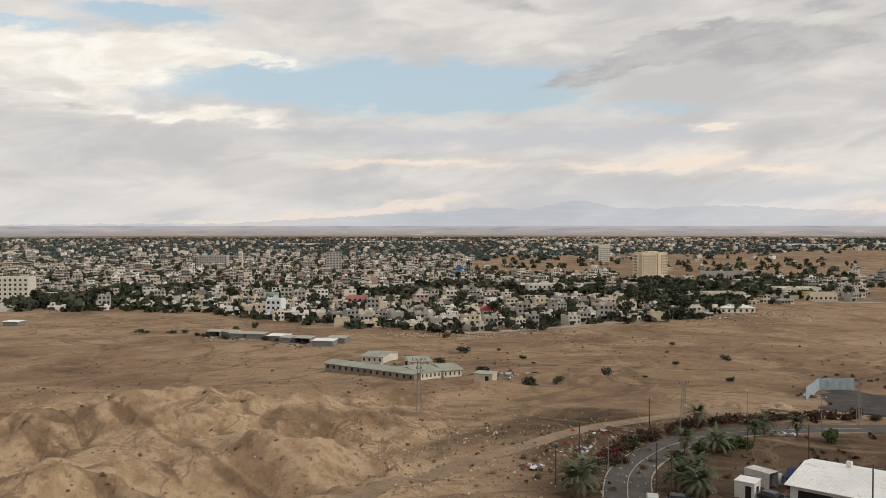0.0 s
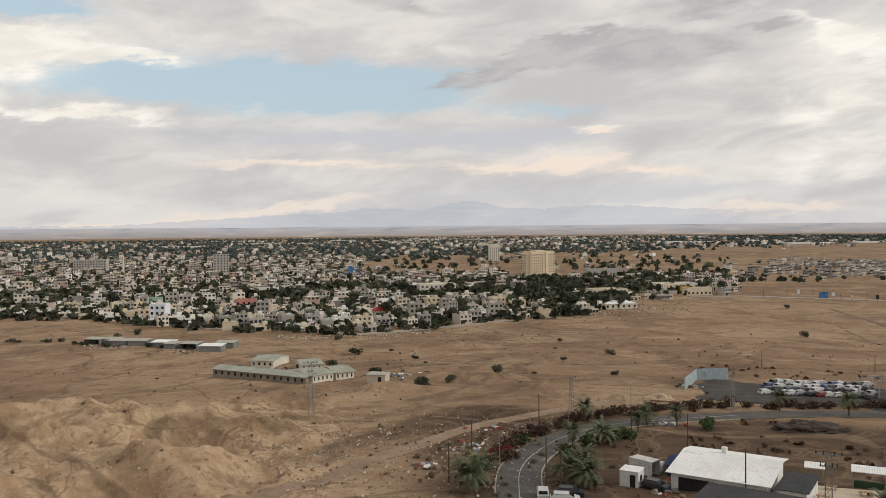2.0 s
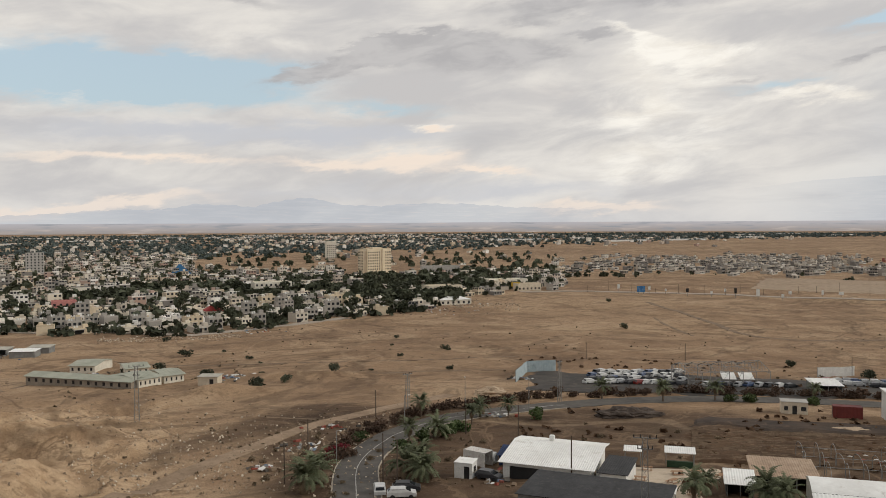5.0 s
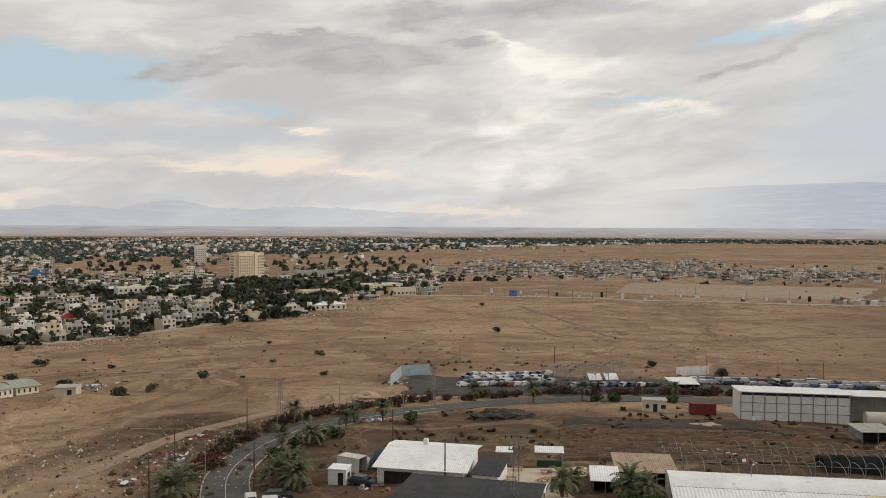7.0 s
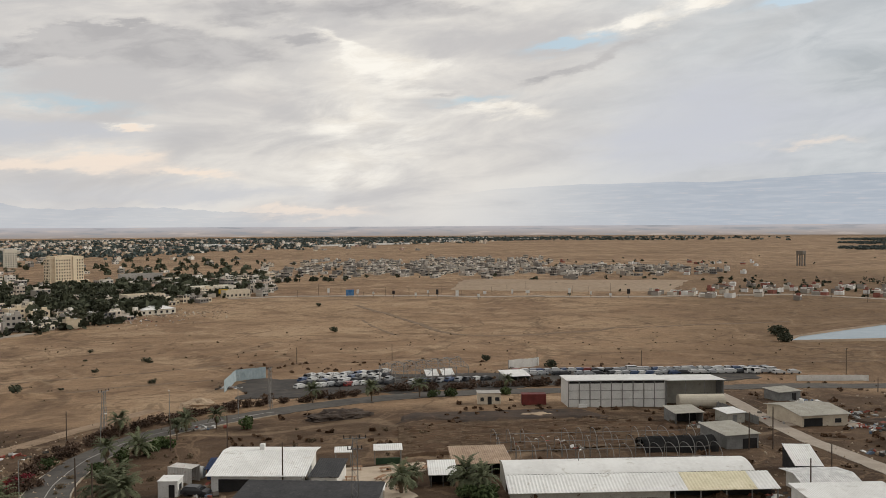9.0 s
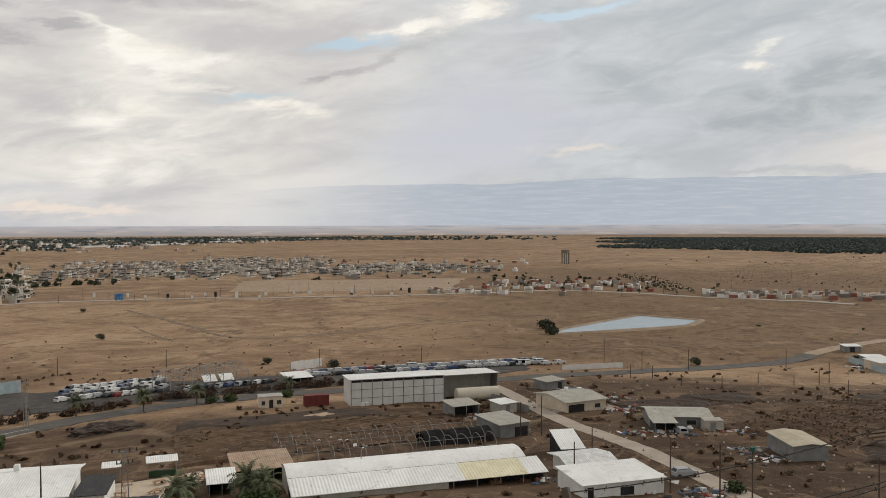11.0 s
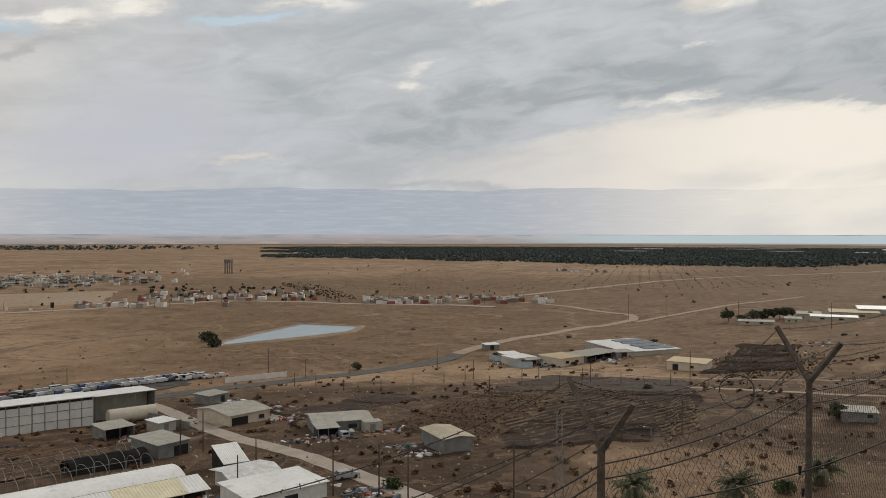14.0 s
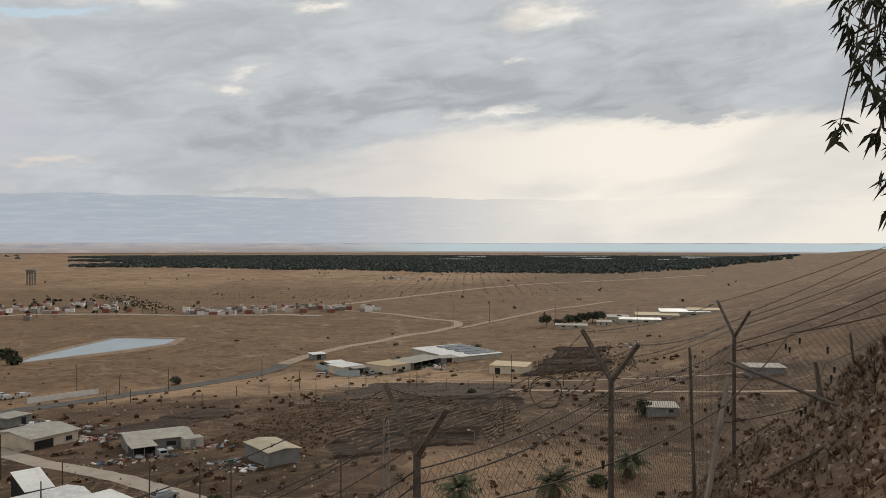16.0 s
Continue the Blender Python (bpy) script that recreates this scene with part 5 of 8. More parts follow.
shed("carport", (168.0, 181.0), (174.5, 177.5), 8.5, 2.2, 2.6, GREY_WALL, WHITE_SHEET, "open carport with two white roof sheets", "carport", open_front=True)


def leaning_sheet(x, y, ang):
    top = thing("sheet_rack", Matrix.Translation((x, y, gz(x, y))) @ Matrix.Rotation(radians(ang), 4, "Z"), "white metal sheet propped on a steel rack", "panel", "white sheets in the car yard")
    bm = B()
    sheet_roof(bm, 0, 4.0, 0, 1.2, 4.2, 2.6, 0.4)
    part("sheet", bm, WHITE_SHEET, top)
    for px in (0.2, 3.8):
        bm = B()
        rod(bm, (px, 0.2, -0.3), (px, 0.2, 1.2), 0.05)
        rod(bm, (px, 4.0, -0.3), (px, 4.0, 2.5), 0.05)
        part("leg", bm, STEEL, top)


leaning_sheet(155.0, 203.0, -26), leaning_sheet(159.6, 200.8, -26)


def steel_frame():
    top = thing("steel_shed_frame", Matrix.Translation((139.8, 198.0, gz(152, 200))) @ Matrix.Rotation(radians(-13), 4, "Z"), "bare steel skeleton of a gabled shed", "steel frame")
    w, d = 24.0, 13.0
    bm = B()
    pts = [(0, 0, -0.5), (0, 0, 4.6), (0, d / 2, 6.6), (0, d, 4.6), (0, d, -0.5)]
    for p, q in zip(pts, pts[1:]):
        rod(bm, p, q, 0.10, sides=4)
    for k in range(6):
        y = d * (k + 0.5) / 6
        z = 4.6 + 2.0 * (1 - abs(y - d / 2) / (d / 2))
        rod(bm, (0, y, 4.0), (0, y, z), 0.05, sides=4)
        rod(bm, (0, y - d / 12, 4.0), (0, y, z), 0.04, sides=4)
    rod(bm, (0, 0, 4.0), (0, d, 4.0), 0.07, sides=4)
    f = part("portal", bm, STEEL, top)
    for k in range(1, 7):
        again(f, Matrix.Translation((w * k / 6, 0, 0)), top)
    for y, z in ((0, 4.6), (d * 0.25, 5.6), (d / 2, 6.6), (d * 0.75, 5.6), (d, 4.6), (0, 2.4), (d, 2.4)):
        bm = B()
        rod(bm, (0, y, z), (w, y, z), 0.06, sides=4)
        part("purlin", bm, STEEL, top)
    for k in range(6):
        bm = B()
        rod(bm, (w * k / 6, 0, 0), (w * (k + 1) / 6, 0, 4.6), 0.04, sides=4)
        rod(bm, (w * k / 6, d, 4.6), (w * (k + 1) / 6, d, 0), 0.04, sides=4)
        part("brace", bm, STEEL, top)


steel_frame()


# ---- heaps ----
def heap(name, x, y, w, d, h, mat, label, seed, ang=0):
    rng = random.Random(seed)
    bm = B()
    bmesh.ops.create_icosphere(bm, subdivisions=4, radius=1.0)
    for v in bm.verts:
        n = noise.fractal(v.co * 2.3 + Vector((seed, 0, 0)), 1.0, 2.0, 5)
        v.co *= 1 + 0.35 * n
        v.co = Vector((v.co.x * w / 2, v.co.y * d / 2, v.co.z * h))
    bmesh.ops.rotate(bm, matrix=Matrix.Rotation(radians(ang), 3, "Z"), verts=bm.verts)
    ob = link_mesh(name, bm, mat)
    ob.location = (x, y, gz(x, y) - 0.1)
    return tagged(ob, label, "heap")


heap("spoil_mound", 99, 163, 15, 6, 1.9, surface("dark_spoil", (0.030, 0.022, 0.018), (0.075, 0.056, 0.044), 0.5, c3=(0.16, 0.12, 0.09)), "dark heap of spoil and rubble", 3, -12)
heap("sand_mound", 82, 203, 9, 5, 1.9, surface("sand", (0.34, 0.25, 0.17), (0.44, 0.34, 0.24), 0.5), "low tan sand heap", 5, -12)
heap("sand_mound", 136, 136, 8, 4, 0.6, surface("pale_sand", (0.34, 0.25, 0.17), (0.44, 0.34, 0.24), 0.5), "low tan sand heap", 6, -30)


# ---- trees and shrubs ----
def leaf_cloud(bm, rng, lobes, count, size, flat=0.6):
    """Small crossed leaves scattered through several lobes (x, y, z, radius)."""
    total = sum(r ** 2 for *_, r in lobes)
    for x, y, z, r in lobes:
        for _ in range(int(count * r * r / total)):
            v = Vector((rng.gauss(0, 1), rng.gauss(0, 1), rng.gauss(0, 1))).normalized() * r * (0.55 + 0.5 * rng.random())
            c = Vector((x + v.x, y + v.y, z + v.z * 0.8))
            s = size * rng.uniform(0.6, 1.3)
            a = Vector((rng.gauss(0, 1), rng.gauss(0, 1), rng.gauss(0, flat))).normalized() * s
            b = a.cross(Vector((rng.gauss(0, 1), rng.gauss(0, 1), rng.gauss(0, 1)))).normalized() * s * 0.7
            bm.faces.new([bm.verts.new(p) for p in (c - a - b * 0.4, c - a * 0.2 + b, c + a + b * 0.3, c + a * 0.2 - b)])


def tree(name, h, w, leaf, label, category, group, seed, count=420, size=0.45, bush=False):
    rng = random.Random(seed)
    top = thing(name, Matrix.Identity(4), label, category, group)
    lobes = [(rng.uniform(-0.3, 0.3) * w, rng.uniform(-0.3, 0.3) * w, h * (rng.uniform(0.25, 0.6) if bush else rng.uniform(0.5, 0.85)), w * rng.uniform(0.20, 0.34)) for _ in range(7)]
    bm = B()
    stem = h * (0.2 if bush else 0.45)
    rod(bm, (0, 0, -0.4), (0, 0, stem), 0.035 * h, 0.02 * h, 7)
    for x, y, z, r in lobes[:5]:
        rod(bm, (0, 0, stem * 0.8), (x, y, z), 0.016 * h, 0.006 * h, 5)
    part("trunk", bm, BARK, top)
    bm = B()
    leaf_cloud(bm, rng, lobes, count, size)
    part("crown", bm, leaf, top)
    return top


def palm(h, spread, seed, label, group="date palms along the road", fronds=44):
    rng = random.Random(seed)
    top = thing("date_palm", Matrix.Identity(4), label, "palm", group)
    bm = B()
    n, sides = 10, 8
    rings = []
    for k in range(n + 1):
        r = 0.26 + (0.06 if k % 2 else 0.0) - 0.05 * k / n
        rings.append([bm.verts.new((r * math.cos(2 * math.pi * i / sides), r * math.sin(2 * math.pi * i / sides), -0.4 + (h + 0.4) * k / n)) for i in range(sides)])
    for a, b in zip(rings, rings[1:]):
        for i in range(sides):
            bm.faces.new((a[i], a[(i + 1) % sides], b[(i + 1) % sides], b[i]))
    part("trunk", bm, BARK, top)
    for dry in (False, True):
        bm = B()
        for f in range(fronds if not dry else 14):
            az = rng.uniform(0, 2 * math.pi)
            up = rng.uniform(-0.2, 1.3) if not dry else rng.uniform(-1.3, -0.5)
            ln = spread * rng.uniform(0.8, 1.1) * (0.7 if dry else 1)
            d = Vector((math.cos(az), math.sin(az), 0))
            side = Vector((-d.y, d.x, 0))
            p = Vector((0, 0, h))
            last = None
            for k in range(11):
                t = k / 10
                ang = up - 1.25 * t * t
                q = p + (d * math.cos(ang) + Vector((0, 0, math.sin(ang)))) * ln / 10
                if k > 1:
                    lf = spread * 0.26 * (1 - 0.65 * t)
                    for s in (-1, 1):
                        tip = p + side * s * lf + (q - p).normalized() * lf * 0.7 - Vector((0, 0, lf * 0.35))
                        bm.faces.new([bm.verts.new(v) for v in (p, p + (q - p) * 0.95, tip)])
                p = q
        part("crown" if not dry else "dead_fronds", bm, LEAF_PALM if not dry else LEAF_DRY, top, "" if not dry else "hanging dry brown fronds")
    return top


def in_pond(x, y):
    return math.hypot((math.hypot(x, y) - 452) / 50, (math.degrees(math.atan2(x, y)) - 66) / 5.4) < 1


def put(kinds, places, seed=1, lo=0.85, hi=1.2, grain=None):
    """Sets out copies of the given things at the places (x, y)."""
    rng = random.Random(seed)
    used = set()
    for x, y in places:
        if in_pond(x, y):
            continue
        k = rng.randrange(len(kinds))
        turn = rng.uniform(0, 6.28) if grain is None else radians(grain + rng.choice((0, 0, 0, 180)) + rng.gauss(0, 7))
        m = Matrix.Translation((x, y, gz(x, y))) @ Matrix.Rotation(turn, 4, "Z")
        s = rng.uniform(lo, hi)
        if k not in used:
            used.add(k)
            kinds[k].matrix_world = m @ Matrix.Diagonal((s, s, s, 1))
        else:
            copy_thing(kinds[k], m).scale = (s, s, s)
    for k, ob in enumerate(kinds):
        if k not in used:
            for o in (*ob.children_recursive, ob):
                bpy.data.objects.remove(o)


tall = [palm(4.6, 3.6, s, "tall date palm with a ragged grey-green crown") for s in (1, 2, 3)]
put(tall, [(54.8, 178), (62.4, 165.5), (72.9, 170.2), (44.2, 151), (104.9, 185), (118.4, 178.4), (132.1, 176), (159, 171)], 4, 0.6, 0.82)
low = [palm(2.0, 3.1, s, "broad low date palm with drooping dry fronds", fronds=46) for s in (5, 6)]
hill_palm = [palm(1.6, 2.9, 55, "young date palm with arching fronds below the hill", "palms below the hill", 60)]
put(hill_palm, [(126.6, -13.3), (122.4, 1.2), (141, -27.5)], 5, 1.1, 1.35)
put(low, [(36.0, 124.5), (39.2, 128.5), (22.0, 126), (19.8, 122), (51, 154.5), (37.8, 121.5)], 5, 1.0, 1.25)
yard = [palm(2.6, 2.8, s, "small date palm in a yard", "palms in the yards") for s in (8, 9)]
put(yard, [(77.5, 92), (79.0, 90.0), (74.8, 101.6), (79.8, 95.0), (70.5, 98.5), (66.8, 172)], 6)
mid = [tree("shrub", 2.6, 3.6, LEAF_GREEN, "rounded green roadside shrub", "shrub", "green shrubs by the road", s, 500, 0.24, True) for s in (11, 12)]
put(mid, [(36.4, 157), (47.8, 153), (51.3, 155), (55.5, 158), (58, 159.5), (134.6, 173.5), (139, 171.5), (152, 164), (78.1, 166), (41, 146), (133.3, -21), (78, 88), (76.5, 86.5), (79.6, 91.5), (76, 89.5), (122, 38)], 7)
scrub = [tree("dry_shrub", 2.0, 3.6, LEAF_RED, "low red-brown dry shrub", "shrub", "dry shrubs by the road", s, 380, 0.20, True) for s in (14, 15, 16)]
hedge = smooth_path([(40, 163), (49, 175.5), (58, 181.5), (67, 185), (77, 189), (94, 192.5), (110, 191), (130, 189), (150, 181), (172, 170), (190, 159)], 1.9)
rng = random.Random(3)
put(scrub, [(x + rng.uniform(-1.4, 1.4), y + rng.uniform(-1.2, 2.0)) for x, y in hedge] + [(30, 150), (33, 154), (36, 160), (31, 144), (22, 130), (25, 138), (28, 142)], 8, 0.7, 1.3)
put([tree("flowering_bush", 2.2, 3.2, LEAF_CRIMSON, "bush covered in crimson flowers", "shrub", "", 18, 420, 0.2, True)], [(30.4, 147.5), (28.6, 145.6)], 9)
dryb = [tree("dry_bush", 1.2, 2.4, LEAF_DRY, "low dry thorn bush", "shrub", "dry bushes on the waste ground", s, 240, 0.16, True) for s in (20, 21)]
pts = []
for _ in range(85):
    az, d = rng.choice([(rng.uniform(2, 20), rng.uniform(118, 175)), (rng.uniform(58, 106), rng.uniform(120, 235)), (rng.uniform(20, 58), rng.uniform(125, 190)), (rng.uniform(66, 100), rng.uniform(112, 160))])
    pts.append(polar(az, d))
put(dryb, pts, 10, 0.35, 0.85)
field_bush = [tree("round_bush", 2.8, 4.4, LEAF_DARK, "dark round thorn bush on bare earth", "shrub", "dark bushes on the plain", s, 420, 0.28, True) for s in (23, 24)]
put(field_bush, [(24.9, 241.5), (12.9, 272.8), (51.3, 260), (34.3, 248), (213.2, 354), (198.3, 224.3), (206.3, 200.4), (-33, 290), (-12, 296), (-1, 299), (198.6, -41.9), polar(30, 560), polar(-16, 395), polar(-12.5, 400), polar(-9.5, 372), polar(1.4, 330), polar(-14, 430), polar(-12.8, 440), polar(70.5, 300)], 11)
for _ in range(1):
    along = smooth_path([polar(-20.5, 440), polar(-17, 415), polar(-14, 390), polar(-10, 365)], 5)
    extra = [tree("low_bush", 1.8, 3.4, LEAF_DARK, "low dusty green bush in a dry wash", "shrub", "bushes along the dry wash", s, 260, 0.26, True) for s in (26, 27)]
    put(extra, [(x + rng.uniform(-4, 4), y + rng.uniform(-5, 5)) for x, y in along] + [polar(rng.uniform(-10, 24), rng.uniform(262, 400)) for _ in range(9)] + [polar(rng.uniform(60, 104), rng.uniform(300, 560)) for _ in range(12)] + [polar(rng.uniform(-4, 26), rng.uniform(200, 300)) for _ in range(4)], 12, 0.4, 1.1)
pond_bush = [tree("large_bush", 5.0, 8.5, LEAF_DARK, "large dark bush beside the reservoir", "shrub", "", 29, 700, 0.45, True)]
put(pond_bush, [polar(60.6, 425), polar(61.0, 398)], 13)


# ---- cars ----
def car(colour, name, van, seed):
    c = {"white": (0.55, 0.55, 0.54), "silver": (0.34, 0.35, 0.36), "dark": (0.035, 0.037, 0.042), "blue": (0.05, 0.08, 0.16), "red": (0.20, 0.03, 0.025)}[colour]
    paint = surface("car_paint_" + colour, c, tuple(v * 0.82 for v in c), 1.2, 0.35, bump=0.0, spec=0.5)
    top = thing("car", Matrix.Identity(4), ("dusty " + colour + (" panel van" if van else " hatchback car") + " parked on gravel"), "van" if van else "car", "parked cars")
    L, W = (4.9, 1.85) if van else (4.2, 1.7)
    bm = B()
    roof = 1.95 if van else 1.45
    prof = [(-L / 2, 0.35), (-L / 2, 0.85), (-L / 2 + 0.15, 1.0 if van else 0.92), (-L / 2 + (0.35 if van else 0.6), roof), (L * (0.22 if van else 0.10), roof), (L * 0.30, 0.98), (L / 2 - 0.1, 0.82), (L / 2, 0.6), (L / 2, 0.35)]
    a, b = [], []
    for x, z in prof:
        inset = 0.14 if z > 1.05 else 0.0
        a.append((x, -W / 2 + inset, z))
        b.append((x, W / 2 - inset, z))
    solid(bm, a, b)
    bmesh.ops.recalc_face_normals(bm, faces=bm.faces[:])
    part("body", bm, paint, top)
    x0, x1 = prof[3][0], prof[4][0]
    for s in (-1, 1):
        bm = B()
        y = s * (W / 2 - 0.10)
        solid(bm, [(x0 - 0.05, y - 0.03, 0.98), (x1 + 0.45, y - 0.03, 0.98), (x1 + 0.02, y - 0.03 - s * 0.03, roof - 0.1), (x0 + 0.12, y - 0.03 - s * 0.03, roof - 0.1)],
              [(x0 - 0.05, y + 0.03, 0.98), (x1 + 0.45, y + 0.03, 0.98), (x1 + 0.02, y + 0.03 - s * 0.03, roof - 0.1), (x0 + 0.12, y + 0.03 - s * 0.03, roof - 0.1)])
        part("side_window", bm, GLASS_DARK, top)
    bm = B()
    quad(bm, (x1 + 0.06, -W / 2 + 0.22, roof - 0.04), (x1 + 0.06, W / 2 - 0.22, roof - 0.04), (prof[5][0] + 0.02, W / 2 - 0.14, 1.03), (prof[5][0] + 0.02, -W / 2 + 0.14, 1.03))
    bmesh.ops.solidify(bm, geom=bm.faces[:], thickness=-0.04)
    part("windscreen", bm, GLASS_DARK, top)
    bm = B()
    xr = prof[2][0]
    quad(bm, (xr - 0.03, -W / 2 + 0.2, 1.02), (xr - 0.03, W / 2 - 0.2, 1.02), (x0 - 0.06, W / 2 - 0.26, roof - 0.08), (x0 - 0.06, -W / 2 + 0.26, roof - 0.08))
    bmesh.ops.solidify(bm, geom=bm.faces[:], thickness=-0.04)
    part("rear_window", bm, GLASS_DARK, top)
    bm = B()
    rod(bm, (0, -0.1, 0), (0, 0.1, 0), 0.32, sides=12)
    w = part("wheel", bm, RUBBER, top)
    w.matrix_basis = Matrix.Translation((L * 0.31, W / 2 - 0.08, 0.32))
    for x, y in ((L * 0.31, -W / 2 + 0.08), (-L * 0.31, W / 2 - 0.08), (-L * 0.31, -W / 2 + 0.08)):
        again(w, Matrix.Translation((x, y, 0.32)), top)
    return top


fleet = [car("white", "car", False, 1), car("white", "car", True, 2), car("silver", "car", False, 3), car("dark", "car", False, 4), car("blue", "car", False, 5), car("red", "car", False, 6)]
weights = [0, 0, 0, 0, 0, 0, 0, 1, 2, 2, 2, 2, 3, 3, 3, 3, 3, 4, 4, 0, 2, 3, 0, 5]
parked = []
for row in range(4):
    for k in range(12):
        u, v = k / 11, row / 3
        x = (117 + 24 * u) * (1 - v) + (129 + 25 * u) * v
        y = (212.5 - 9 * u) * (1 - v) + (231 - 8 * u) * v
        if rng.random() < 0.92:
            parked.append((x + rng.uniform(-0.5, 0.5), y + rng.uniform(-1.2, 1.2), 18 + rng.uniform(-16, 16)))
for row in range(2):
    for k in range(34):
        u = k / 33
        x, y = 182 + 72 * u + 5.5 * row, 190.5 - 45 * u + 5.5 * row
        if rng.random() < 0.9:
            parked.append((x + rng.uniform(-0.5, 0.5), y + rng.uniform(-0.5, 0.5), -22 + rng.uniform(-16, 16)))
for k in range(9):
    parked.append((147 + 2.6 * k, 198.5 - 1.1 * k, 15 + rng.uniform(-12, 12)))
used = set()


def park(kind, x, y, ang):
    m = Matrix.Translation((x, y, gz(x, y) + 0.12)) @ Matrix.Rotation(radians(ang), 4, "Z")
    if kind in used:
        copy_thing(fleet[kind], m)
    else:
        used.add(kind)
        fleet[kind].matrix_world = m


for x, y, ang in parked:
    park(weights[rng.randrange(len(weights))], x, y, ang)
park(3, 33.6, 116.4, -18), park(0, 29.6, 116.6, 78), park(0, 31.8, 112.6, -15), park(3, 47.9, 119.6, -50)
for x, y, a in ((300, 40, 10), (305, 33, 60), (298, 35, 30), (186, 96, 20), (254, 143, -30), (258, 140, -30), (162, 60.5, 40), (127.5, 47, -40)):
    park(rng.choice([0, 2, 3]), x, y, a)


# ---- poles, pylons and lamps ----
def pole(x, y, h, label="thin weathered timber pole on bare ground", arm=False, mat=None, group="poles"):
    top = thing("pole", Matrix.Translation((x, y, gz(x, y))), label, "pole", group)
    bm = B()
    rod(bm, (0, 0, -0.5), (0, 0, h), 0.13, 0.09, 7)
    part("shaft", bm, mat or WOOD_POLE, top)
    if arm:
        bm = B()
        box(bm, -0.9, 0.9, -0.05, 0.05, h - 0.5, h - 0.38)
        part("crossarm", bm, STEEL, top)
        for k in (-0.8, 0.0, 0.8):
            bm = B()
            rod(bm, (k, 0, h - 0.38), (k, 0, h - 0.1), 0.06, 0.03, 6)
            part("insulator", bm, DARK, top)


def lattice(x, y, h, w, label, turn=0.0, arms=((0.0, 1.4),)):
    top = thing("lattice_pylon", Matrix.Translation((x, y, gz(x, y))) @ Matrix.Rotation(radians(turn), 4, "Z"), label, "pylon")
    ends = [(sx * w / 2, sy * w / 2) for sx, sy in ((-1, -1), (1, -1), (1, 1), (-1, 1))]
    tip = 0.55
    for ex, ey in ends:
        bm = B()
        rod(bm, (ex, ey, -0.5), (ex * tip, ey * tip, h), 0.055, sides=4)
        part("leg", bm, STEEL, top)
    bm = B()
    n = int(h / 1.0)
    for k in range(n):
        z0, z1 = h * k / n, h * (k + 1) / n
        s0, s1 = 1 - (1 - tip) * z0 / h, 1 - (1 - tip) * z1 / h
        for i in range(4):
            a, b = ends[i], ends[(i + 1) % 4]
            if k % 2:
                a, b = b, a
            rod(bm, (a[0] * s0, a[1] * s0, z0), (b[0] * s1, b[1] * s1, z1), 0.028, sides=3)
    part("bracing", bm, STEEL, top)
    for down, half in arms:
        bm = B()
        box(bm, -half, half, -0.06, 0.06, h - down - 0.06, h - down + 0.06)
        part("crossarm", bm, STEEL, top)
        for k in (-half + 0.1, -half * 0.4, half * 0.4, half - 0.1):
            bm = B()
            rod(bm, (k, 0, h - down + 0.05), (k, 0, h - down + 0.45), 0.10, 0.05, 6)
            part("insulator", bm, DARK, top)


lattice(*polar(-1.67, 196), 12.5, 1.1, "grey lattice power pylon on the waste ground", 10, ((0.2, 1.6), (2.2, 0.7)))
lattice(52.8, 181.5, 9.5, 0.9, "grey lattice power pylon beside the road", 20, ((0.2, 1.3),))
lattice(*polar(32.4, 108), 10.5, 1.0, "grey lattice power pylon in the sandy yard", -30, ((0.2, 1.5), (1.6, 1.0)))
lattice(*polar(26.7, 205), 10.5, 0.8, "grey lattice power pylon beside the road", 30, ((0.2, 1.1),))
lattice(*polar(84.4, 117), 13.2, 1.2, "grey lattice power pylon on the hillside", 0, ((0.2, 1.3), (2.6, 1.3)))
for x, y, h in ((45.5, 182.3, 6), (24.9, 150.9, 6), (17.5, 128.4, 6.5), (57.5, 155.9, 6), (31.5, 121.9, 8), (33.5, 121, 7), (115.4, 60.1, 6), (116.6, 45.1, 8), (144.4, 82.5, 8), (64.6, 146, 7), (58.6, 112.6, 7.5), (140.5, 85, 7), (133.5, 66, 5)):
    pole(x, y, h)
for az, d, h in ((64.5, 285, 10), (92.5, 178, 7), (81.3, 119, 8.5), (72.0, 122, 8), (89.0, 505, 16), (91.5, 520, 14), (93.0, 262, 9), (96.0, 470, 12), (76, 300, 7), (70, 285, 7), (67, 280, 6), (78.5, 268, 6), (83, 262, 6), (86.5, 255, 6), (101.5, 430, 12), (35.0, 300, 6), (45, 290, 6), (28.5, 300, 6), (52, 292, 6)):
    pole(*polar(az, d), h, arm=h > 9)
for k in range(16):
    az = 66 + 2.0 * k + rng.uniform(-0.6, 0.6)
    pole(*polar(az, 255 + rng.uniform(-14, 14)), rng.uniform(3, 4.5), "slim fence pole beside a field", group="field poles")
for k in range(40):
    pole(*polar(29 + 1.4 * k + rng.uniform(-0.4, 0.4), 655 + rng.uniform(-25, 25)), rng.uniform(4, 9), "slim utility pole beside the main road", group="roadside poles")


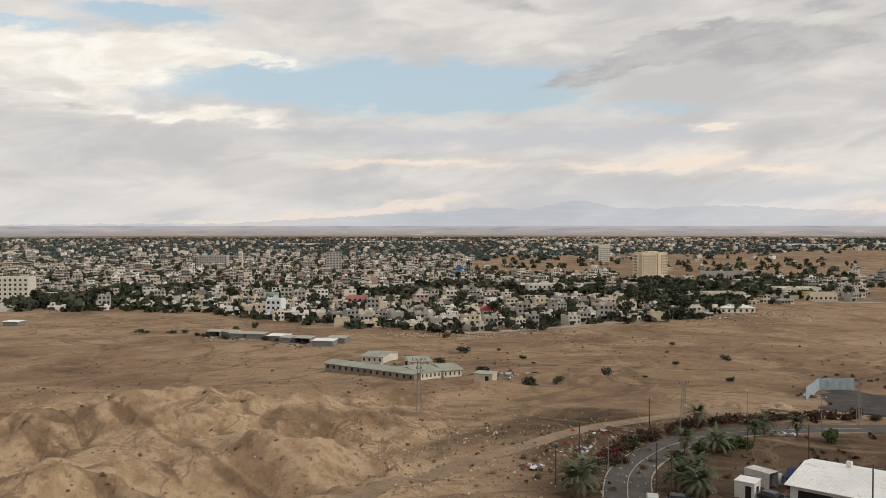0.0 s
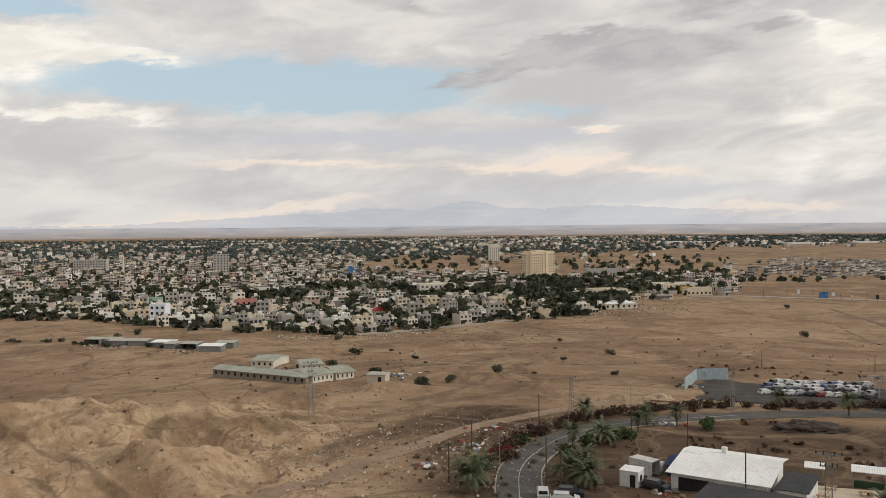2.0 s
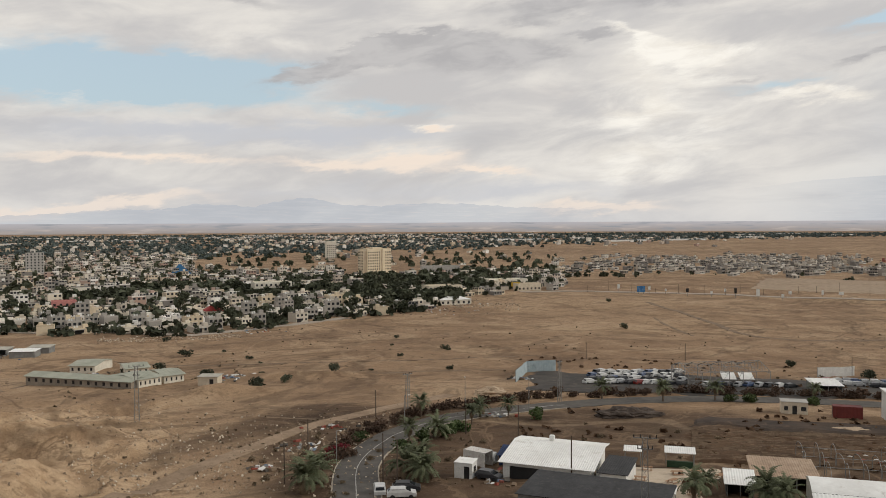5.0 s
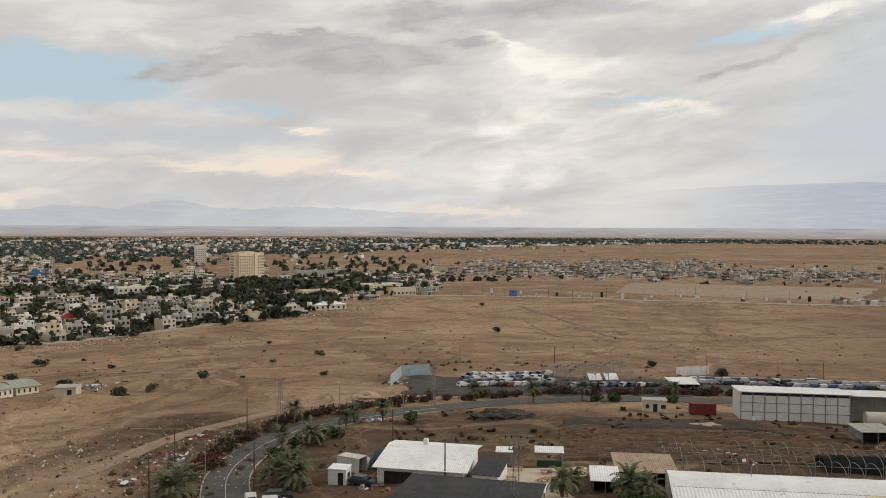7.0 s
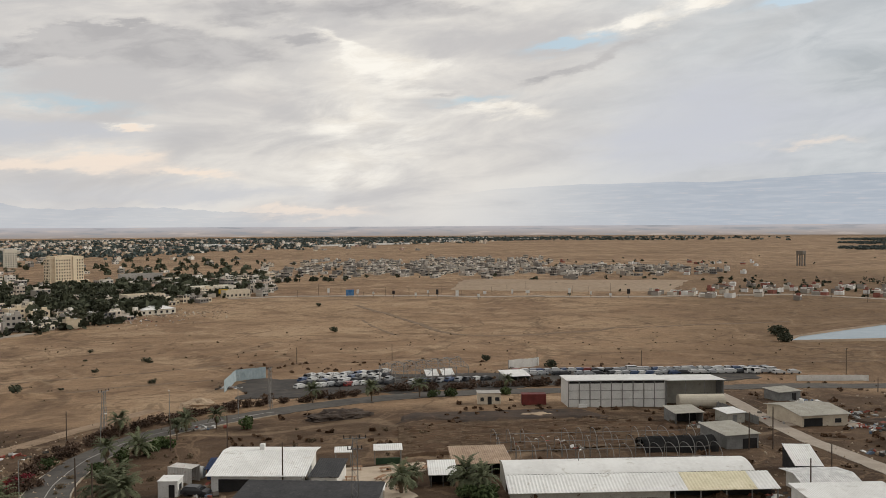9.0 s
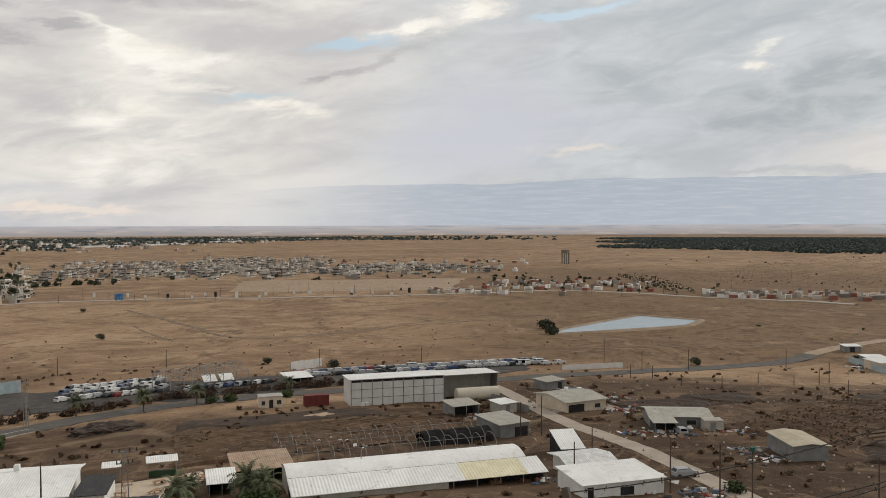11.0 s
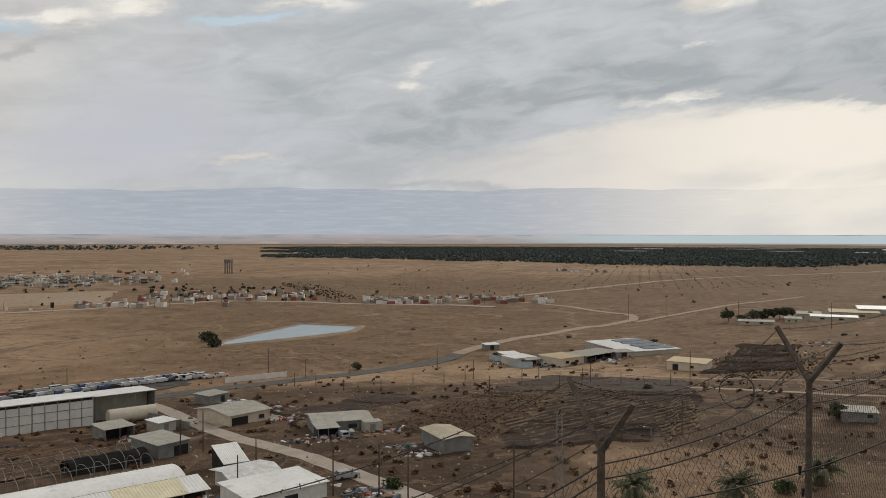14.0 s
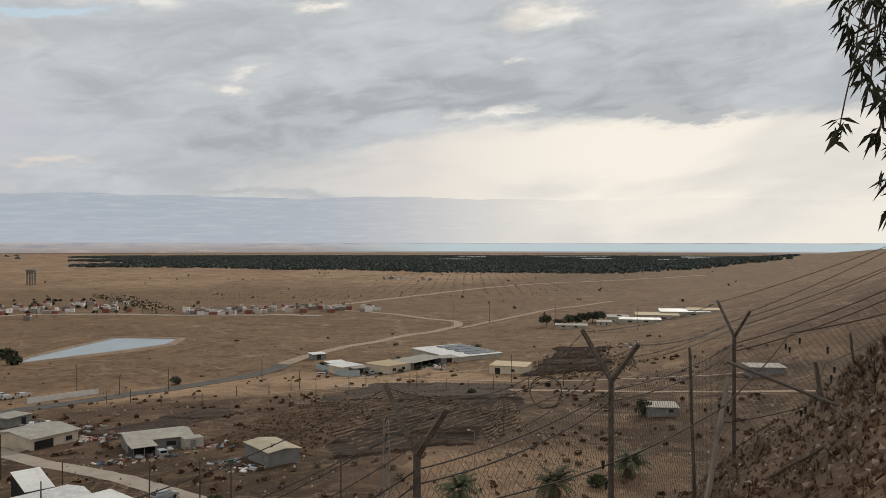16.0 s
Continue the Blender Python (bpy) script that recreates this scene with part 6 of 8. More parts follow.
def street_lamp(x, y, h, label="steel street lamp with a short arm"):
    top = thing("street_lamp", Matrix.Translation((x, y, gz(x, y))) @ Matrix.Rotation(radians(rng.uniform(0, 360)), 4, "Z"), label, "street lamp", "street lamps")
    bm = B()
    rod(bm, (0, 0, -0.5), (0, 0, h), 0.09, 0.06, 8)
    part("column", bm, STEEL, top)
    bm = B()
    rod(bm, (0, 0, h), (0.9, 0, h + 0.25), 0.045)
    part("arm", bm, STEEL, top)
    bm = B()
    box(bm, 0.8, 1.35, -0.13, 0.13, h + 0.16, h + 0.3, bevel=0.04)
    part("lamp_head", bm, WHITE_WALL, top)


for az, d, h in ((90.5, 148, 6.5), (20.2, 197, 7), (24.6, 196, 7), (16.0, 172, 7), (47.8, 128, 5), (11.3, 140, 6)):
    street_lamp(*polar(az, d), h)
bm = B()
rod(bm, (0, 0, -0.5), (0, 0, 8.0), 0.12, 0.09, 8)
mast = thing("lamp_post", Matrix.Translation((*polar(74.0, 118), gz(*polar(74.0, 118)))), "dark lamp post with a green lantern", "street lamp")
part("column", bm, WOOD_POLE, mast)
bm = B()
bmesh.ops.create_cone(bm, cap_ends=True, segments=10, radius1=0.2, radius2=0.38, depth=0.6, matrix=Matrix.Translation((0, 0, 8.3)))
part("lantern", bm, surface("green_lantern", (0.02, 0.10, 0.075), (0.03, 0.14, 0.10), 2.0), mast)


# ---- the old school on the plain ----
PALE_ROOF = surface("pale_green_roof", (0.27, 0.28, 0.225), (0.36, 0.365, 0.30), 0.25, c3=(0.27, 0.27, 0.23))
LIME = surface("limewash", (0.58, 0.54, 0.45), (0.70, 0.66, 0.57), 0.5, c3=(0.42, 0.36, 0.28))


def wing(fl, fr, depth, n, label, wall=LIME):
    holes = [("front", (k + 0.3) / n, (k + 0.62) / n, 0.9, 2.0, "doorway") for k in range(n)]
    shed("school_wing", fl, fr, depth, 2.6, 2.6, wall, PALE_ROOF, label, "building", holes, over=0.6, ridge=(0.5, 3.4), rib=1.0)


# shade on the long side is put into a darker, grey-brown wall colour
wing((-40, 281), (-9.0, 259.0), 7.5, 14, "long derelict school wing with empty windows", surface("sooty_wall", (0.20, 0.17, 0.14), (0.32, 0.275, 0.22), 0.4))
wing((-7.0, 260), (-0.6, 264.5), 14, 5, "derelict whitewashed school wing with empty windows")
wing((0.2, 265.5), (6.0, 267.5), 13, 4, "derelict whitewashed school wing with empty windows")
wing((-30, 305), (-22, 302), 14, 4, "derelict whitewashed school wing with empty windows")
wing((-11.5, 289), (-4.5, 290.5), 12, 4, "derelict whitewashed school wing with empty windows")
shed("block_hut", (9.5, 254), (15, 252), 5, 2.6, 2.6, BEIGE_PLASTER, GREY_SHEET, "small beige block hut on bare earth", "hut", [("front", 0.6, 0.8, 0, 1.9, "doorway")])
for az, d, w in ((-14.9, 400, 6), (-11.2, 366, 5), (-14.6, 392, 8), (-13.4, 386, 8), (-12.0, 374, 9), (-9.0, 352, 9), (-10.2, 362, 7), (-8.0, 360, 8), (-16.0, 402, 7), (-28.0, 500, 9)):
    x, y = polar(az, d)
    shed("farm_hut", (x, y), (x + w, y - 2), 6, 2.4, 2.7, GREY_WALL, WHITE_SHEET if w > 8 else GREY_SHEET, "low farm hut with a pale roof on the plain", "hut", open_front=w == 7)


# ---- the farm yards to the south ----
SAND_ROOF = surface("sandy_roof", (0.46, 0.37, 0.235), (0.56, 0.46, 0.31), 0.4)
shed("farmhouse", (296, 28.5), (305.5, 21.0), 11, 2.9, 3.1, BEIGE_PLASTER, SAND_ROOF, "beige farmhouse with a sandy flat roof", "house", [("front", 0.2, 0.35, 1.0, 1.9, "window"), ("front", 0.6, 0.75, 1.0, 1.9, "window")])
shed("farmhouse", (297, 45), (304, 38.5), 8, 2.8, 3.0, BEIGE_PLASTER, WHITE_SHEET, "pale farmhouse with a white roof", "house", [("front", 0.3, 0.5, 0, 2.0, "doorway")])
shed("barn", (305, 20), (322, 9), 10, 2.6, 2.8, GREY_WALL, GREY_SHEET, "low ruined grey barn", "barn", open_front=True, posts=5)
barn = shed("solar_barn", (320.6, 6), (336, -14), 28, 2.4, 3.3, GREY_SHEET, WHITE_SHEET, "large white barn with dark solar panels on the roof", "barn", over=0.3)
for k in range(4):
    bm = B()
    y = 2.5 + k * 6.2
    solid(bm, [(10.5, y, 2.55 + y * 0.03), (24.5, y, 2.55 + y * 0.03), (24.5, y + 4, 2.65 + y * 0.03), (10.5, y + 4, 2.65 + y * 0.03)], [(10.5, y, 2.65 + y * 0.03), (24.5, y, 2.65 + y * 0.03), (24.5, y + 4, 3.05 + y * 0.03), (10.5, y + 4, 3.05 + y * 0.03)])
    part("solar_panel", bm, GLASS_DARK, barn, "dark solar panel row")
shed("plaster_hut", (284.5, -7.5), (281, -19.5), 10, 2.8, 3.0, BEIGE_PLASTER, SAND_ROOF, "beige plastered hut with a sandy flat roof", "hut", [("front", 0.15, 0.3, 0, 2.0, "doorway"), ("front", 0.6, 0.7, 1.0, 1.8, "window")])
shed("plaster_hut", (194.5, -41.8), (194.0, -48.8), 6, 2.1, 2.3, GREY_WALL, GREY_SHEET, "small grey plastered hut with a pale roof", "hut", [("front", 0.7, 0.85, 0.9, 1.7, "window")])
shed("plaster_hut", (231.5, -78), (231.0, -87.5), 7, 2.3, 2.5, GREY_WALL, GREY_SHEET, "grey block hut with a pale roof", "hut")
for az, d, w, dp, h, roof in ((96.0, 459, 17, 6, 1.7, GREY_SHEET), (99.5, 486, 12, 12, 3.0, GREY_SHEET), (98.8, 466, 8, 5, 2.2, GREY_SHEET), (100.3, 472, 22, 7, 2.1, WHITE_SHEET), (101.4, 494, 24, 16, 2.6, SAND_ROOF), (103.0, 506, 28, 18, 2.4, WHITE_SHEET), (104.8, 512, 18, 12, 1.9, SAND_ROOF)):
    x, y = polar(az, d)
    shed("farm_building", (x, y), (x - w * 0.15, y - w), dp, h, h + 0.5, GREY_SHEET, roof, "low pale farm building on the plain", "building", [("front", 0.2, 0.3, 0.6, 1.4, "window"), ("front", 0.6, 0.7, 0.6, 1.4, "window")], rib=1.0)
for az, d, w, dp, roof in ((80.6, 318, 7, 5, WHITE_SHEET), (82.2, 300, 6, 5, GREY_SHEET), (83.6, 308, 8, 6, GREY_SHEET), (84.6, 301, 6, 4, DARK_SHEET), (86.0, 318, 7, 5, TIN_BROWN), (88.2, 318, 8, 5, GREY_SHEET), (79.4, 345, 6, 4, WHITE_SHEET)):
    x, y = polar(az, d)
    shed("shack", (x, y), (x + w * 0.6, y - w * 0.8), dp, 2.2, 2.5, GREY_WALL, roof, "small patched shack in a farm yard", "shack", [("front", 0.3, 0.6, 0, 1.9, "doorway")])
put([tree("yard_bush", 2.0, 3.2, LEAF_DARK, "dusty dark bush in a farm yard", "shrub", "farm yard bushes", s, 300, 0.26, True) for s in (71, 72)], [polar(az, d) for az, d in ((81.4, 306), (83.0, 300), (84.0, 296), (85.4, 300), (86.6, 306), (87.4, 310), (82.6, 312), (80.0, 330), (89.0, 325), (92.5, 300), (97.0, 300), (98.8, 330), (95.5, 250), (90.3, 240))], 22, 0.6, 1.2)
green = [tree("yard_tree", 6.5, 8.5, LEAF_DARK, "dark green tree by a farm", "tree", "farm trees", s, 500, 0.55) for s in (41, 42)]
put(green, [polar(98.2, 478), polar(99.0, 476), polar(97.4, 474), polar(100.2, 492), polar(98.5, 484), polar(96.9, 470), polar(97.8, 480), polar(96.2, 474), polar(95.4, 478), polar(98.9, 492)], 21, 0.6, 1.1)
put(green, [polar(101.8, 202)], 23, 0.55, 0.6)


# ---- the town ----
def house_template(k):
    rng = random.Random(900 + k)
    w, d = rng.uniform(7.5, 12), rng.uniform(7, 10)
    floors = [1, 1, 1, 2, 1, 2, 2, 1, 2, 3][k % 10]
    h = 3.0 * floors
    tone = [((0.68, 0.61, 0.50), "cream"), ((0.72, 0.68, 0.61), "off-white"), ((0.50, 0.45, 0.38), "grey-beige"), ((0.36, 0.335, 0.30), "bare concrete"), ((0.78, 0.75, 0.71), "white"), ((0.62, 0.52, 0.38), "sandy")][k % 6]
    c = tone[0]
    wall = surface("town_wall_" + str(k), tuple(v * 0.86 for v in c), c, 0.4, 0.9, vary=0.18, c3=tuple(v * 0.72 for v in c))
    top = thing("town_house", Matrix.Identity(4), "%s %s flat-roofed town house with parapet" % (tone[1], ["", "one-storey", "two-storey", "three-storey", "four-storey"][floors]), "house", "houses of the town")
    bm = B()
    box(bm, -w / 2, w / 2, -d / 2, d / 2, -1.5, h)
    if floors > 1 and k % 2:
        box(bm, -w / 2 - 1.3, -w / 2, -d / 2, d / 2 - 2, -1.5, h - 3.1)
    part("wall", bm, wall, top)
    bm = B()
    for x0, x1, y0, y1 in ((-w / 2, w / 2, -d / 2, -d / 2 + 0.2), (-w / 2, w / 2, d / 2 - 0.2, d / 2), (-w / 2, -w / 2 + 0.2, -d / 2 + 0.2, d / 2 - 0.2), (w / 2 - 0.2, w / 2, -d / 2 + 0.2, d / 2 - 0.2)):
        box(bm, x0, x1, y0, y1, h, h + 0.7)
    part("parapet", bm, wall, top)
    win = None
    cols = 3 if w < 11 else 4
    for f in range(floors):
        for i in range(cols):
            for side in (-1, 1):
                x = -w / 2 + w * (i + 0.5) / cols
                if win is None:
                    bm = B()
                    box(bm, -0.75, 0.75, -0.06, 0.06, 0, 1.5)
                    win = part("window", bm, GLASS_DARK, top)
                    win.matrix_basis = Matrix.Translation((x, side * d / 2, 1.0 + 3.1 * f))
                elif side < 0:
                    again(win, Matrix.Translation((x, side * d / 2, 1.0 + 3.1 * f)), top)
    # near-black slab on the wall stands for the shade in an open porch
    bm = B()
    box(bm, -w * 0.42, -w * 0.42 + w * 0.36, -d / 2 - 0.08, -d / 2 + 0.05, 0.1, 2.5)
    part("doorway", bm, DARK, top, "near-black panel for the shade in a porch")
    bm = B()
    box(bm, -w / 2 - 0.3, w * 0.1, -d / 2 - 1.5, -d / 2 - 0.02, 2.75, 2.95)
    part("porch_roof", bm, CONCRETE, top, "thin concrete porch slab")
    bm = B()
    box(bm, w * 0.15, w * 0.15 + 2.6, -1.3, 1.3, h, h + 2.3)
    part("stair_head", bm, wall, top)
    bm = B()
    for i in range(2):
        rod(bm, (-w * 0.25 + i * 1.3, d * 0.2, h + 0.2), (-w * 0.25 + i * 1.3, d * 0.2, h + 1.4), 0.5, sides=8)
    part("water_tank", bm, WHITE_WALL if k % 2 else DARK_SHEET, top)
    return top


EDGE_AZ = [-36, -28, -21.8, -17, -11.8, -6.4, 2.2, 5.7, 11, 17.3, 20, 24]
EDGE_D = [610, 585, 575, 545, 484, 434, 405, 432, 462, 500, 590, 660]
GROVES = [(9, 640, 5.5, 30), (15, 560, 2.6, 20), (17.5, 690, 4, 40), (13, 760, 5, 25), (-24, 605, 4, 22), (-4, 620, 3, 22), (20, 760, 3.4, 60), (2, 700, 4, 22), (-19, 700, 4, 24), (18.5, 560, 1.5, 20)]


def in_grove(az, d):
    return any(((az - a) / wa) ** 2 + ((d - dd) / wd) ** 2 < 1 for a, dd, wa, wd in GROVES)


rng = random.Random(77)
sites, tree_sites = [], []
d = 405.0
while d < 1500:
    step = 12.2 + (d - 405) * 0.009
    az = -36.0 + rng.uniform(0, 1)
    while az < 25.5:
        az += math.degrees(step / d) * rng.uniform(0.85, 1.35)
        dd = d + rng.uniform(-0.38, 0.38) * step
        edge = float(np.interp(az, EDGE_AZ, EDGE_D))
        if dd < edge:
            continue
        thin = 0.90 if az < 12 else 0.62 if dd < 800 else 0.25
        if dd > 960 and az > 2:
            thin = 0.05
        if 11.5 < az < 17.5 and 850 < dd < 1010:
            continue
        if in_grove(az, dd) and rng.random() < 0.72:
            tree_sites.append((az, dd))
            continue
        if rng.random() < thin:
            sites.append((az, dd))
        elif not (dd > 960 and az > 2) or rng.random() < 0.15:
            tree_sites.append((az, dd))
    d += step
sites.sort(key=lambda s: s[1] - float(np.interp(s[0], EDGE_AZ, EDGE_D)) * 0.75)
homes = [house_template(k) for k in range(12)]
put(homes, [polar(az, dd) for az, dd in sites[:230]], 31, 0.66, 0.95, 14)


def island_material(name, stops, rough=0.9):
    m = bpy.data.materials.new(name)
    m.use_nodes = True
    n = Nodes(m.node_tree)
    geo = n.add("ShaderNodeNewGeometry")
    ramp = n.t.nodes.new("ShaderNodeValToRGB")
    ramp.color_ramp.interpolation = "CONSTANT"
    while len(ramp.color_ramp.elements) < len(stops):
        ramp.color_ramp.elements.new(0.5)
    for k, (e, c) in enumerate(zip(ramp.color_ramp.elements, stops)):
        e.position, e.color = k / len(stops), (*c, 1)
    n.put(geo.outputs["Random Per Island"], ramp.inputs[0])
    dirt = n.noise(geo.outputs["Position"], 0.25, 5.0, 0.65)
    col = n.mix(n.math("MULTIPLY", n.ramp(dirt, 0.45, 0.70), 0.35), ramp.outputs[0], (0.22, 0.19, 0.155))
    p = n.add("ShaderNodeBsdfPrincipled", Roughness=rough)
    p.inputs["Specular IOR Level"].default_value = 0.2
    n.put(col, p.inputs["Base Color"])
    n.put(p.outputs[0], n.t.nodes.new("ShaderNodeOutputMaterial").inputs[0])
    return m


TOWN_MIX = island_material("town_walls", [(0.66, 0.59, 0.48), (0.74, 0.71, 0.65), (0.46, 0.42, 0.36), (0.34, 0.32, 0.29), (0.80, 0.77, 0.72), (0.58, 0.49, 0.37), (0.27, 0.25, 0.225), (0.68, 0.62, 0.53), (0.50, 0.43, 0.36), (0.40, 0.28, 0.23), (0.60, 0.57, 0.52), (0.22, 0.205, 0.19)])


class Boxes:
    """Collects many boxes for one mesh."""
    FACES = ((0, 3, 2, 1), (4, 5, 6, 7), (0, 1, 5, 4), (1, 2, 6, 5), (2, 3, 7, 6), (3, 0, 4, 7))

    def __init__(self):
        self.v, self.f = [], []

    def add(self, m, x0, x1, y0, y1, z0, z1):
        k = len(self.v)
        self.v += [tuple(m @ Vector(p)) for p in ((x0, y0, z0), (x1, y0, z0), (x1, y1, z0), (x0, y1, z0), (x0, y0, z1), (x1, y0, z1), (x1, y1, z1), (x0, y1, z1))]
        self.f += [tuple(k + i for i in q) for q in self.FACES]

    def make(self, name, mat, label, category):
        return tagged(from_arrays(name, self.v, self.f, mat), label, category, kind="stuff")


def crowd(places, seed, floors=(1, 1, 2, 2, 3), windows=True, small=1.0):
    body, win = Boxes(), Boxes()
    rng = random.Random(seed)
    for az, d in places:
        x, y = polar(az, d)
        m = Matrix.Translation((x, y, gz(x, y))) @ Matrix.Rotation(radians(rng.choice((0, 90)) + rng.gauss(12, 6)), 4, "Z")
        w, l, f = rng.uniform(5.5, 10) * small, rng.uniform(5.5, 9) * small, rng.choice(floors)
        h = 2.9 * f * rng.uniform(0.85, 1.05)
        body.add(m, -w / 2, w / 2, -l / 2, l / 2, -2, h)
        body.add(m, -w / 2, w / 2, -l / 2, -l / 2 + 0.25, h - 0.01, h + 0.7)
        body.add(m, -w / 2, -w / 2 + 0.25, -l / 2, l / 2, h - 0.02, h + 0.69)
        if rng.random() < 0.5:
            body.add(m, w * 0.1, w * 0.1 + 2.4, -1.2, 1.2, h - 0.01, h + 2.2)
        if windows:
            for k in range(f):
                for i in range(3):
                    if rng.random() < 0.85:
                        u = -w / 2 + w * (i + 0.5) / 3
                        win.add(m, u - 0.8, u + 0.8, -l / 2 - 0.05, -l / 2 + 0.05, 1.0 + 3.0 * k, 2.3 + 3.0 * k)
                        win.add(m, -w / 2 - 0.05, -w / 2 + 0.05, u * l / w - 0.8, u * l / w + 0.8, 1.0 + 3.0 * k, 2.3 + 3.0 * k)
                        win.add(m, w / 2 - 0.05, w / 2 + 0.05, u * l / w - 0.8, u * l / w + 0.8, 1.0 + 3.0 * k, 2.3 + 3.0 * k)
    return body, win


body, win = crowd(sites[230:], 51, (1, 1, 1, 2, 2, 3))
body.make("town_houses", TOWN_MIX, "many cream and grey flat-roofed houses of a town", "houses")
win.make("town_windows", GLASS_DARK, "dark windows of the town's houses", "windows")
far = [(rng.triangular(-40, 26, -34), 1480 + 1900 * rng.random() ** 1.3) for _ in range(950)] + [(rng.uniform(28, 42), rng.uniform(2500, 3400)) for _ in range(60)] + [(rng.triangular(2, 40, 8), rng.uniform(1900, 3500)) for _ in range(420)]
body, win = crowd(far, 52, (1, 1, 2, 3), False, 1.1)
body.make("far_town_houses", TOWN_MIX, "far pale houses of a town", "houses")
suburb = []
for _ in range(560):
    az = rng.triangular(25, 59, 38)
    lo = 870 + (60 if az > 48 else 0) + 30 * math.sin(az * 1.3)
    suburb.append((az, rng.triangular(lo, 1480 if az < 46 else 1150, lo + 110)))
body, win = crowd(suburb, 53, (1, 1, 1, 2, 2), True, 0.9)
SUBURB_MIX = island_material("suburb_walls", [(0.33, 0.31, 0.28), (0.48, 0.45, 0.40), (0.24, 0.225, 0.205), (0.60, 0.57, 0.52), (0.40, 0.36, 0.31), (0.18, 0.17, 0.16), (0.50, 0.44, 0.36), (0.29, 0.26, 0.23)])
body.make("suburb_houses", SUBURB_MIX, "grey unfinished concrete houses of a suburb", "houses")
win.make("suburb_windows", GLASS_DARK, "dark window openings of the suburb's houses", "windows")
rows = [(rng.uniform(17, 27), rng.uniform(700, 860)) for _ in range(60)] + [(rng.uniform(13, 24), rng.uniform(500, 640)) for _ in range(55)]
rows = [(a, dd) for a, dd in rows if dd > float(np.interp(a, EDGE_AZ, EDGE_D)) - 15 and not (11.5 < a < 17.5 and dd > 850)]
body, win = crowd(rows, 54, (1, 1, 1, 2), True)
body.make("roadside_buildings", TOWN_MIX, "low pale workshops and houses at the town's edge", "houses")
win.make("roadside_windows", GLASS_DARK, "dark windows of low workshops", "windows")
camps = [(rng.uniform(71, 84), rng.uniform(635, 690)) for _ in range(60)] + [(rng.uniform(56, 68), rng.uniform(690, 790)) for _ in range(45)] + [(rng.uniform(84, 88.5), rng.uniform(1240, 1290)) for _ in range(14)] + [(rng.uniform(66, 84), rng.uniform(2900, 3300)) for _ in range(60)] + [(rng.uniform(52, 62), rng.uniform(640, 680)) for _ in range(16)] + [(rng.uniform(45, 60), rng.uniform(960, 1300)) for _ in range(30)]
CAMP_MIX = island_material("camp_roofs", [(0.62, 0.61, 0.59), (0.30, 0.28, 0.25), (0.48, 0.44, 0.38), (0.24, 0.09, 0.07), (0.70, 0.69, 0.66), (0.20, 0.18, 0.16)])
body, win = crowd(camps, 55, (1,), False, 0.72)
body.make("farm_sheds", CAMP_MIX, "low white and rusty farm sheds on the plain", "sheds")
glass = Boxes()
for _ in range(34):
    x, y = polar(rng.uniform(-10, 45), rng.uniform(2300, 3900))
    glass.add(Matrix.Translation((x, y, gz(x, y))), -rng.uniform(30, 80), rng.uniform(30, 80), -12, 12, -2, 4)
for _ in range(9):
    x, y = polar(rng.uniform(88, 106), rng.uniform(2400, 3300))
    glass.add(Matrix.Translation((x, y, gz(x, y))) @ Matrix.Rotation(radians(90), 4, "Z"), -rng.uniform(30, 70), rng.uniform(30, 70), -14, 14, -2, 6)
glass.make("far_greenhouses", WHITE_WALL, "long pale greenhouses far off on the plain", "greenhouses")


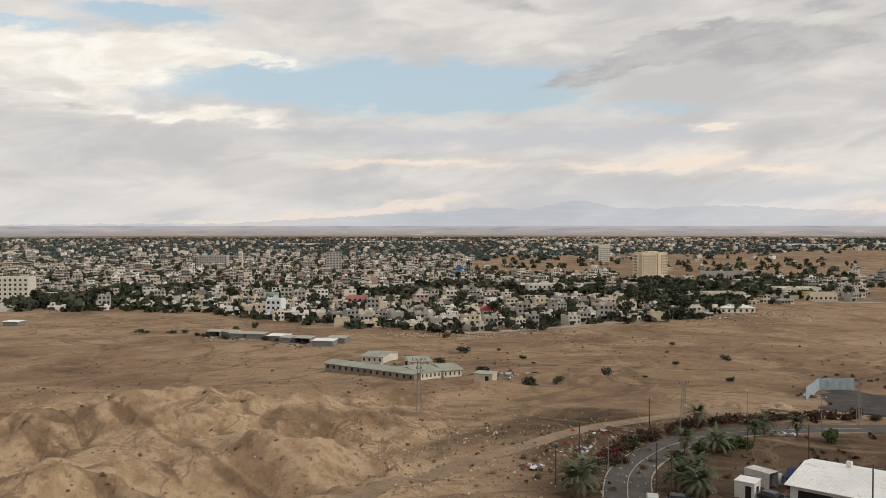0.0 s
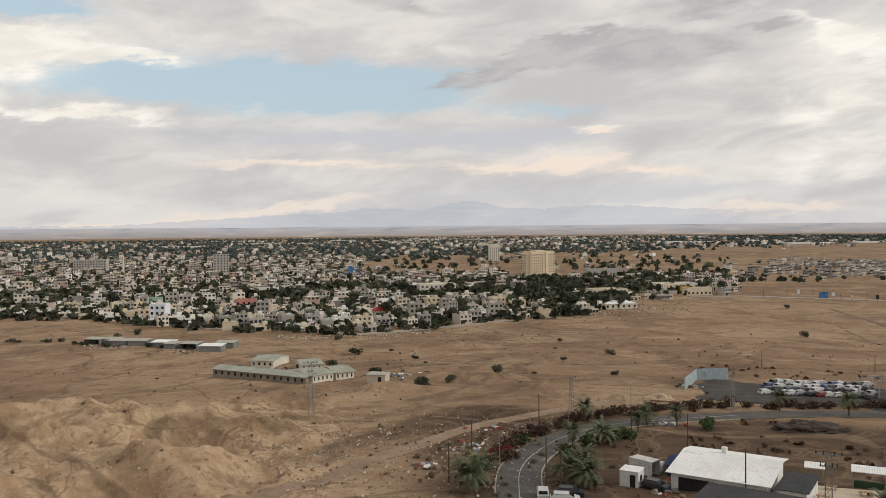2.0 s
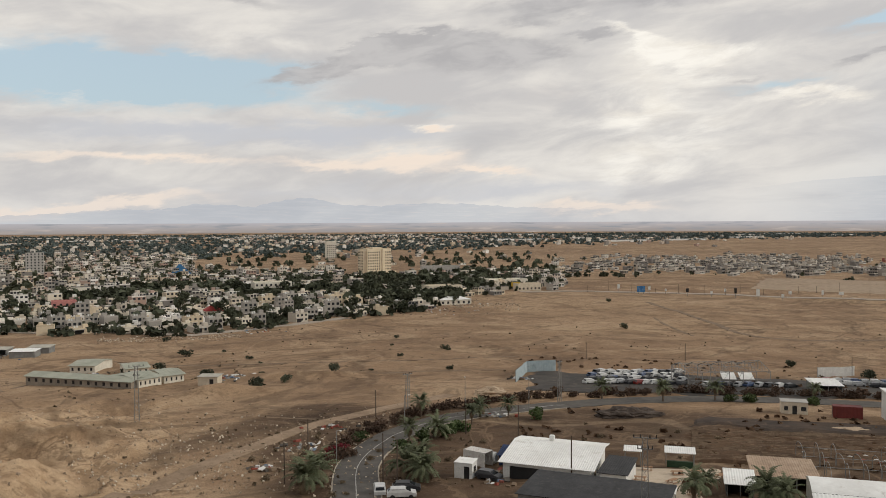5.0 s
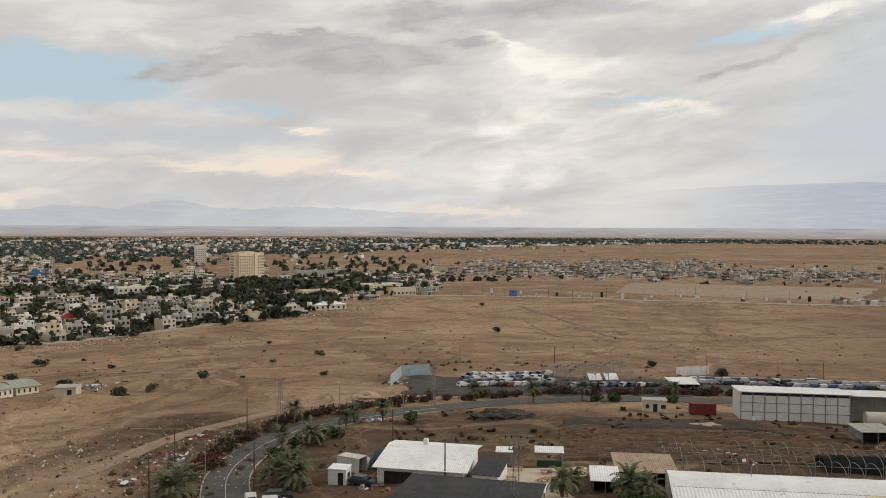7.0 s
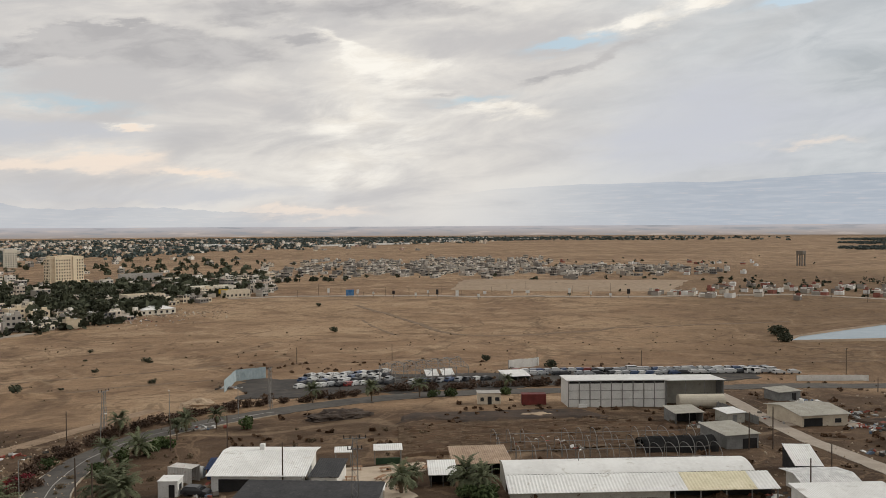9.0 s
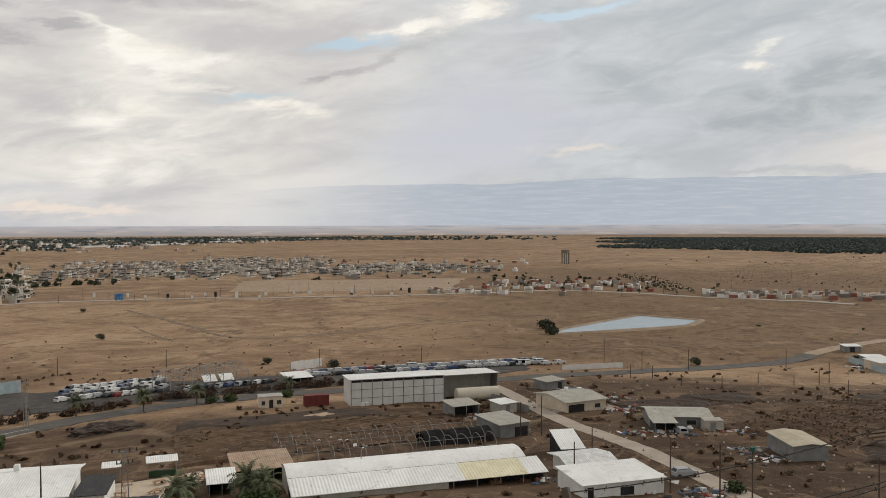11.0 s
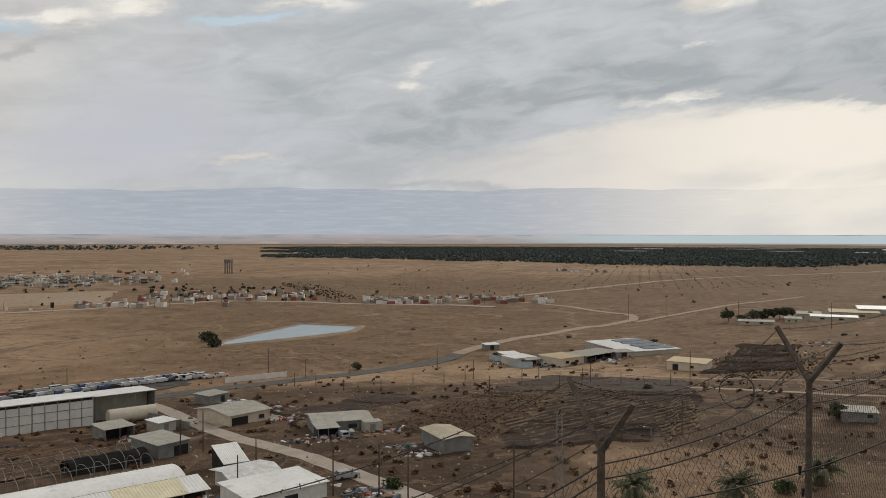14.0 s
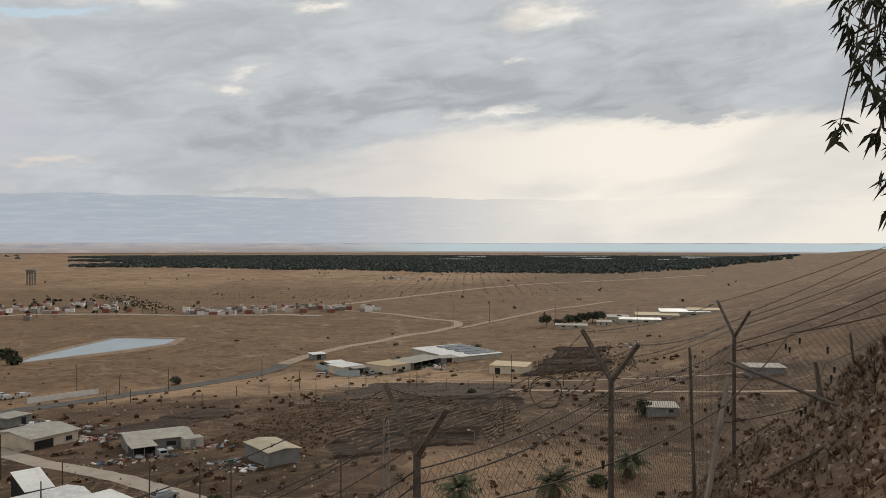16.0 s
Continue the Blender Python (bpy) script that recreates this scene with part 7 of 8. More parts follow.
# ---- landmarks of the town ----
def hotel():
    top = thing("hotel_tower", Matrix.Translation((*polar(14.05, 930), gz(*polar(14.05, 930)) - 0.5)) @ Matrix.Rotation(radians(18), 4, "Z"), "tall cream hotel block with rows of small windows", "tower block")
    floors, w, d = 8, 31.0, 17.0
    h = floors * 3.1 + 2
    bm = B()
    box(bm, -w / 2, w / 2, -d / 2, d / 2, -3, h)
    box(bm, -w / 2 - 4, -w / 2 + 2, -d / 2 + 3, d / 2 - 3, -3, h - 1.2)
    box(bm, w * 0.1, w * 0.1 + 4, -d / 2 - 1.2, -d / 2, -3, h + 0.6)
    part("wall", bm, TOWER_STONE, top)
    bm = B()
    for x0, x1, y0, y1 in ((-w / 2, w / 2, -d / 2, -d / 2 + 0.3), (-w / 2, w / 2, d / 2 - 0.3, d / 2), (-w / 2, -w / 2 + 0.3, -d / 2 + 0.3, d / 2 - 0.3), (w / 2 - 0.3, w / 2, -d / 2 + 0.3, d / 2 - 0.3)):
        box(bm, x0, x1, y0, y1, h, h + 1.0)
    part("parapet", bm, TOWER_STONE, top)
    bm = B()
    box(bm, -6, 6, -4, 4, h, h + 2.2)
    part("plant_room", bm, TOWER_STONE, top)
    bm = B()
    box(bm, -0.65, 0.65, -0.08, 0.08, 0, 1.5)
    win = part("window", bm, GLASS_DARK, top)
    win.matrix_basis = Matrix.Translation((-w / 2 + 1.6, -d / 2, 4.5))
    for f in range(floors - 1):
        for i in range(11):
            x = -w / 2 + 1.6 + i * (w - 3.2) / 10
            if (f or i) and not w * 0.1 - 0.6 < x < w * 0.1 + 4.6:
                again(win, Matrix.Translation((x, -d / 2, 4.5 + 3.1 * f)), top)
        for i in range(4):
            again(win, Matrix.Translation((-w / 2 - 4, -d / 2 + 4.5 + i * 2.6, 4.5 + 3.1 * f)) @ Matrix.Rotation(radians(90), 4, "Z"), top)
    bm = B()
    box(bm, -w / 2 - 3, w / 2 + 3, -d / 2 - 5, -d / 2 - 1.3, -3, 3.4)
    part("podium", bm, TOWER_STONE, top)
    return top


hotel()
x, y = polar(-13.6, 1010)
mn = thing("minaret", Matrix.Translation((x, y, gz(x, y))), "slender white minaret with two balconies", "minaret")
for name, z0, z1, r0, r1 in (("shaft", -1, 14, 1.3, 1.2), ("upper_shaft", 14.8, 22, 1.0, 0.9), ("spire", 22.8, 28, 0.9, 0.05)):
    bm = B()
    rod(bm, (0, 0, z0), (0, 0, z1), r0, r1, 12)
    part(name, bm, LIME, mn)
for z in (14, 22):
    bm = B()
    rod(bm, (0, 0, z), (0, 0, z + 0.8), 1.2, 1.9, 12)
    part("balcony", bm, LIME, mn)


def block(az, d, w, l, h, turn, mat, label, floors=0, category="building", roof=None):
    x, y = polar(az, d)
    top = thing("large_building", Matrix.Translation((x, y, gz(x, y))) @ Matrix.Rotation(radians(turn), 4, "Z"), label, category)
    bm = B()
    box(bm, -w / 2, w / 2, -l / 2, l / 2, -2, h)
    part("wall", bm, mat, top)
    bm = B()
    if roof:
        solid(bm, [(-w / 2 - 0.5, -l / 2 - 0.5, h), (w / 2 + 0.5, -l / 2 - 0.5, h), (w / 2 + 0.5, l / 2 + 0.5, h), (-w / 2 - 0.5, l / 2 + 0.5, h)], [(-1, -1, h + 3), (1, -1, h + 3), (1, 1, h + 3), (-1, 1, h + 3)])
        part("roof", bm, roof, top)
    else:
        for x0, x1, y0, y1 in ((-w / 2, w / 2, -l / 2, -l / 2 + 0.3), (-w / 2, w / 2, l / 2 - 0.3, l / 2), (-w / 2, -w / 2 + 0.3, -l / 2 + 0.3, l / 2 - 0.3), (w / 2 - 0.3, w / 2, -l / 2 + 0.3, l / 2 - 0.3)):
            box(bm, x0, x1, y0, y1, h, h + 0.8)
        part("parapet", bm, mat, top)
    n = max(3, int(w / 3.2))
    win = None
    for f in range(floors):
        for i in range(n):
            u = Matrix.Translation((-w / 2 + w * (i + 0.5) / n, -l / 2, 1.0 + 3.1 * f))
            if win is None:
                bm = B()
                box(bm, -0.7, 0.7, -0.08, 0.08, 0, 1.5)
                win = part("window", bm, GLASS_DARK, top)
                win.matrix_basis = u
            else:
                again(win, u, top)


block(19.3, 545, 22, 14, 3.4, 4, LIME, "low hall with a white hipped roof", 1, roof=WHITE_SHEET)
block(18.6, 590, 26, 12, 9.3, 8, BEIGE_PLASTER, "three-storey beige apartment building", 3)
block(7.0, 640, 28, 14, 9.3, 6, LIME, "broad cream school building of three storeys", 3)
block(-27.2, 640, 20, 14, 18.6, 6, LIME, "pale six-storey apartment building", 6)
block(-15.5, 1150, 40, 14, 16, 0, CONCRETE, "long grey five-storey building", 5)
block(-7.5, 1010, 18, 14, 24, 10, CONCRETE, "grey eight-storey tower under construction", 8)
block(11.0, 1330, 16, 12, 26, 0, LIME, "far white tower block of flats", 7)
block(-11.4, 500, 9, 9, 9.3, -8, surface("bright_white_wall", (0.62, 0.65, 0.69), (0.72, 0.74, 0.77), 0.4), "white three-storey house at the town's edge", 3)
block(-5.9, 560, 14, 10, 6.4, 8, surface("pink_wall", (0.42, 0.17, 0.16), (0.52, 0.24, 0.21), 0.4), "pink plastered two-storey house", 2)
block(-11.8, 590, 12, 10, 6.4, 8, surface("green_wall", (0.24, 0.36, 0.30), (0.32, 0.44, 0.37), 0.4), "pale green two-storey house", 2)
block(3.2, 500, 10, 9, 3.2, 8, LIME, "low house with a red hipped roof", 1, roof=surface("red_roof", (0.28, 0.035, 0.035), (0.38, 0.06, 0.05), 0.5))
block(18.5, 880, 40, 16, 9, -8, CONCRETE, "low long concrete hotel annexe", 2)
block(23.0, 700, 34, 16, 6, 0, LIME, "white single-storey roadside hall", 1)
block(24.5, 655, 20, 9, 5, 0, BEIGE_PLASTER, "beige single-storey roadside shop", 1)
# blue pavilion with pointed roof
x, y = polar(1.2, 905)
bt = thing("blue_pavilion", Matrix.Translation((x, y, gz(x, y))), "blue pointed tent roof of a fun park", "pavilion")
bm = B()
solid(bm, [(-13, -8, 0), (13, -8, 0), (13, 8, 0), (-13, 8, 0)], [(-3, -1, 12.5), (-1, -1, 13), (-1, 1, 13), (-3, 1, 12.5)])
part("roof", bm, surface("blue_fabric", (0.02, 0.09, 0.20), (0.04, 0.14, 0.27), 0.3), bt)
bm = B()
box(bm, -12, 12, -8.6, -8.05, -1, 3)
part("front_wall", bm, LIME, bt)
STEEL_DARK = surface("stained_concrete", (0.13, 0.115, 0.10), (0.20, 0.175, 0.15), 0.5, 0.9)
# tall water tower
x, y = polar(61.9, 1210)
wt = thing("water_tower", Matrix.Translation((x, y, gz(x, y))), "dark stained concrete water tower on legs", "water tower")
for sx in (-3.5, 3.5):
    for sy in (-3.5, 3.5):
        bm = B()
        box(bm, sx - 0.7, sx + 0.7, sy - 0.7, sy + 0.7, -1, 16)
        part("leg", bm, STEEL_DARK, wt)
for z in (5, 10):
    bm = B()
    box(bm, -3.5, 3.5, -3.9, -3.1, z, z + 0.7)
    part("beam", bm, STEEL_DARK, wt)
bm = B()
box(bm, -4.5, 4.5, -4.5, 4.5, 15.5, 20.5, bevel=0.3)
part("tank", bm, STEEL_DARK, wt)


# ---- hoardings along the main road ----
def billboard(x, y, w, h, lift, mat, label):
    top = thing("billboard", Matrix.Translation((x, y, gz(x, y))) @ Matrix.Rotation(-math.atan2(x, y), 4, "Z"), label, "billboard", "billboards along the main road")
    bm = B()
    box(bm, -w / 2, w / 2, -0.15, 0.15, lift, lift + h, bevel=0.03)
    part("board", bm, mat, top)
    for px in ((-w * 0.3, w * 0.3) if w > 4 else (0,)):
        bm = B()
        rod(bm, (px, 0.3, -0.5), (px, 0.3, lift + h * 0.8), 0.18)
        part("post", bm, STEEL, top)


BOARD_BLUE = surface("blue_print", (0.03, 0.12, 0.32), (0.10, 0.26, 0.48), 0.3, c3=(0.45, 0.55, 0.62))
BOARD_YELLOW = surface("yellow_print", (0.55, 0.36, 0.05), (0.65, 0.45, 0.08), 0.5, c3=(0.25, 0.16, 0.05))
rng = random.Random(5)
for x, y, w, h, lift, mat, lab in ((332.6, 560.8, 2.6, 4.5, 3, WHITE_WALL, "white"), (341.8, 544, 8, 6, 1.5, BOARD_BLUE, "blue printed"), (347, 541, 2.5, 4, 3, WHITE_WALL, "white"), (358.2, 536.2, 2, 2.4, 2, WHITE_WALL, "white"), (362, 514.5, 2.6, 3.5, 3, DARK, "dark"), (373.3, 501.6, 2, 3, 2, WHITE_WALL, "white"),
                                   (386.2, 491.7, 2.4, 5, 3, DARK, "dark"), (389.1, 471.7, 3, 6, 3, WHITE_WALL, "white"), (428.3, 485.2, 3, 3, 1.5, WHITE_WALL, "white"), (443.5, 470.3, 2, 4, 1.5, WHITE_WALL, "white"), (452, 462, 4, 3, 1.5, WHITE_WALL, "white"), (465.8, 431, 2.4, 5, 3, WHITE_WALL, "white"),
                                   (488.2, 393, 3, 5, 3, DARK, "dark"), (475, 418, 2, 3, 2, WHITE_WALL, "white"), (482, 405, 3, 2.5, 1.5, WHITE_WALL, "white"), (*polar(23.7, 655), 9, 4.5, 3, BOARD_YELLOW, "yellow printed"), (*polar(41, 615), 2.5, 3, 2, WHITE_WALL, "white"), (*polar(37.5, 645), 2, 3, 2, WHITE_WALL, "white")):
    billboard(x, y, w * 0.75, h * 0.75, lift, mat, lab + " billboard on a steel post by the road")


# ---- greenery of the town and the plain ----
rng = random.Random(91)
town_tree = [tree("town_tree", h, w, LEAF_DARK, "dark green garden tree among houses", "tree", "trees of the town", s, 260, 0.8) for s, h, w in ((61, 7, 8), (62, 5, 7), (63, 9, 9))]
near_trees = sorted(tree_sites, key=lambda s: s[1])[:120] + [(a + rng.uniform(-w, w) * 0.8, dd + rng.uniform(-v, v) * 0.8) for a, dd, w, v in GROVES for _ in range(10)]
put(town_tree, [polar(a + rng.uniform(-0.3, 0.3), dd) for a, dd in near_trees], 61, 0.8, 1.3)


class Leaves:
    """Collects crude crowns of a few large leaves each, for woods too far off to count."""

    def __init__(self, seed):
        self.v, self.f, self.r = [], [], random.Random(seed)

    def add(self, x, y, h, w, n=12):
        if in_pond(x, y):
            return
        z, r = gz(x, y), self.r
        for _ in range(n):
            t = r.random()
            a, q = r.uniform(0, 6.28), w / 2 * math.sqrt(r.random()) * (1.1 - 0.5 * t)
            c = Vector((x + q * math.cos(a), y + q * math.sin(a), z + h * (0.12 + 0.8 * t)))
            s = w * r.uniform(0.16, 0.30)
            u = Vector((r.gauss(0, 1), r.gauss(0, 1), r.gauss(0, 0.6))).normalized() * s
            b = u.cross(Vector((r.gauss(0, 1), r.gauss(0, 1), r.gauss(0, 1)))).normalized() * s
            k = len(self.v)
            self.v += [tuple(c - u - b), tuple(c + u - b), tuple(c + u + b), tuple(c - u + b)]
            self.f.append((k, k + 1, k + 2, k + 3))

    def make(self, name, mat, label, category):
        return tagged(from_arrays(name, self.v, self.f, mat), label, category, kind="stuff")


woods = Leaves(1)
for az, dd in sorted(tree_sites, key=lambda s: s[1])[120:] + [(a + rng.uniform(-w, w), dd + rng.uniform(-v, v)) for a, dd, w, v in GROVES for _ in range(60)]:
    woods.add(*polar(az + rng.uniform(-0.2, 0.2), dd), rng.uniform(4, 8.5), rng.uniform(5, 10), 16)
for az, dd in sites[60:]:
    if rng.random() < 0.9:
        x, y = polar(az, dd)
        woods.add(x + rng.uniform(-9, 9), y + rng.uniform(-9, 9), rng.uniform(3, 7), rng.uniform(4, 7), 14)
        if rng.random() < 0.5:
            woods.add(x + rng.uniform(-9, 9), y + rng.uniform(-9, 9), rng.uniform(3, 6), rng.uniform(4, 8), 14)
woods.make("garden_trees", LEAF_DARK, "dark garden trees between the houses", "trees")
woods = Leaves(2)
for _ in range(13000):
    az, dd = rng.uniform(-36, 50), 1350 + 2500 * rng.random() ** 1.1
    near = float(np.interp(az, [-36, 2, 4, 14, 22, 30, 40, 50], [1350, 1350, 1500, 1560, 1900, 2300, 2900, 3700])) + 120 * math.sin(az * 1.7) + rng.gauss(0, 70)
    if dd < near:
        continue
    woods.add(*polar(az, dd), rng.uniform(2.6, 4.6), rng.uniform(7, 13), 7)
for _ in range(1100):
    woods.add(*polar(rng.triangular(18, 62, 34), rng.uniform(3100, 3900)), rng.uniform(3, 5), rng.uniform(10, 18), 6)
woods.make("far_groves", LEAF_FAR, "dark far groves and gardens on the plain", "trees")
woods = Leaves(3)
for row in range(100):
    dd = 1440 + row * 20
    for _ in range(int(dd * radians(48) / 6.2)):
        az = rng.uniform(64, 112)
        near = float(np.interp(az, [64, 80, 88, 100, 106, 112], [1790, 1730, 1560, 1470, 1640, 2100])) + 14 * math.sin(az * 3.1)
        far_side = float(np.interp(dd, [1440, 1560, 1850, 2100, 2500, 3420], [103, 106, 109, 111, 110, 106]))
        if dd > near and az > 66 + max(0, 72 - dd / 28) + 2 * math.sin(dd / 90) and az < far_side + 1.2 * math.sin(dd / 60):
            woods.add(*polar(az, dd + rng.uniform(-3, 3)), rng.uniform(5.0, 5.8), rng.uniform(6.5, 8), 6)
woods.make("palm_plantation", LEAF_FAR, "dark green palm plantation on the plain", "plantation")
woods = Leaves(4)
for i in range(44):
    for k in range(54):
        x, y = 760 + i * 15 + 3 * k, 330 - k * 13 + rng.uniform(-2, 2)
        if rng.random() < 0.85 and 68 < math.degrees(math.atan2(x, y)) < 102:
            woods.add(x + rng.uniform(-2, 2), y, 1.0, 1.3, 3)
for _ in range(70):
    az = rng.uniform(46, 108)
    woods.add(*polar(az, rng.uniform(560, 1600)), rng.uniform(0.8, 2.6), rng.uniform(1.5, 3.4), 9)
for _ in range(90):
    woods.add(*polar(rng.uniform(56, 68), rng.uniform(690, 900)), rng.uniform(1.2, 3), rng.uniform(2, 4.5), 10)
for k in range(26):
    for s in (-1, 1):
        woods.add(*polar(66.0 + k * 0.15 + s * 0.55, 900 - k * 9.3), 5, 2.6, 6)
for _ in range(70):
    woods.add(*polar(rng.uniform(24, 58), rng.uniform(850, 1350)), rng.uniform(2, 4.5), rng.uniform(3, 5.5), 8)
for _ in range(330):
    az = rng.uniform(-36, 32)
    e = float(np.interp(az, EDGE_AZ, EDGE_D)) if az < 24 else 840
    woods.add(*polar(az, e + rng.uniform(-14, 30)), rng.uniform(2, 5), rng.uniform(3, 7), 10)
woods.make("scattered_trees", LEAF_DARK, "scattered small trees and young palms on the plain", "trees")

LEAF_SLOPE = leaf_material("dead_red_brown_grass", (0.070, 0.040, 0.024), (0.140, 0.085, 0.049))


# ---- litter, stones and tufts on the ground ----
rng = random.Random(404)
tufts = Leaves(7)
for _ in range(2000):
    zone = rng.random()
    if zone < 0.30:
        az, d = rng.uniform(-34, 6), rng.uniform(118, 330)
    elif zone < 0.55:
        az, d = rng.uniform(0, 60), rng.uniform(250, 430)
    elif zone < 0.72:
        az, d = rng.uniform(2, 22), rng.uniform(116, 200)
    else:
        az, d = rng.uniform(56, 112), rng.uniform(115, 420)
    s = (0.12 + 0.42 * rng.random() ** 3) * (1 + d / 700)
    tufts.add(*polar(az, d), s * 0.7, s * 1.5, 5)
crop = Leaves(8)
for a, b, c, d, rows_, n in (((173, 55), (161, 31), (224, 24), (231, 43), 30, 22), ((260, -26), (269, -56), (322, -64), (316, -24), 20, 24)):
    a, b, c, d = [Vector(q) for q in (a, b, c, d)]
    for j in range(rows_):
        for i in range(n):
            u, v = (i + rng.uniform(-0.3, 0.3)) / n, (j + 0.5) / rows_
            q = (a * (1 - u) + b * u) * (1 - v) + (d * (1 - u) + c * u) * v
            if rng.random() < 0.8:
                crop.add(q.x, q.y, 0.75, 0.9, 4)
crop.make("crop_rows", LEAF_DRY, "rows of dry crop plants on ploughed earth", "crops")


def clear_of(paths, x, y, gap):
    """True where a spot keeps its distance from the middle lines of the roads."""
    p = Vector((x, y))
    for path in paths:
        for a, b in zip(path, path[1:]):
            a, b = Vector(a[:2]), Vector(b[:2])
            t = max(0.0, min(1.0, (p - a).dot(b - a) / max((b - a).length_squared, 1e-6)))
            if (p - a.lerp(b, t)).length < gap:
                return False
    return True


weeds = Leaves(12)
for _ in range(1800):
    az, d = rng.uniform(24, 110), 112 + 190 * rng.random() ** 0.8
    x, y = polar(az, d)
    k = value_noise(np.array(x), np.array(y), 16.0, 71)
    if k > rng.uniform(-0.25, 0.35) and clear_of((LANE, ROAD), x, y, 5.0):
        weeds.add(x, y, rng.uniform(0.2, 0.75), rng.uniform(0.6, 1.8), 9)
weeds.make("yard_scrub", LEAF_SLOPE, "low brown scrub on the ground between the yards", "scrub")
tufts.make("dry_tufts", LEAF_DRY, "small dry thorn tufts on bare earth", "tufts")


class Rocks(Boxes):
    """Collects crude stones."""

    def stone(self, x, y, s, r):
        m = Matrix.Translation((x, y, gz(x, y) + s * 0.15)) @ Euler((r.uniform(0, 6), r.uniform(0, 6), r.uniform(0, 6))).to_matrix().to_4x4()
        k = len(self.v)
        q = [Vector(c) * s * r.uniform(0.7, 1.2) for c in ((1, 0, 0), (-1, 0, 0), (0, 0.8, 0), (0, -0.8, 0), (0, 0, 0.6), (0, 0, -0.6))]
        self.v += [tuple(m @ c) for c in q]
        self.f += [tuple(k + i for i in t) for t in ((0, 2, 4), (2, 1, 4), (1, 3, 4), (3, 0, 4), (2, 0, 5), (1, 2, 5), (3, 1, 5), (0, 3, 5))]


STONE_MIX = island_material("field_stones", [(0.42, 0.34, 0.25), (0.28, 0.21, 0.15), (0.55, 0.47, 0.37), (0.20, 0.145, 0.10), (0.36, 0.28, 0.20)])
stones = Rocks()
for _ in range(3200):
    zone = rng.random()
    if zone < 0.4:
        az, d = rng.uniform(-6, 16), rng.gauss(155, 22)
    elif zone < 0.6:
        az, d = rng.uniform(-34, 0), rng.uniform(118, 240)
    else:
        az, d = rng.uniform(58, 110), rng.uniform(112, 260)
    if d > 112:
        stones.stone(*polar(az, d), rng.uniform(0.12, 0.45), rng)
for _ in range(500):
    stones.stone(*polar(rng.uniform(-4, 5), rng.gauss(392, 6)), rng.uniform(0.25, 0.7), rng)
for _ in range(260):
    stones.stone(*polar(rng.uniform(14, 24), rng.gauss(525, 22)), rng.uniform(0.3, 1.0), rng)
stones.make("field_stones", STONE_MIX, "scattered stones and rubble on waste ground", "stones")
JUNK_MIX = island_material("junk", [(0.58, 0.57, 0.55), (0.045, 0.042, 0.04), (0.22, 0.16, 0.11), (0.12, 0.16, 0.22), (0.66, 0.65, 0.62), (0.26, 0.07, 0.05), (0.09, 0.08, 0.07), (0.30, 0.30, 0.29)])
junk = Boxes()
for cx, cy, n, spread in ((162, 62, 90, 5.0), (157, 68, 30, 3.5), (171, 52, 40, 4), (153.5, 45, 40, 2.6), (149, 40, 26, 2.4), (181, 82, 50, 4), (186, 92, 40, 5), (300, 35, 110, 8), (312, 15, 90, 9), (322, 22, 70, 9), (306, 50, 40, 6), (118, 41, 60, 4), (122, 52, 30, 3), (112, 65, 20, 3), (16.2, 140, 34, 1.6), (24, 155, 24, 4), (34, 172, 20, 5),
                          (178, 98, 40, 5), (155, 104, 26, 3), (52, 124, 20, 2.2), (48, 117, 14, 2.4), (102, 229, 36, 2.5), (108, 118, 40, 6), (118, 112, 40, 6), (72, 172.5, 16, 2), (330, -45, 60, 10), (348, -60, 50, 12), (20, 262, 30, 6), (-24, 296, 20, 10), (-97, 380, 60, 12), (-60, 352, 50, 10), (40, 415, 40, 12), (150, 480, 60, 22), (175, 500, 60, 26), (205, 108, 30, 5), (196, 92, 40, 6)):
    for _ in range(n):
        x, y = cx + rng.gauss(0, spread * 0.6), cy + rng.gauss(0, spread * 0.6)
        a, b, c = rng.uniform(0.1, 0.75), rng.uniform(0.1, 0.6), rng.uniform(0.08, 0.55)
        m = Matrix.Translation((x, y, gz(x, y) - 0.03)) @ Euler((rng.gauss(0, 0.25), rng.gauss(0, 0.25), rng.uniform(0, 6))).to_matrix().to_4x4()
        junk.add(m, -a, a, -b, b, 0, c)
junk.make("yard_junk", JUNK_MIX, "scattered junk, boards and rubbish in the yards", "junk")


# ---- the hillside by the camera ----
def eye_point(az, el, d):
    """A place from the spot where the camera ends: azimuth, elevation and distance over the ground."""
    return Vector((0.35 + d * math.sin(radians(az)), d * math.cos(radians(az)), EYE + d * math.tan(radians(el))))


litter = Rocks()
for _ in range(8000):
    az, d = rng.uniform(98, 126), rng.uniform(3.0, 14.0)
    litter.stone(*polar(az, d), 0.010 + 0.050 * rng.random() ** 3 + (0.03 if rng.random() < 0.02 else 0), rng)
# reddish stones, mixed darker to carry the shade of the backlit slope
litter.make("slope_stones", island_material("slope_stone_mix", [(0.13, 0.080, 0.053), (0.085, 0.050, 0.032), (0.27, 0.205, 0.155), (0.075, 0.041, 0.025), (0.15, 0.082, 0.048), (0.36, 0.29, 0.23), (0.11, 0.066, 0.042)]), "stones and gravel on the near slope", "stones")
blades = Leaves(9)
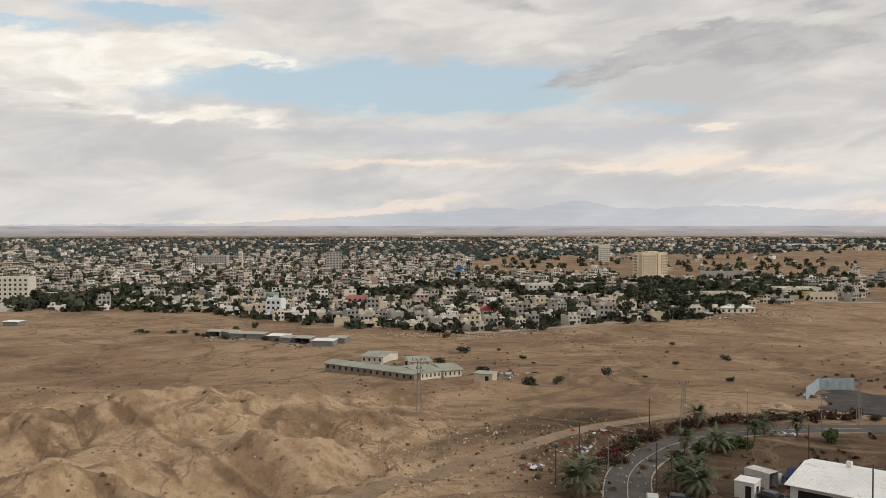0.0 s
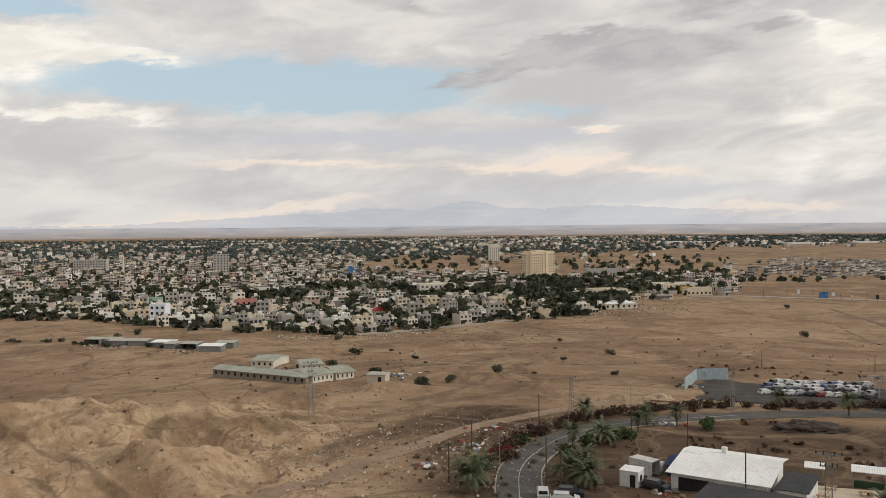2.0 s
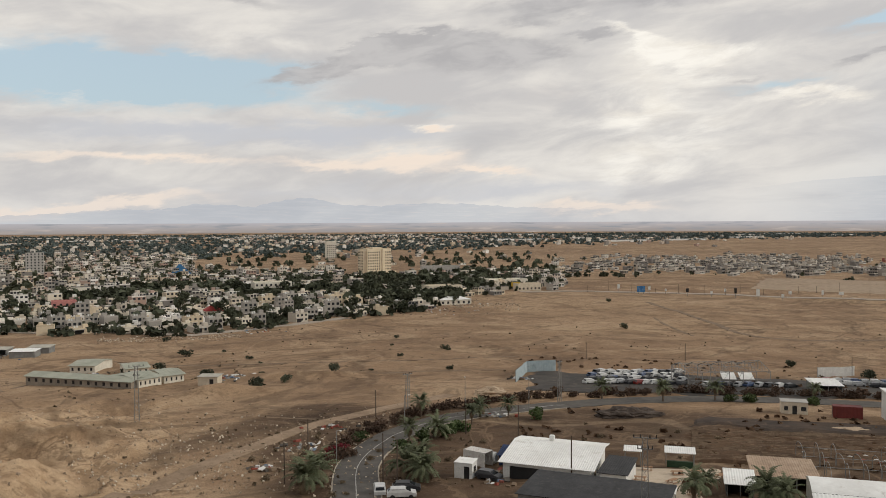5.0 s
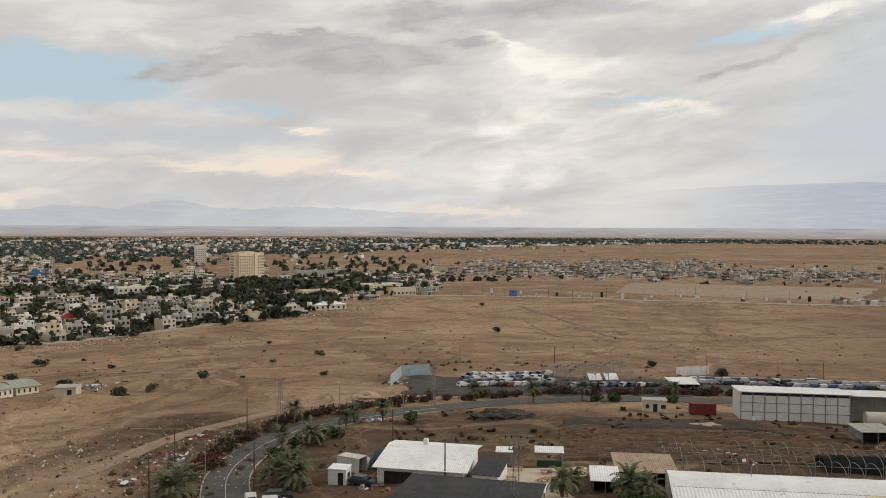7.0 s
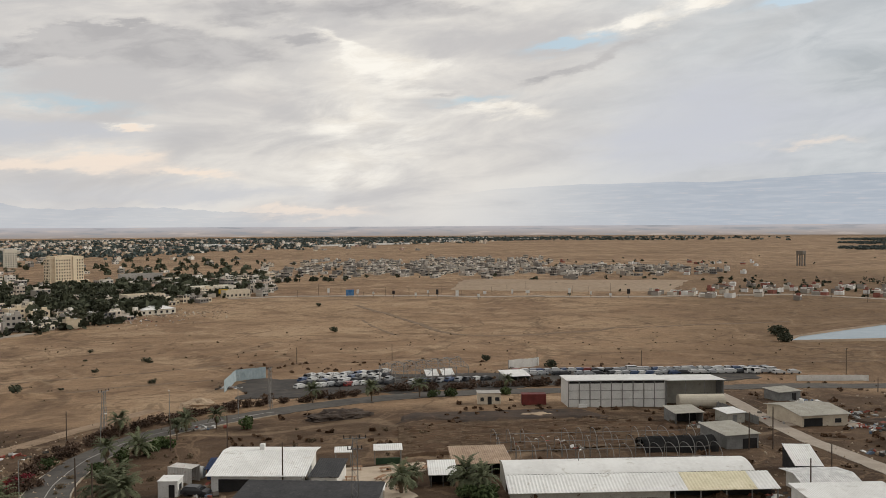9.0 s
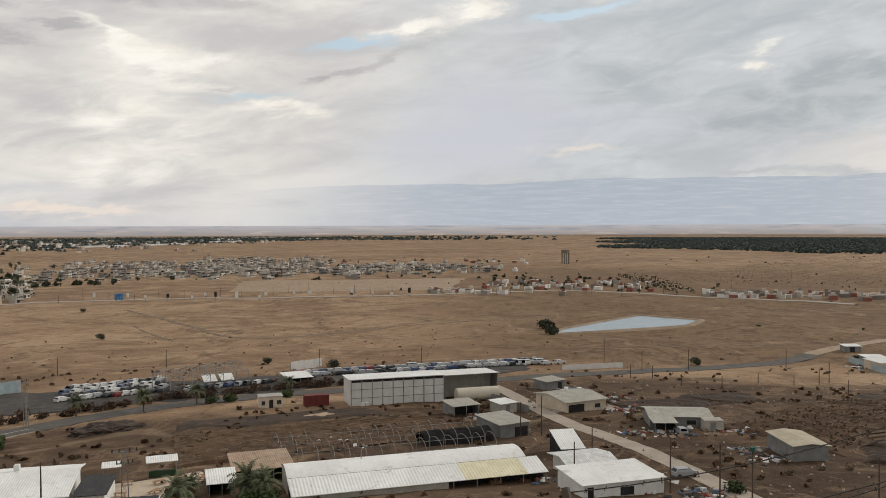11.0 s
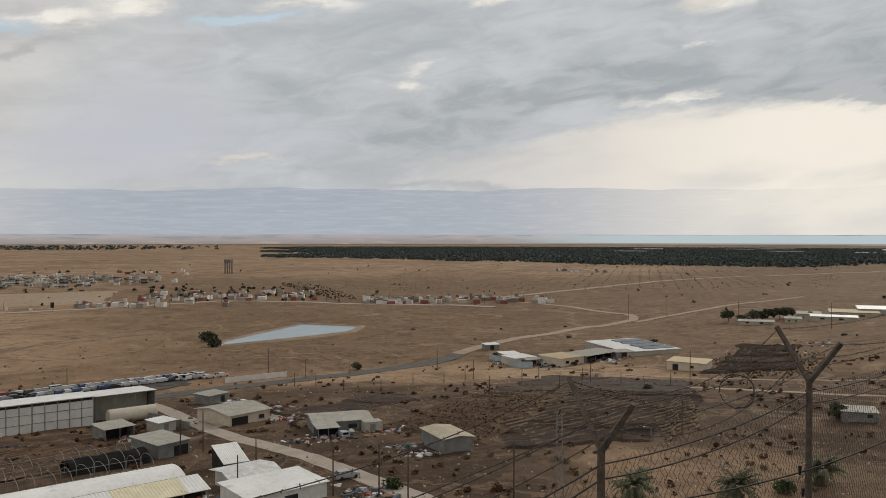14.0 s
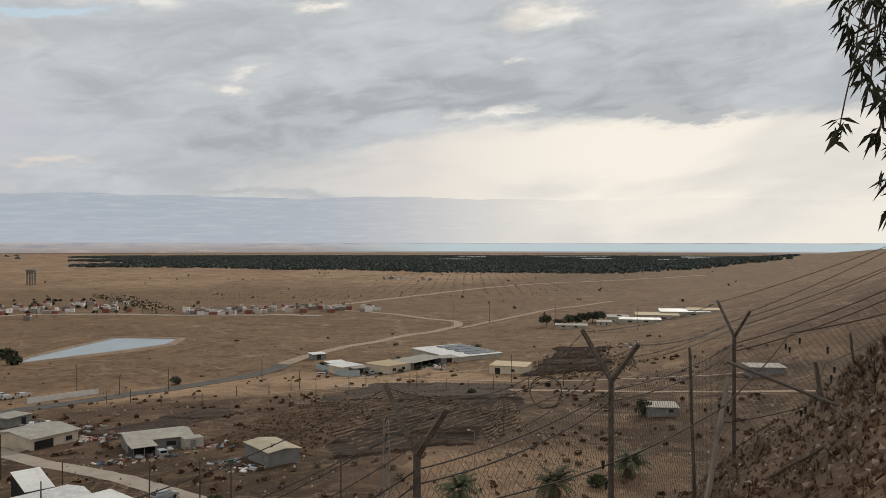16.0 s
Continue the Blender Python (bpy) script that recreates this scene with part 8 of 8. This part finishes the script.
for _ in range(2400):
    x, y = polar(rng.uniform(98, 126), rng.uniform(3.5, 14))
    z = gz(x, y)
    s = rng.uniform(0.03, 0.09)
    for _ in range(9):
        a = rng.uniform(0, 6.28)
        t = Vector((math.cos(a), math.sin(a), 0)) * s * rng.uniform(0.2, 0.8)
        w = Vector((-t.y, t.x, 0)).normalized() * 0.004
        k = len(blades.v)
        blades.v += [(x - w.x, y - w.y, z - 0.01), (x + w.x, y + w.y, z - 0.01), (x + t.x, y + t.y, z + s * rng.uniform(0.5, 1.1))]
        blades.f.append((k, k + 1, k + 2))
blades.make("dry_grass", LEAF_SLOPE, "thin dry grass and stalks on the near slope", "grass")
scrubby = Leaves(11)
clumps = [(rng.uniform(107, 122), rng.uniform(8.0, 13.0), rng.uniform(0.25, 0.6)) for _ in range(16)] + [(rng.uniform(113.5, 120), rng.uniform(11.0, 13.5), rng.uniform(0.4, 0.8)) for _ in range(10)]
for az, d, s in clumps:
    for _ in range(12):
        x, y = polar(az + rng.gauss(0, 0.9), d + rng.gauss(0, 0.4))
        z = gz(x, y)
        for _ in range(16):
            a = rng.uniform(0, 6.28)
            t = Vector((math.cos(a), math.sin(a), 0)) * s * rng.uniform(0.1, 0.5)
            w = Vector((-t.y, t.x, 0)).normalized() * 0.007
            k = len(scrubby.v)
            scrubby.v += [(x - w.x, y - w.y, z - 0.01), (x + w.x, y + w.y, z - 0.01), (x + t.x, y + t.y, z + s * rng.uniform(0.05, 0.24))]
            scrubby.f.append((k, k + 1, k + 2))
scrubby.make("slope_scrub", LEAF_SLOPE, "low brown scrub on the near slope", "scrub")


# ---- chain-link fence with barbed wire ----
def sag(bm, a, b, drop, r, n=10, barbs=False):
    pts = [a.lerp(b, k / n) - Vector((0, 0, drop * 4 * (k / n) * (1 - k / n))) for k in range(n + 1)]
    tube(bm, pts, r)
    if barbs:
        count = int((b - a).length / 0.11)
        for k in range(1, count):
            c = a.lerp(b, k / count) - Vector((0, 0, drop * 4 * (k / count) * (1 - k / count)))
            for _ in range(2):
                u = Vector((rng.gauss(0, 1), rng.gauss(0, 1), rng.gauss(0, 1))).normalized() * 0.016
                rod(bm, c - u, c + u, 0.0022, sides=3)


def chain_link():
    fork = [eye_point(60.5, -23.5, 4.1), eye_point(86.4, -14.04, 5.6), eye_point(99.7, -8.91, 7.8), eye_point(107.6, -5.82, 11.5), eye_point(119.5, -0.4, 11.5), eye_point(133, 4, 10)]
    top = thing("chain_link_fence", Matrix.Identity(4), "old chain-link fence with forked posts and barbed wire", "fence")
    feet = [Vector((p.x, p.y, gz(p.x, p.y) - 0.2)) for p in fork]
    tips = []
    for k, (p, q) in enumerate(zip(fork, feet)):
        d = (fork[min(k + 1, len(fork) - 1)] - fork[max(k - 1, 0)])
        side = Vector((d.y, -d.x, 0)).normalized()
        left, right = p - side * 0.30 + Vector((0, 0, 0.42)), p + side * 0.27 + Vector((0, 0, 0.33))
        tips.append((left, right))
        bm = B()
        rod(bm, q, p, 0.029, 0.026, 6)
        post = part("post", bm, POST_MAT, top)
        for tip in (left, right):
            bm = B()
            rod(bm, p - Vector((0, 0, 0.03)), tip, 0.028, 0.024, 4)
            part("arm", bm, POST_MAT, top)
    for k in range(len(fork) - 1):
        a, b, fa, fb = fork[k], fork[k + 1], feet[k], feet[k + 1]
        cell = 0.05
        n = int((b - a).length / cell)
        verts, faces = [], []
        for i in range(n):
            prev = None
            lo = gz(*(fa.lerp(fb, (i + 0.5) / n)).xy) + 0.02
            hi = a.lerp(b, (i + 0.5) / n).z - 0.12
            rows = max(1, int((hi - lo) / cell))
            for j in range(rows + 1):
                u = (i + (j % 2)) / n
                c = a.lerp(b, min(u, 1.0))
                c.z = lo + (hi - lo) * j / rows
                t = (b - a).normalized()
                out = Vector((-t.y, t.x, 0)).normalized()
                c = c + out * (0.03 * math.sin(u * 7) + 0.004 * (1 if j % 2 else -1))
                base = len(verts)
                verts += [tuple(c + out * 0.0020), tuple(c - out * 0.0010 + t * 0.0018), tuple(c - out * 0.0010 - t * 0.0018)]
                if prev is not None:
                    faces += [(prev + s, prev + (s + 1) % 3, base + (s + 1) % 3, base + s) for s in range(3)]
                prev = base
        net = from_arrays("chain_mesh", verts, faces, WIRE_MAT)
        net.parent = top
        for dz, r in ((0.12, 0.006), (0.22, 0.006)):
            bm = B()
            sag(bm, a - Vector((0, 0, dz)), b - Vector((0, 0, dz)), 0.05 + dz * 0.2, r)
            part("top_wire", bm, WIRE_MAT, top)
        for s in (0, 1):
            for f in (0.35, 0.95):
                bm = B()
                p, q = a.lerp(tips[k][s], f), b.lerp(tips[k + 1][s], f)
                drop = rng.uniform(0.02, 0.14) + (0.22 if k == 1 and s == 0 else 0)
                sag(bm, p, q, drop, 0.0035, 14, True)
                part("barbed_wire", bm, WIRE_MAT, top)
    # a loose coil of barbed wire by the first forked posts
    c = eye_point(95.3, -10.0, 6.9)
    bm = B()
    loop = [c + Vector((0.05 * math.sin(2.3 * t), 0.13 * math.cos(t), 0.13 * math.sin(t))) for t in np.linspace(0, 11, 46)]
    for p, q in zip(loop, loop[1:]):
        rod(bm, p, q, 0.004, sides=4)
        if rng.random() < 0.5:
            u = Vector((rng.gauss(0, 1), rng.gauss(0, 1), rng.gauss(0, 1))).normalized() * 0.02
            rod(bm, p - u, p + u, 0.0025, sides=3)
    part("wire_coil", bm, WIRE_MAT, top, "loose coil of barbed wire")
    return top


POST_MAT = surface("weathered_angle_iron", (0.085, 0.068, 0.055), (0.155, 0.130, 0.108), 9.0, 0.85, metal=0.1, c3=(0.06, 0.038, 0.027))
WIRE_MAT = surface("old_wire", (0.045, 0.038, 0.033), (0.085, 0.072, 0.062), 20.0, 0.75, metal=0.3, bump=0.0)
chain_link()


PALE_POLE = surface("bleached_timber", (0.17, 0.145, 0.12), (0.27, 0.235, 0.20), 3.0, 0.9, grain=14)


def stake(foot, head, r, label, mat=None, name="fence_stake"):
    bm = B()
    a, b = Vector(foot), Vector(head)
    n, sides = 6, 6
    t = (b - a).normalized()
    u = t.orthogonal().normalized()
    w = t.cross(u)
    rings = []
    for k in range(n + 1):
        c = a.lerp(b, k / n) + u * 0.006 * math.sin(k * 2.1)
        q = r * (1 - 0.15 * k / n) * (1 + 0.08 * math.sin(k * 3.7))
        rings.append([bm.verts.new(c + (u * math.cos(2 * math.pi * i / sides) + w * math.sin(2 * math.pi * i / sides)) * q) for i in range(sides)])
    for p, q in zip(rings, rings[1:]):
        for i in range(sides):
            bm.faces.new((p[i], p[(i + 1) % sides], q[(i + 1) % sides], q[i]))
    bm.faces.new(rings[0][::-1])
    bm.faces.new(rings[-1])
    return tagged(link_mesh(name, bm, mat or POST_MAT), label, "stake")


def ground_at(az, d):
    x, y = polar(az, d)
    return Vector((x + 0.35, y, gz(x + 0.35, y) - 0.1))


stake(ground_at(105.2, 9.6), eye_point(104.8, -6.76, 9.6), 0.022, "rusty iron stake behind the chain-link fence")
stake(ground_at(113.0, 10.0), eye_point(112.4, -7.31, 10.0), 0.028, "short rusty stake on the near slope")
stake(ground_at(114.7, 12.0), eye_point(114.4, -5.46, 12.0), 0.022, "thin rusty stake on the near slope")
stake(ground_at(116.9, 11.6), eye_point(116.7, -4.6, 11.6), 0.030, "short rusty stake on the near slope")
stake(ground_at(105.4, 8.6), eye_point(107.2, -8.6, 9.6), 0.034, "pale pole leaning against the chain-link fence", PALE_POLE, "leaning_pole")
stake(eye_point(107.2, -7.6, 10.2), eye_point(115.4, -10.5, 9.4), 0.022, "rusty iron brace sloping down to the ground", None, "brace_bar")
stake(ground_at(109.5, 8.6) + Vector((0, 0, 0.14)), ground_at(113.5, 8.0) + Vector((0, 0, 0.12)), 0.02, "fallen iron bar lying on the near slope", None, "iron_bar")


def cable(points, r, label):
    top = thing("slack_cable", Matrix.Identity(4), label, "cable")
    for p, q in zip(points, points[1:]):
        bm = B()
        sag(bm, p, q, 0.04 * (q - p).length * 0.5, r, 12)
        part("length", bm, WIRE_MAT, top)
    for p in points[1:-1]:
        for _ in range(3):
            bm = B()
            o = Vector((rng.gauss(0, 0.06), rng.gauss(0, 0.06), rng.gauss(-0.1, 0.12)))
            rod(bm, p + o - Vector((0, 0, 0.045)), p + o + Vector((0, 0, 0.03)), 0.010, 0.016, sides=8)
            part("insulator", bm, DARK, top, "black plastic insulator")


cable([eye_point(84, -18.4, 6.2), eye_point(99.0, -14.8, 7.6), eye_point(107.0, -10.4, 9.4), eye_point(111.0, -5.6, 11.0), eye_point(118.5, -3.4, 10.5)], 0.007, "black slack cable strung along the fence")
cable([eye_point(107.0, -11.5, 9.4), eye_point(112.2, -10.0, 9.6), eye_point(113.0, -7.4, 10.0), eye_point(116.8, -5.0, 11.4)], 0.005, "thin slack cable between the short stakes")


# ---- hanging branches beside the camera ----
def hanging_tree():
    top = thing("overhanging_tree", Matrix.Translation(ground_at(131, 5.2)), "dark tree with long drooping leaves beside the path", "tree")
    origin = ground_at(131, 5.2)
    crown = eye_point(124, 20, 4.6)
    bm = B()
    rod(bm, (0, 0, -0.2), crown - origin, 0.11, 0.05, 9)
    part("trunk", bm, BARK, top)
    rng = random.Random(17)
    bunches = [(113.7, 7.4), (114.1, 13.6), (113.9, 15.2), (115.0, 11.3), (114.6, 12.4), (115.4, 9.9), (116.0, 8.3), (115.9, 6.9), (116.6, 9.2), (116.3, 4.1), (116.9, 2.2), (117.2, 12.0), (116.4, 14.2), (117.4, 6.6), (118.0, 14.5), (118.6, 9.0), (115.2, 14.9), (119, 12), (119.5, 6), (120.5, 10), (120, 15), (121.5, 12.5), (122, 8), (116.0, 12.6), (115.6, 12.0), (116.8, 10.8), (117.6, 3.4), (115.0, 16.2), (116.8, 16.0)]
    twig, leaf = B(), B()
    for az, el in bunches:
        d = 4.4 + rng.uniform(-0.35, 0.35)
        p = eye_point(az, el, d) - origin
        up = eye_point(az + rng.uniform(0.4, 1.6), el + rng.uniform(2.2, 5.5), d) - origin
        sag(twig, up, p, -0.05, 0.0035, 5)
        sag(twig, crown - origin, up, 0.06, 0.006, 5)
        for _ in range(15):
            dirn = Vector((rng.gauss(0, 0.8), rng.gauss(0, 0.8), -abs(rng.gauss(0.75, 0.5)))).normalized()
            ln = rng.uniform(0.07, 0.13)
            w = dirn.cross(Vector((rng.gauss(0, 1), rng.gauss(0, 1), rng.gauss(0, 1)))).normalized() * ln * 0.10
            s = p + Vector((rng.gauss(0, 0.018), rng.gauss(0, 0.018), rng.gauss(0, 0.02)))
            m = s + dirn * ln * 0.45
            e = s + dirn * ln - Vector((0, 0, ln * 0.18))
            leaf.faces.new([leaf.verts.new(v) for v in (s, m + w, e, m - w)])
    part("twig", twig, BARK, top)
    part("leaves", leaf, LEAF_DARK, top)
    return top


hanging_tree()
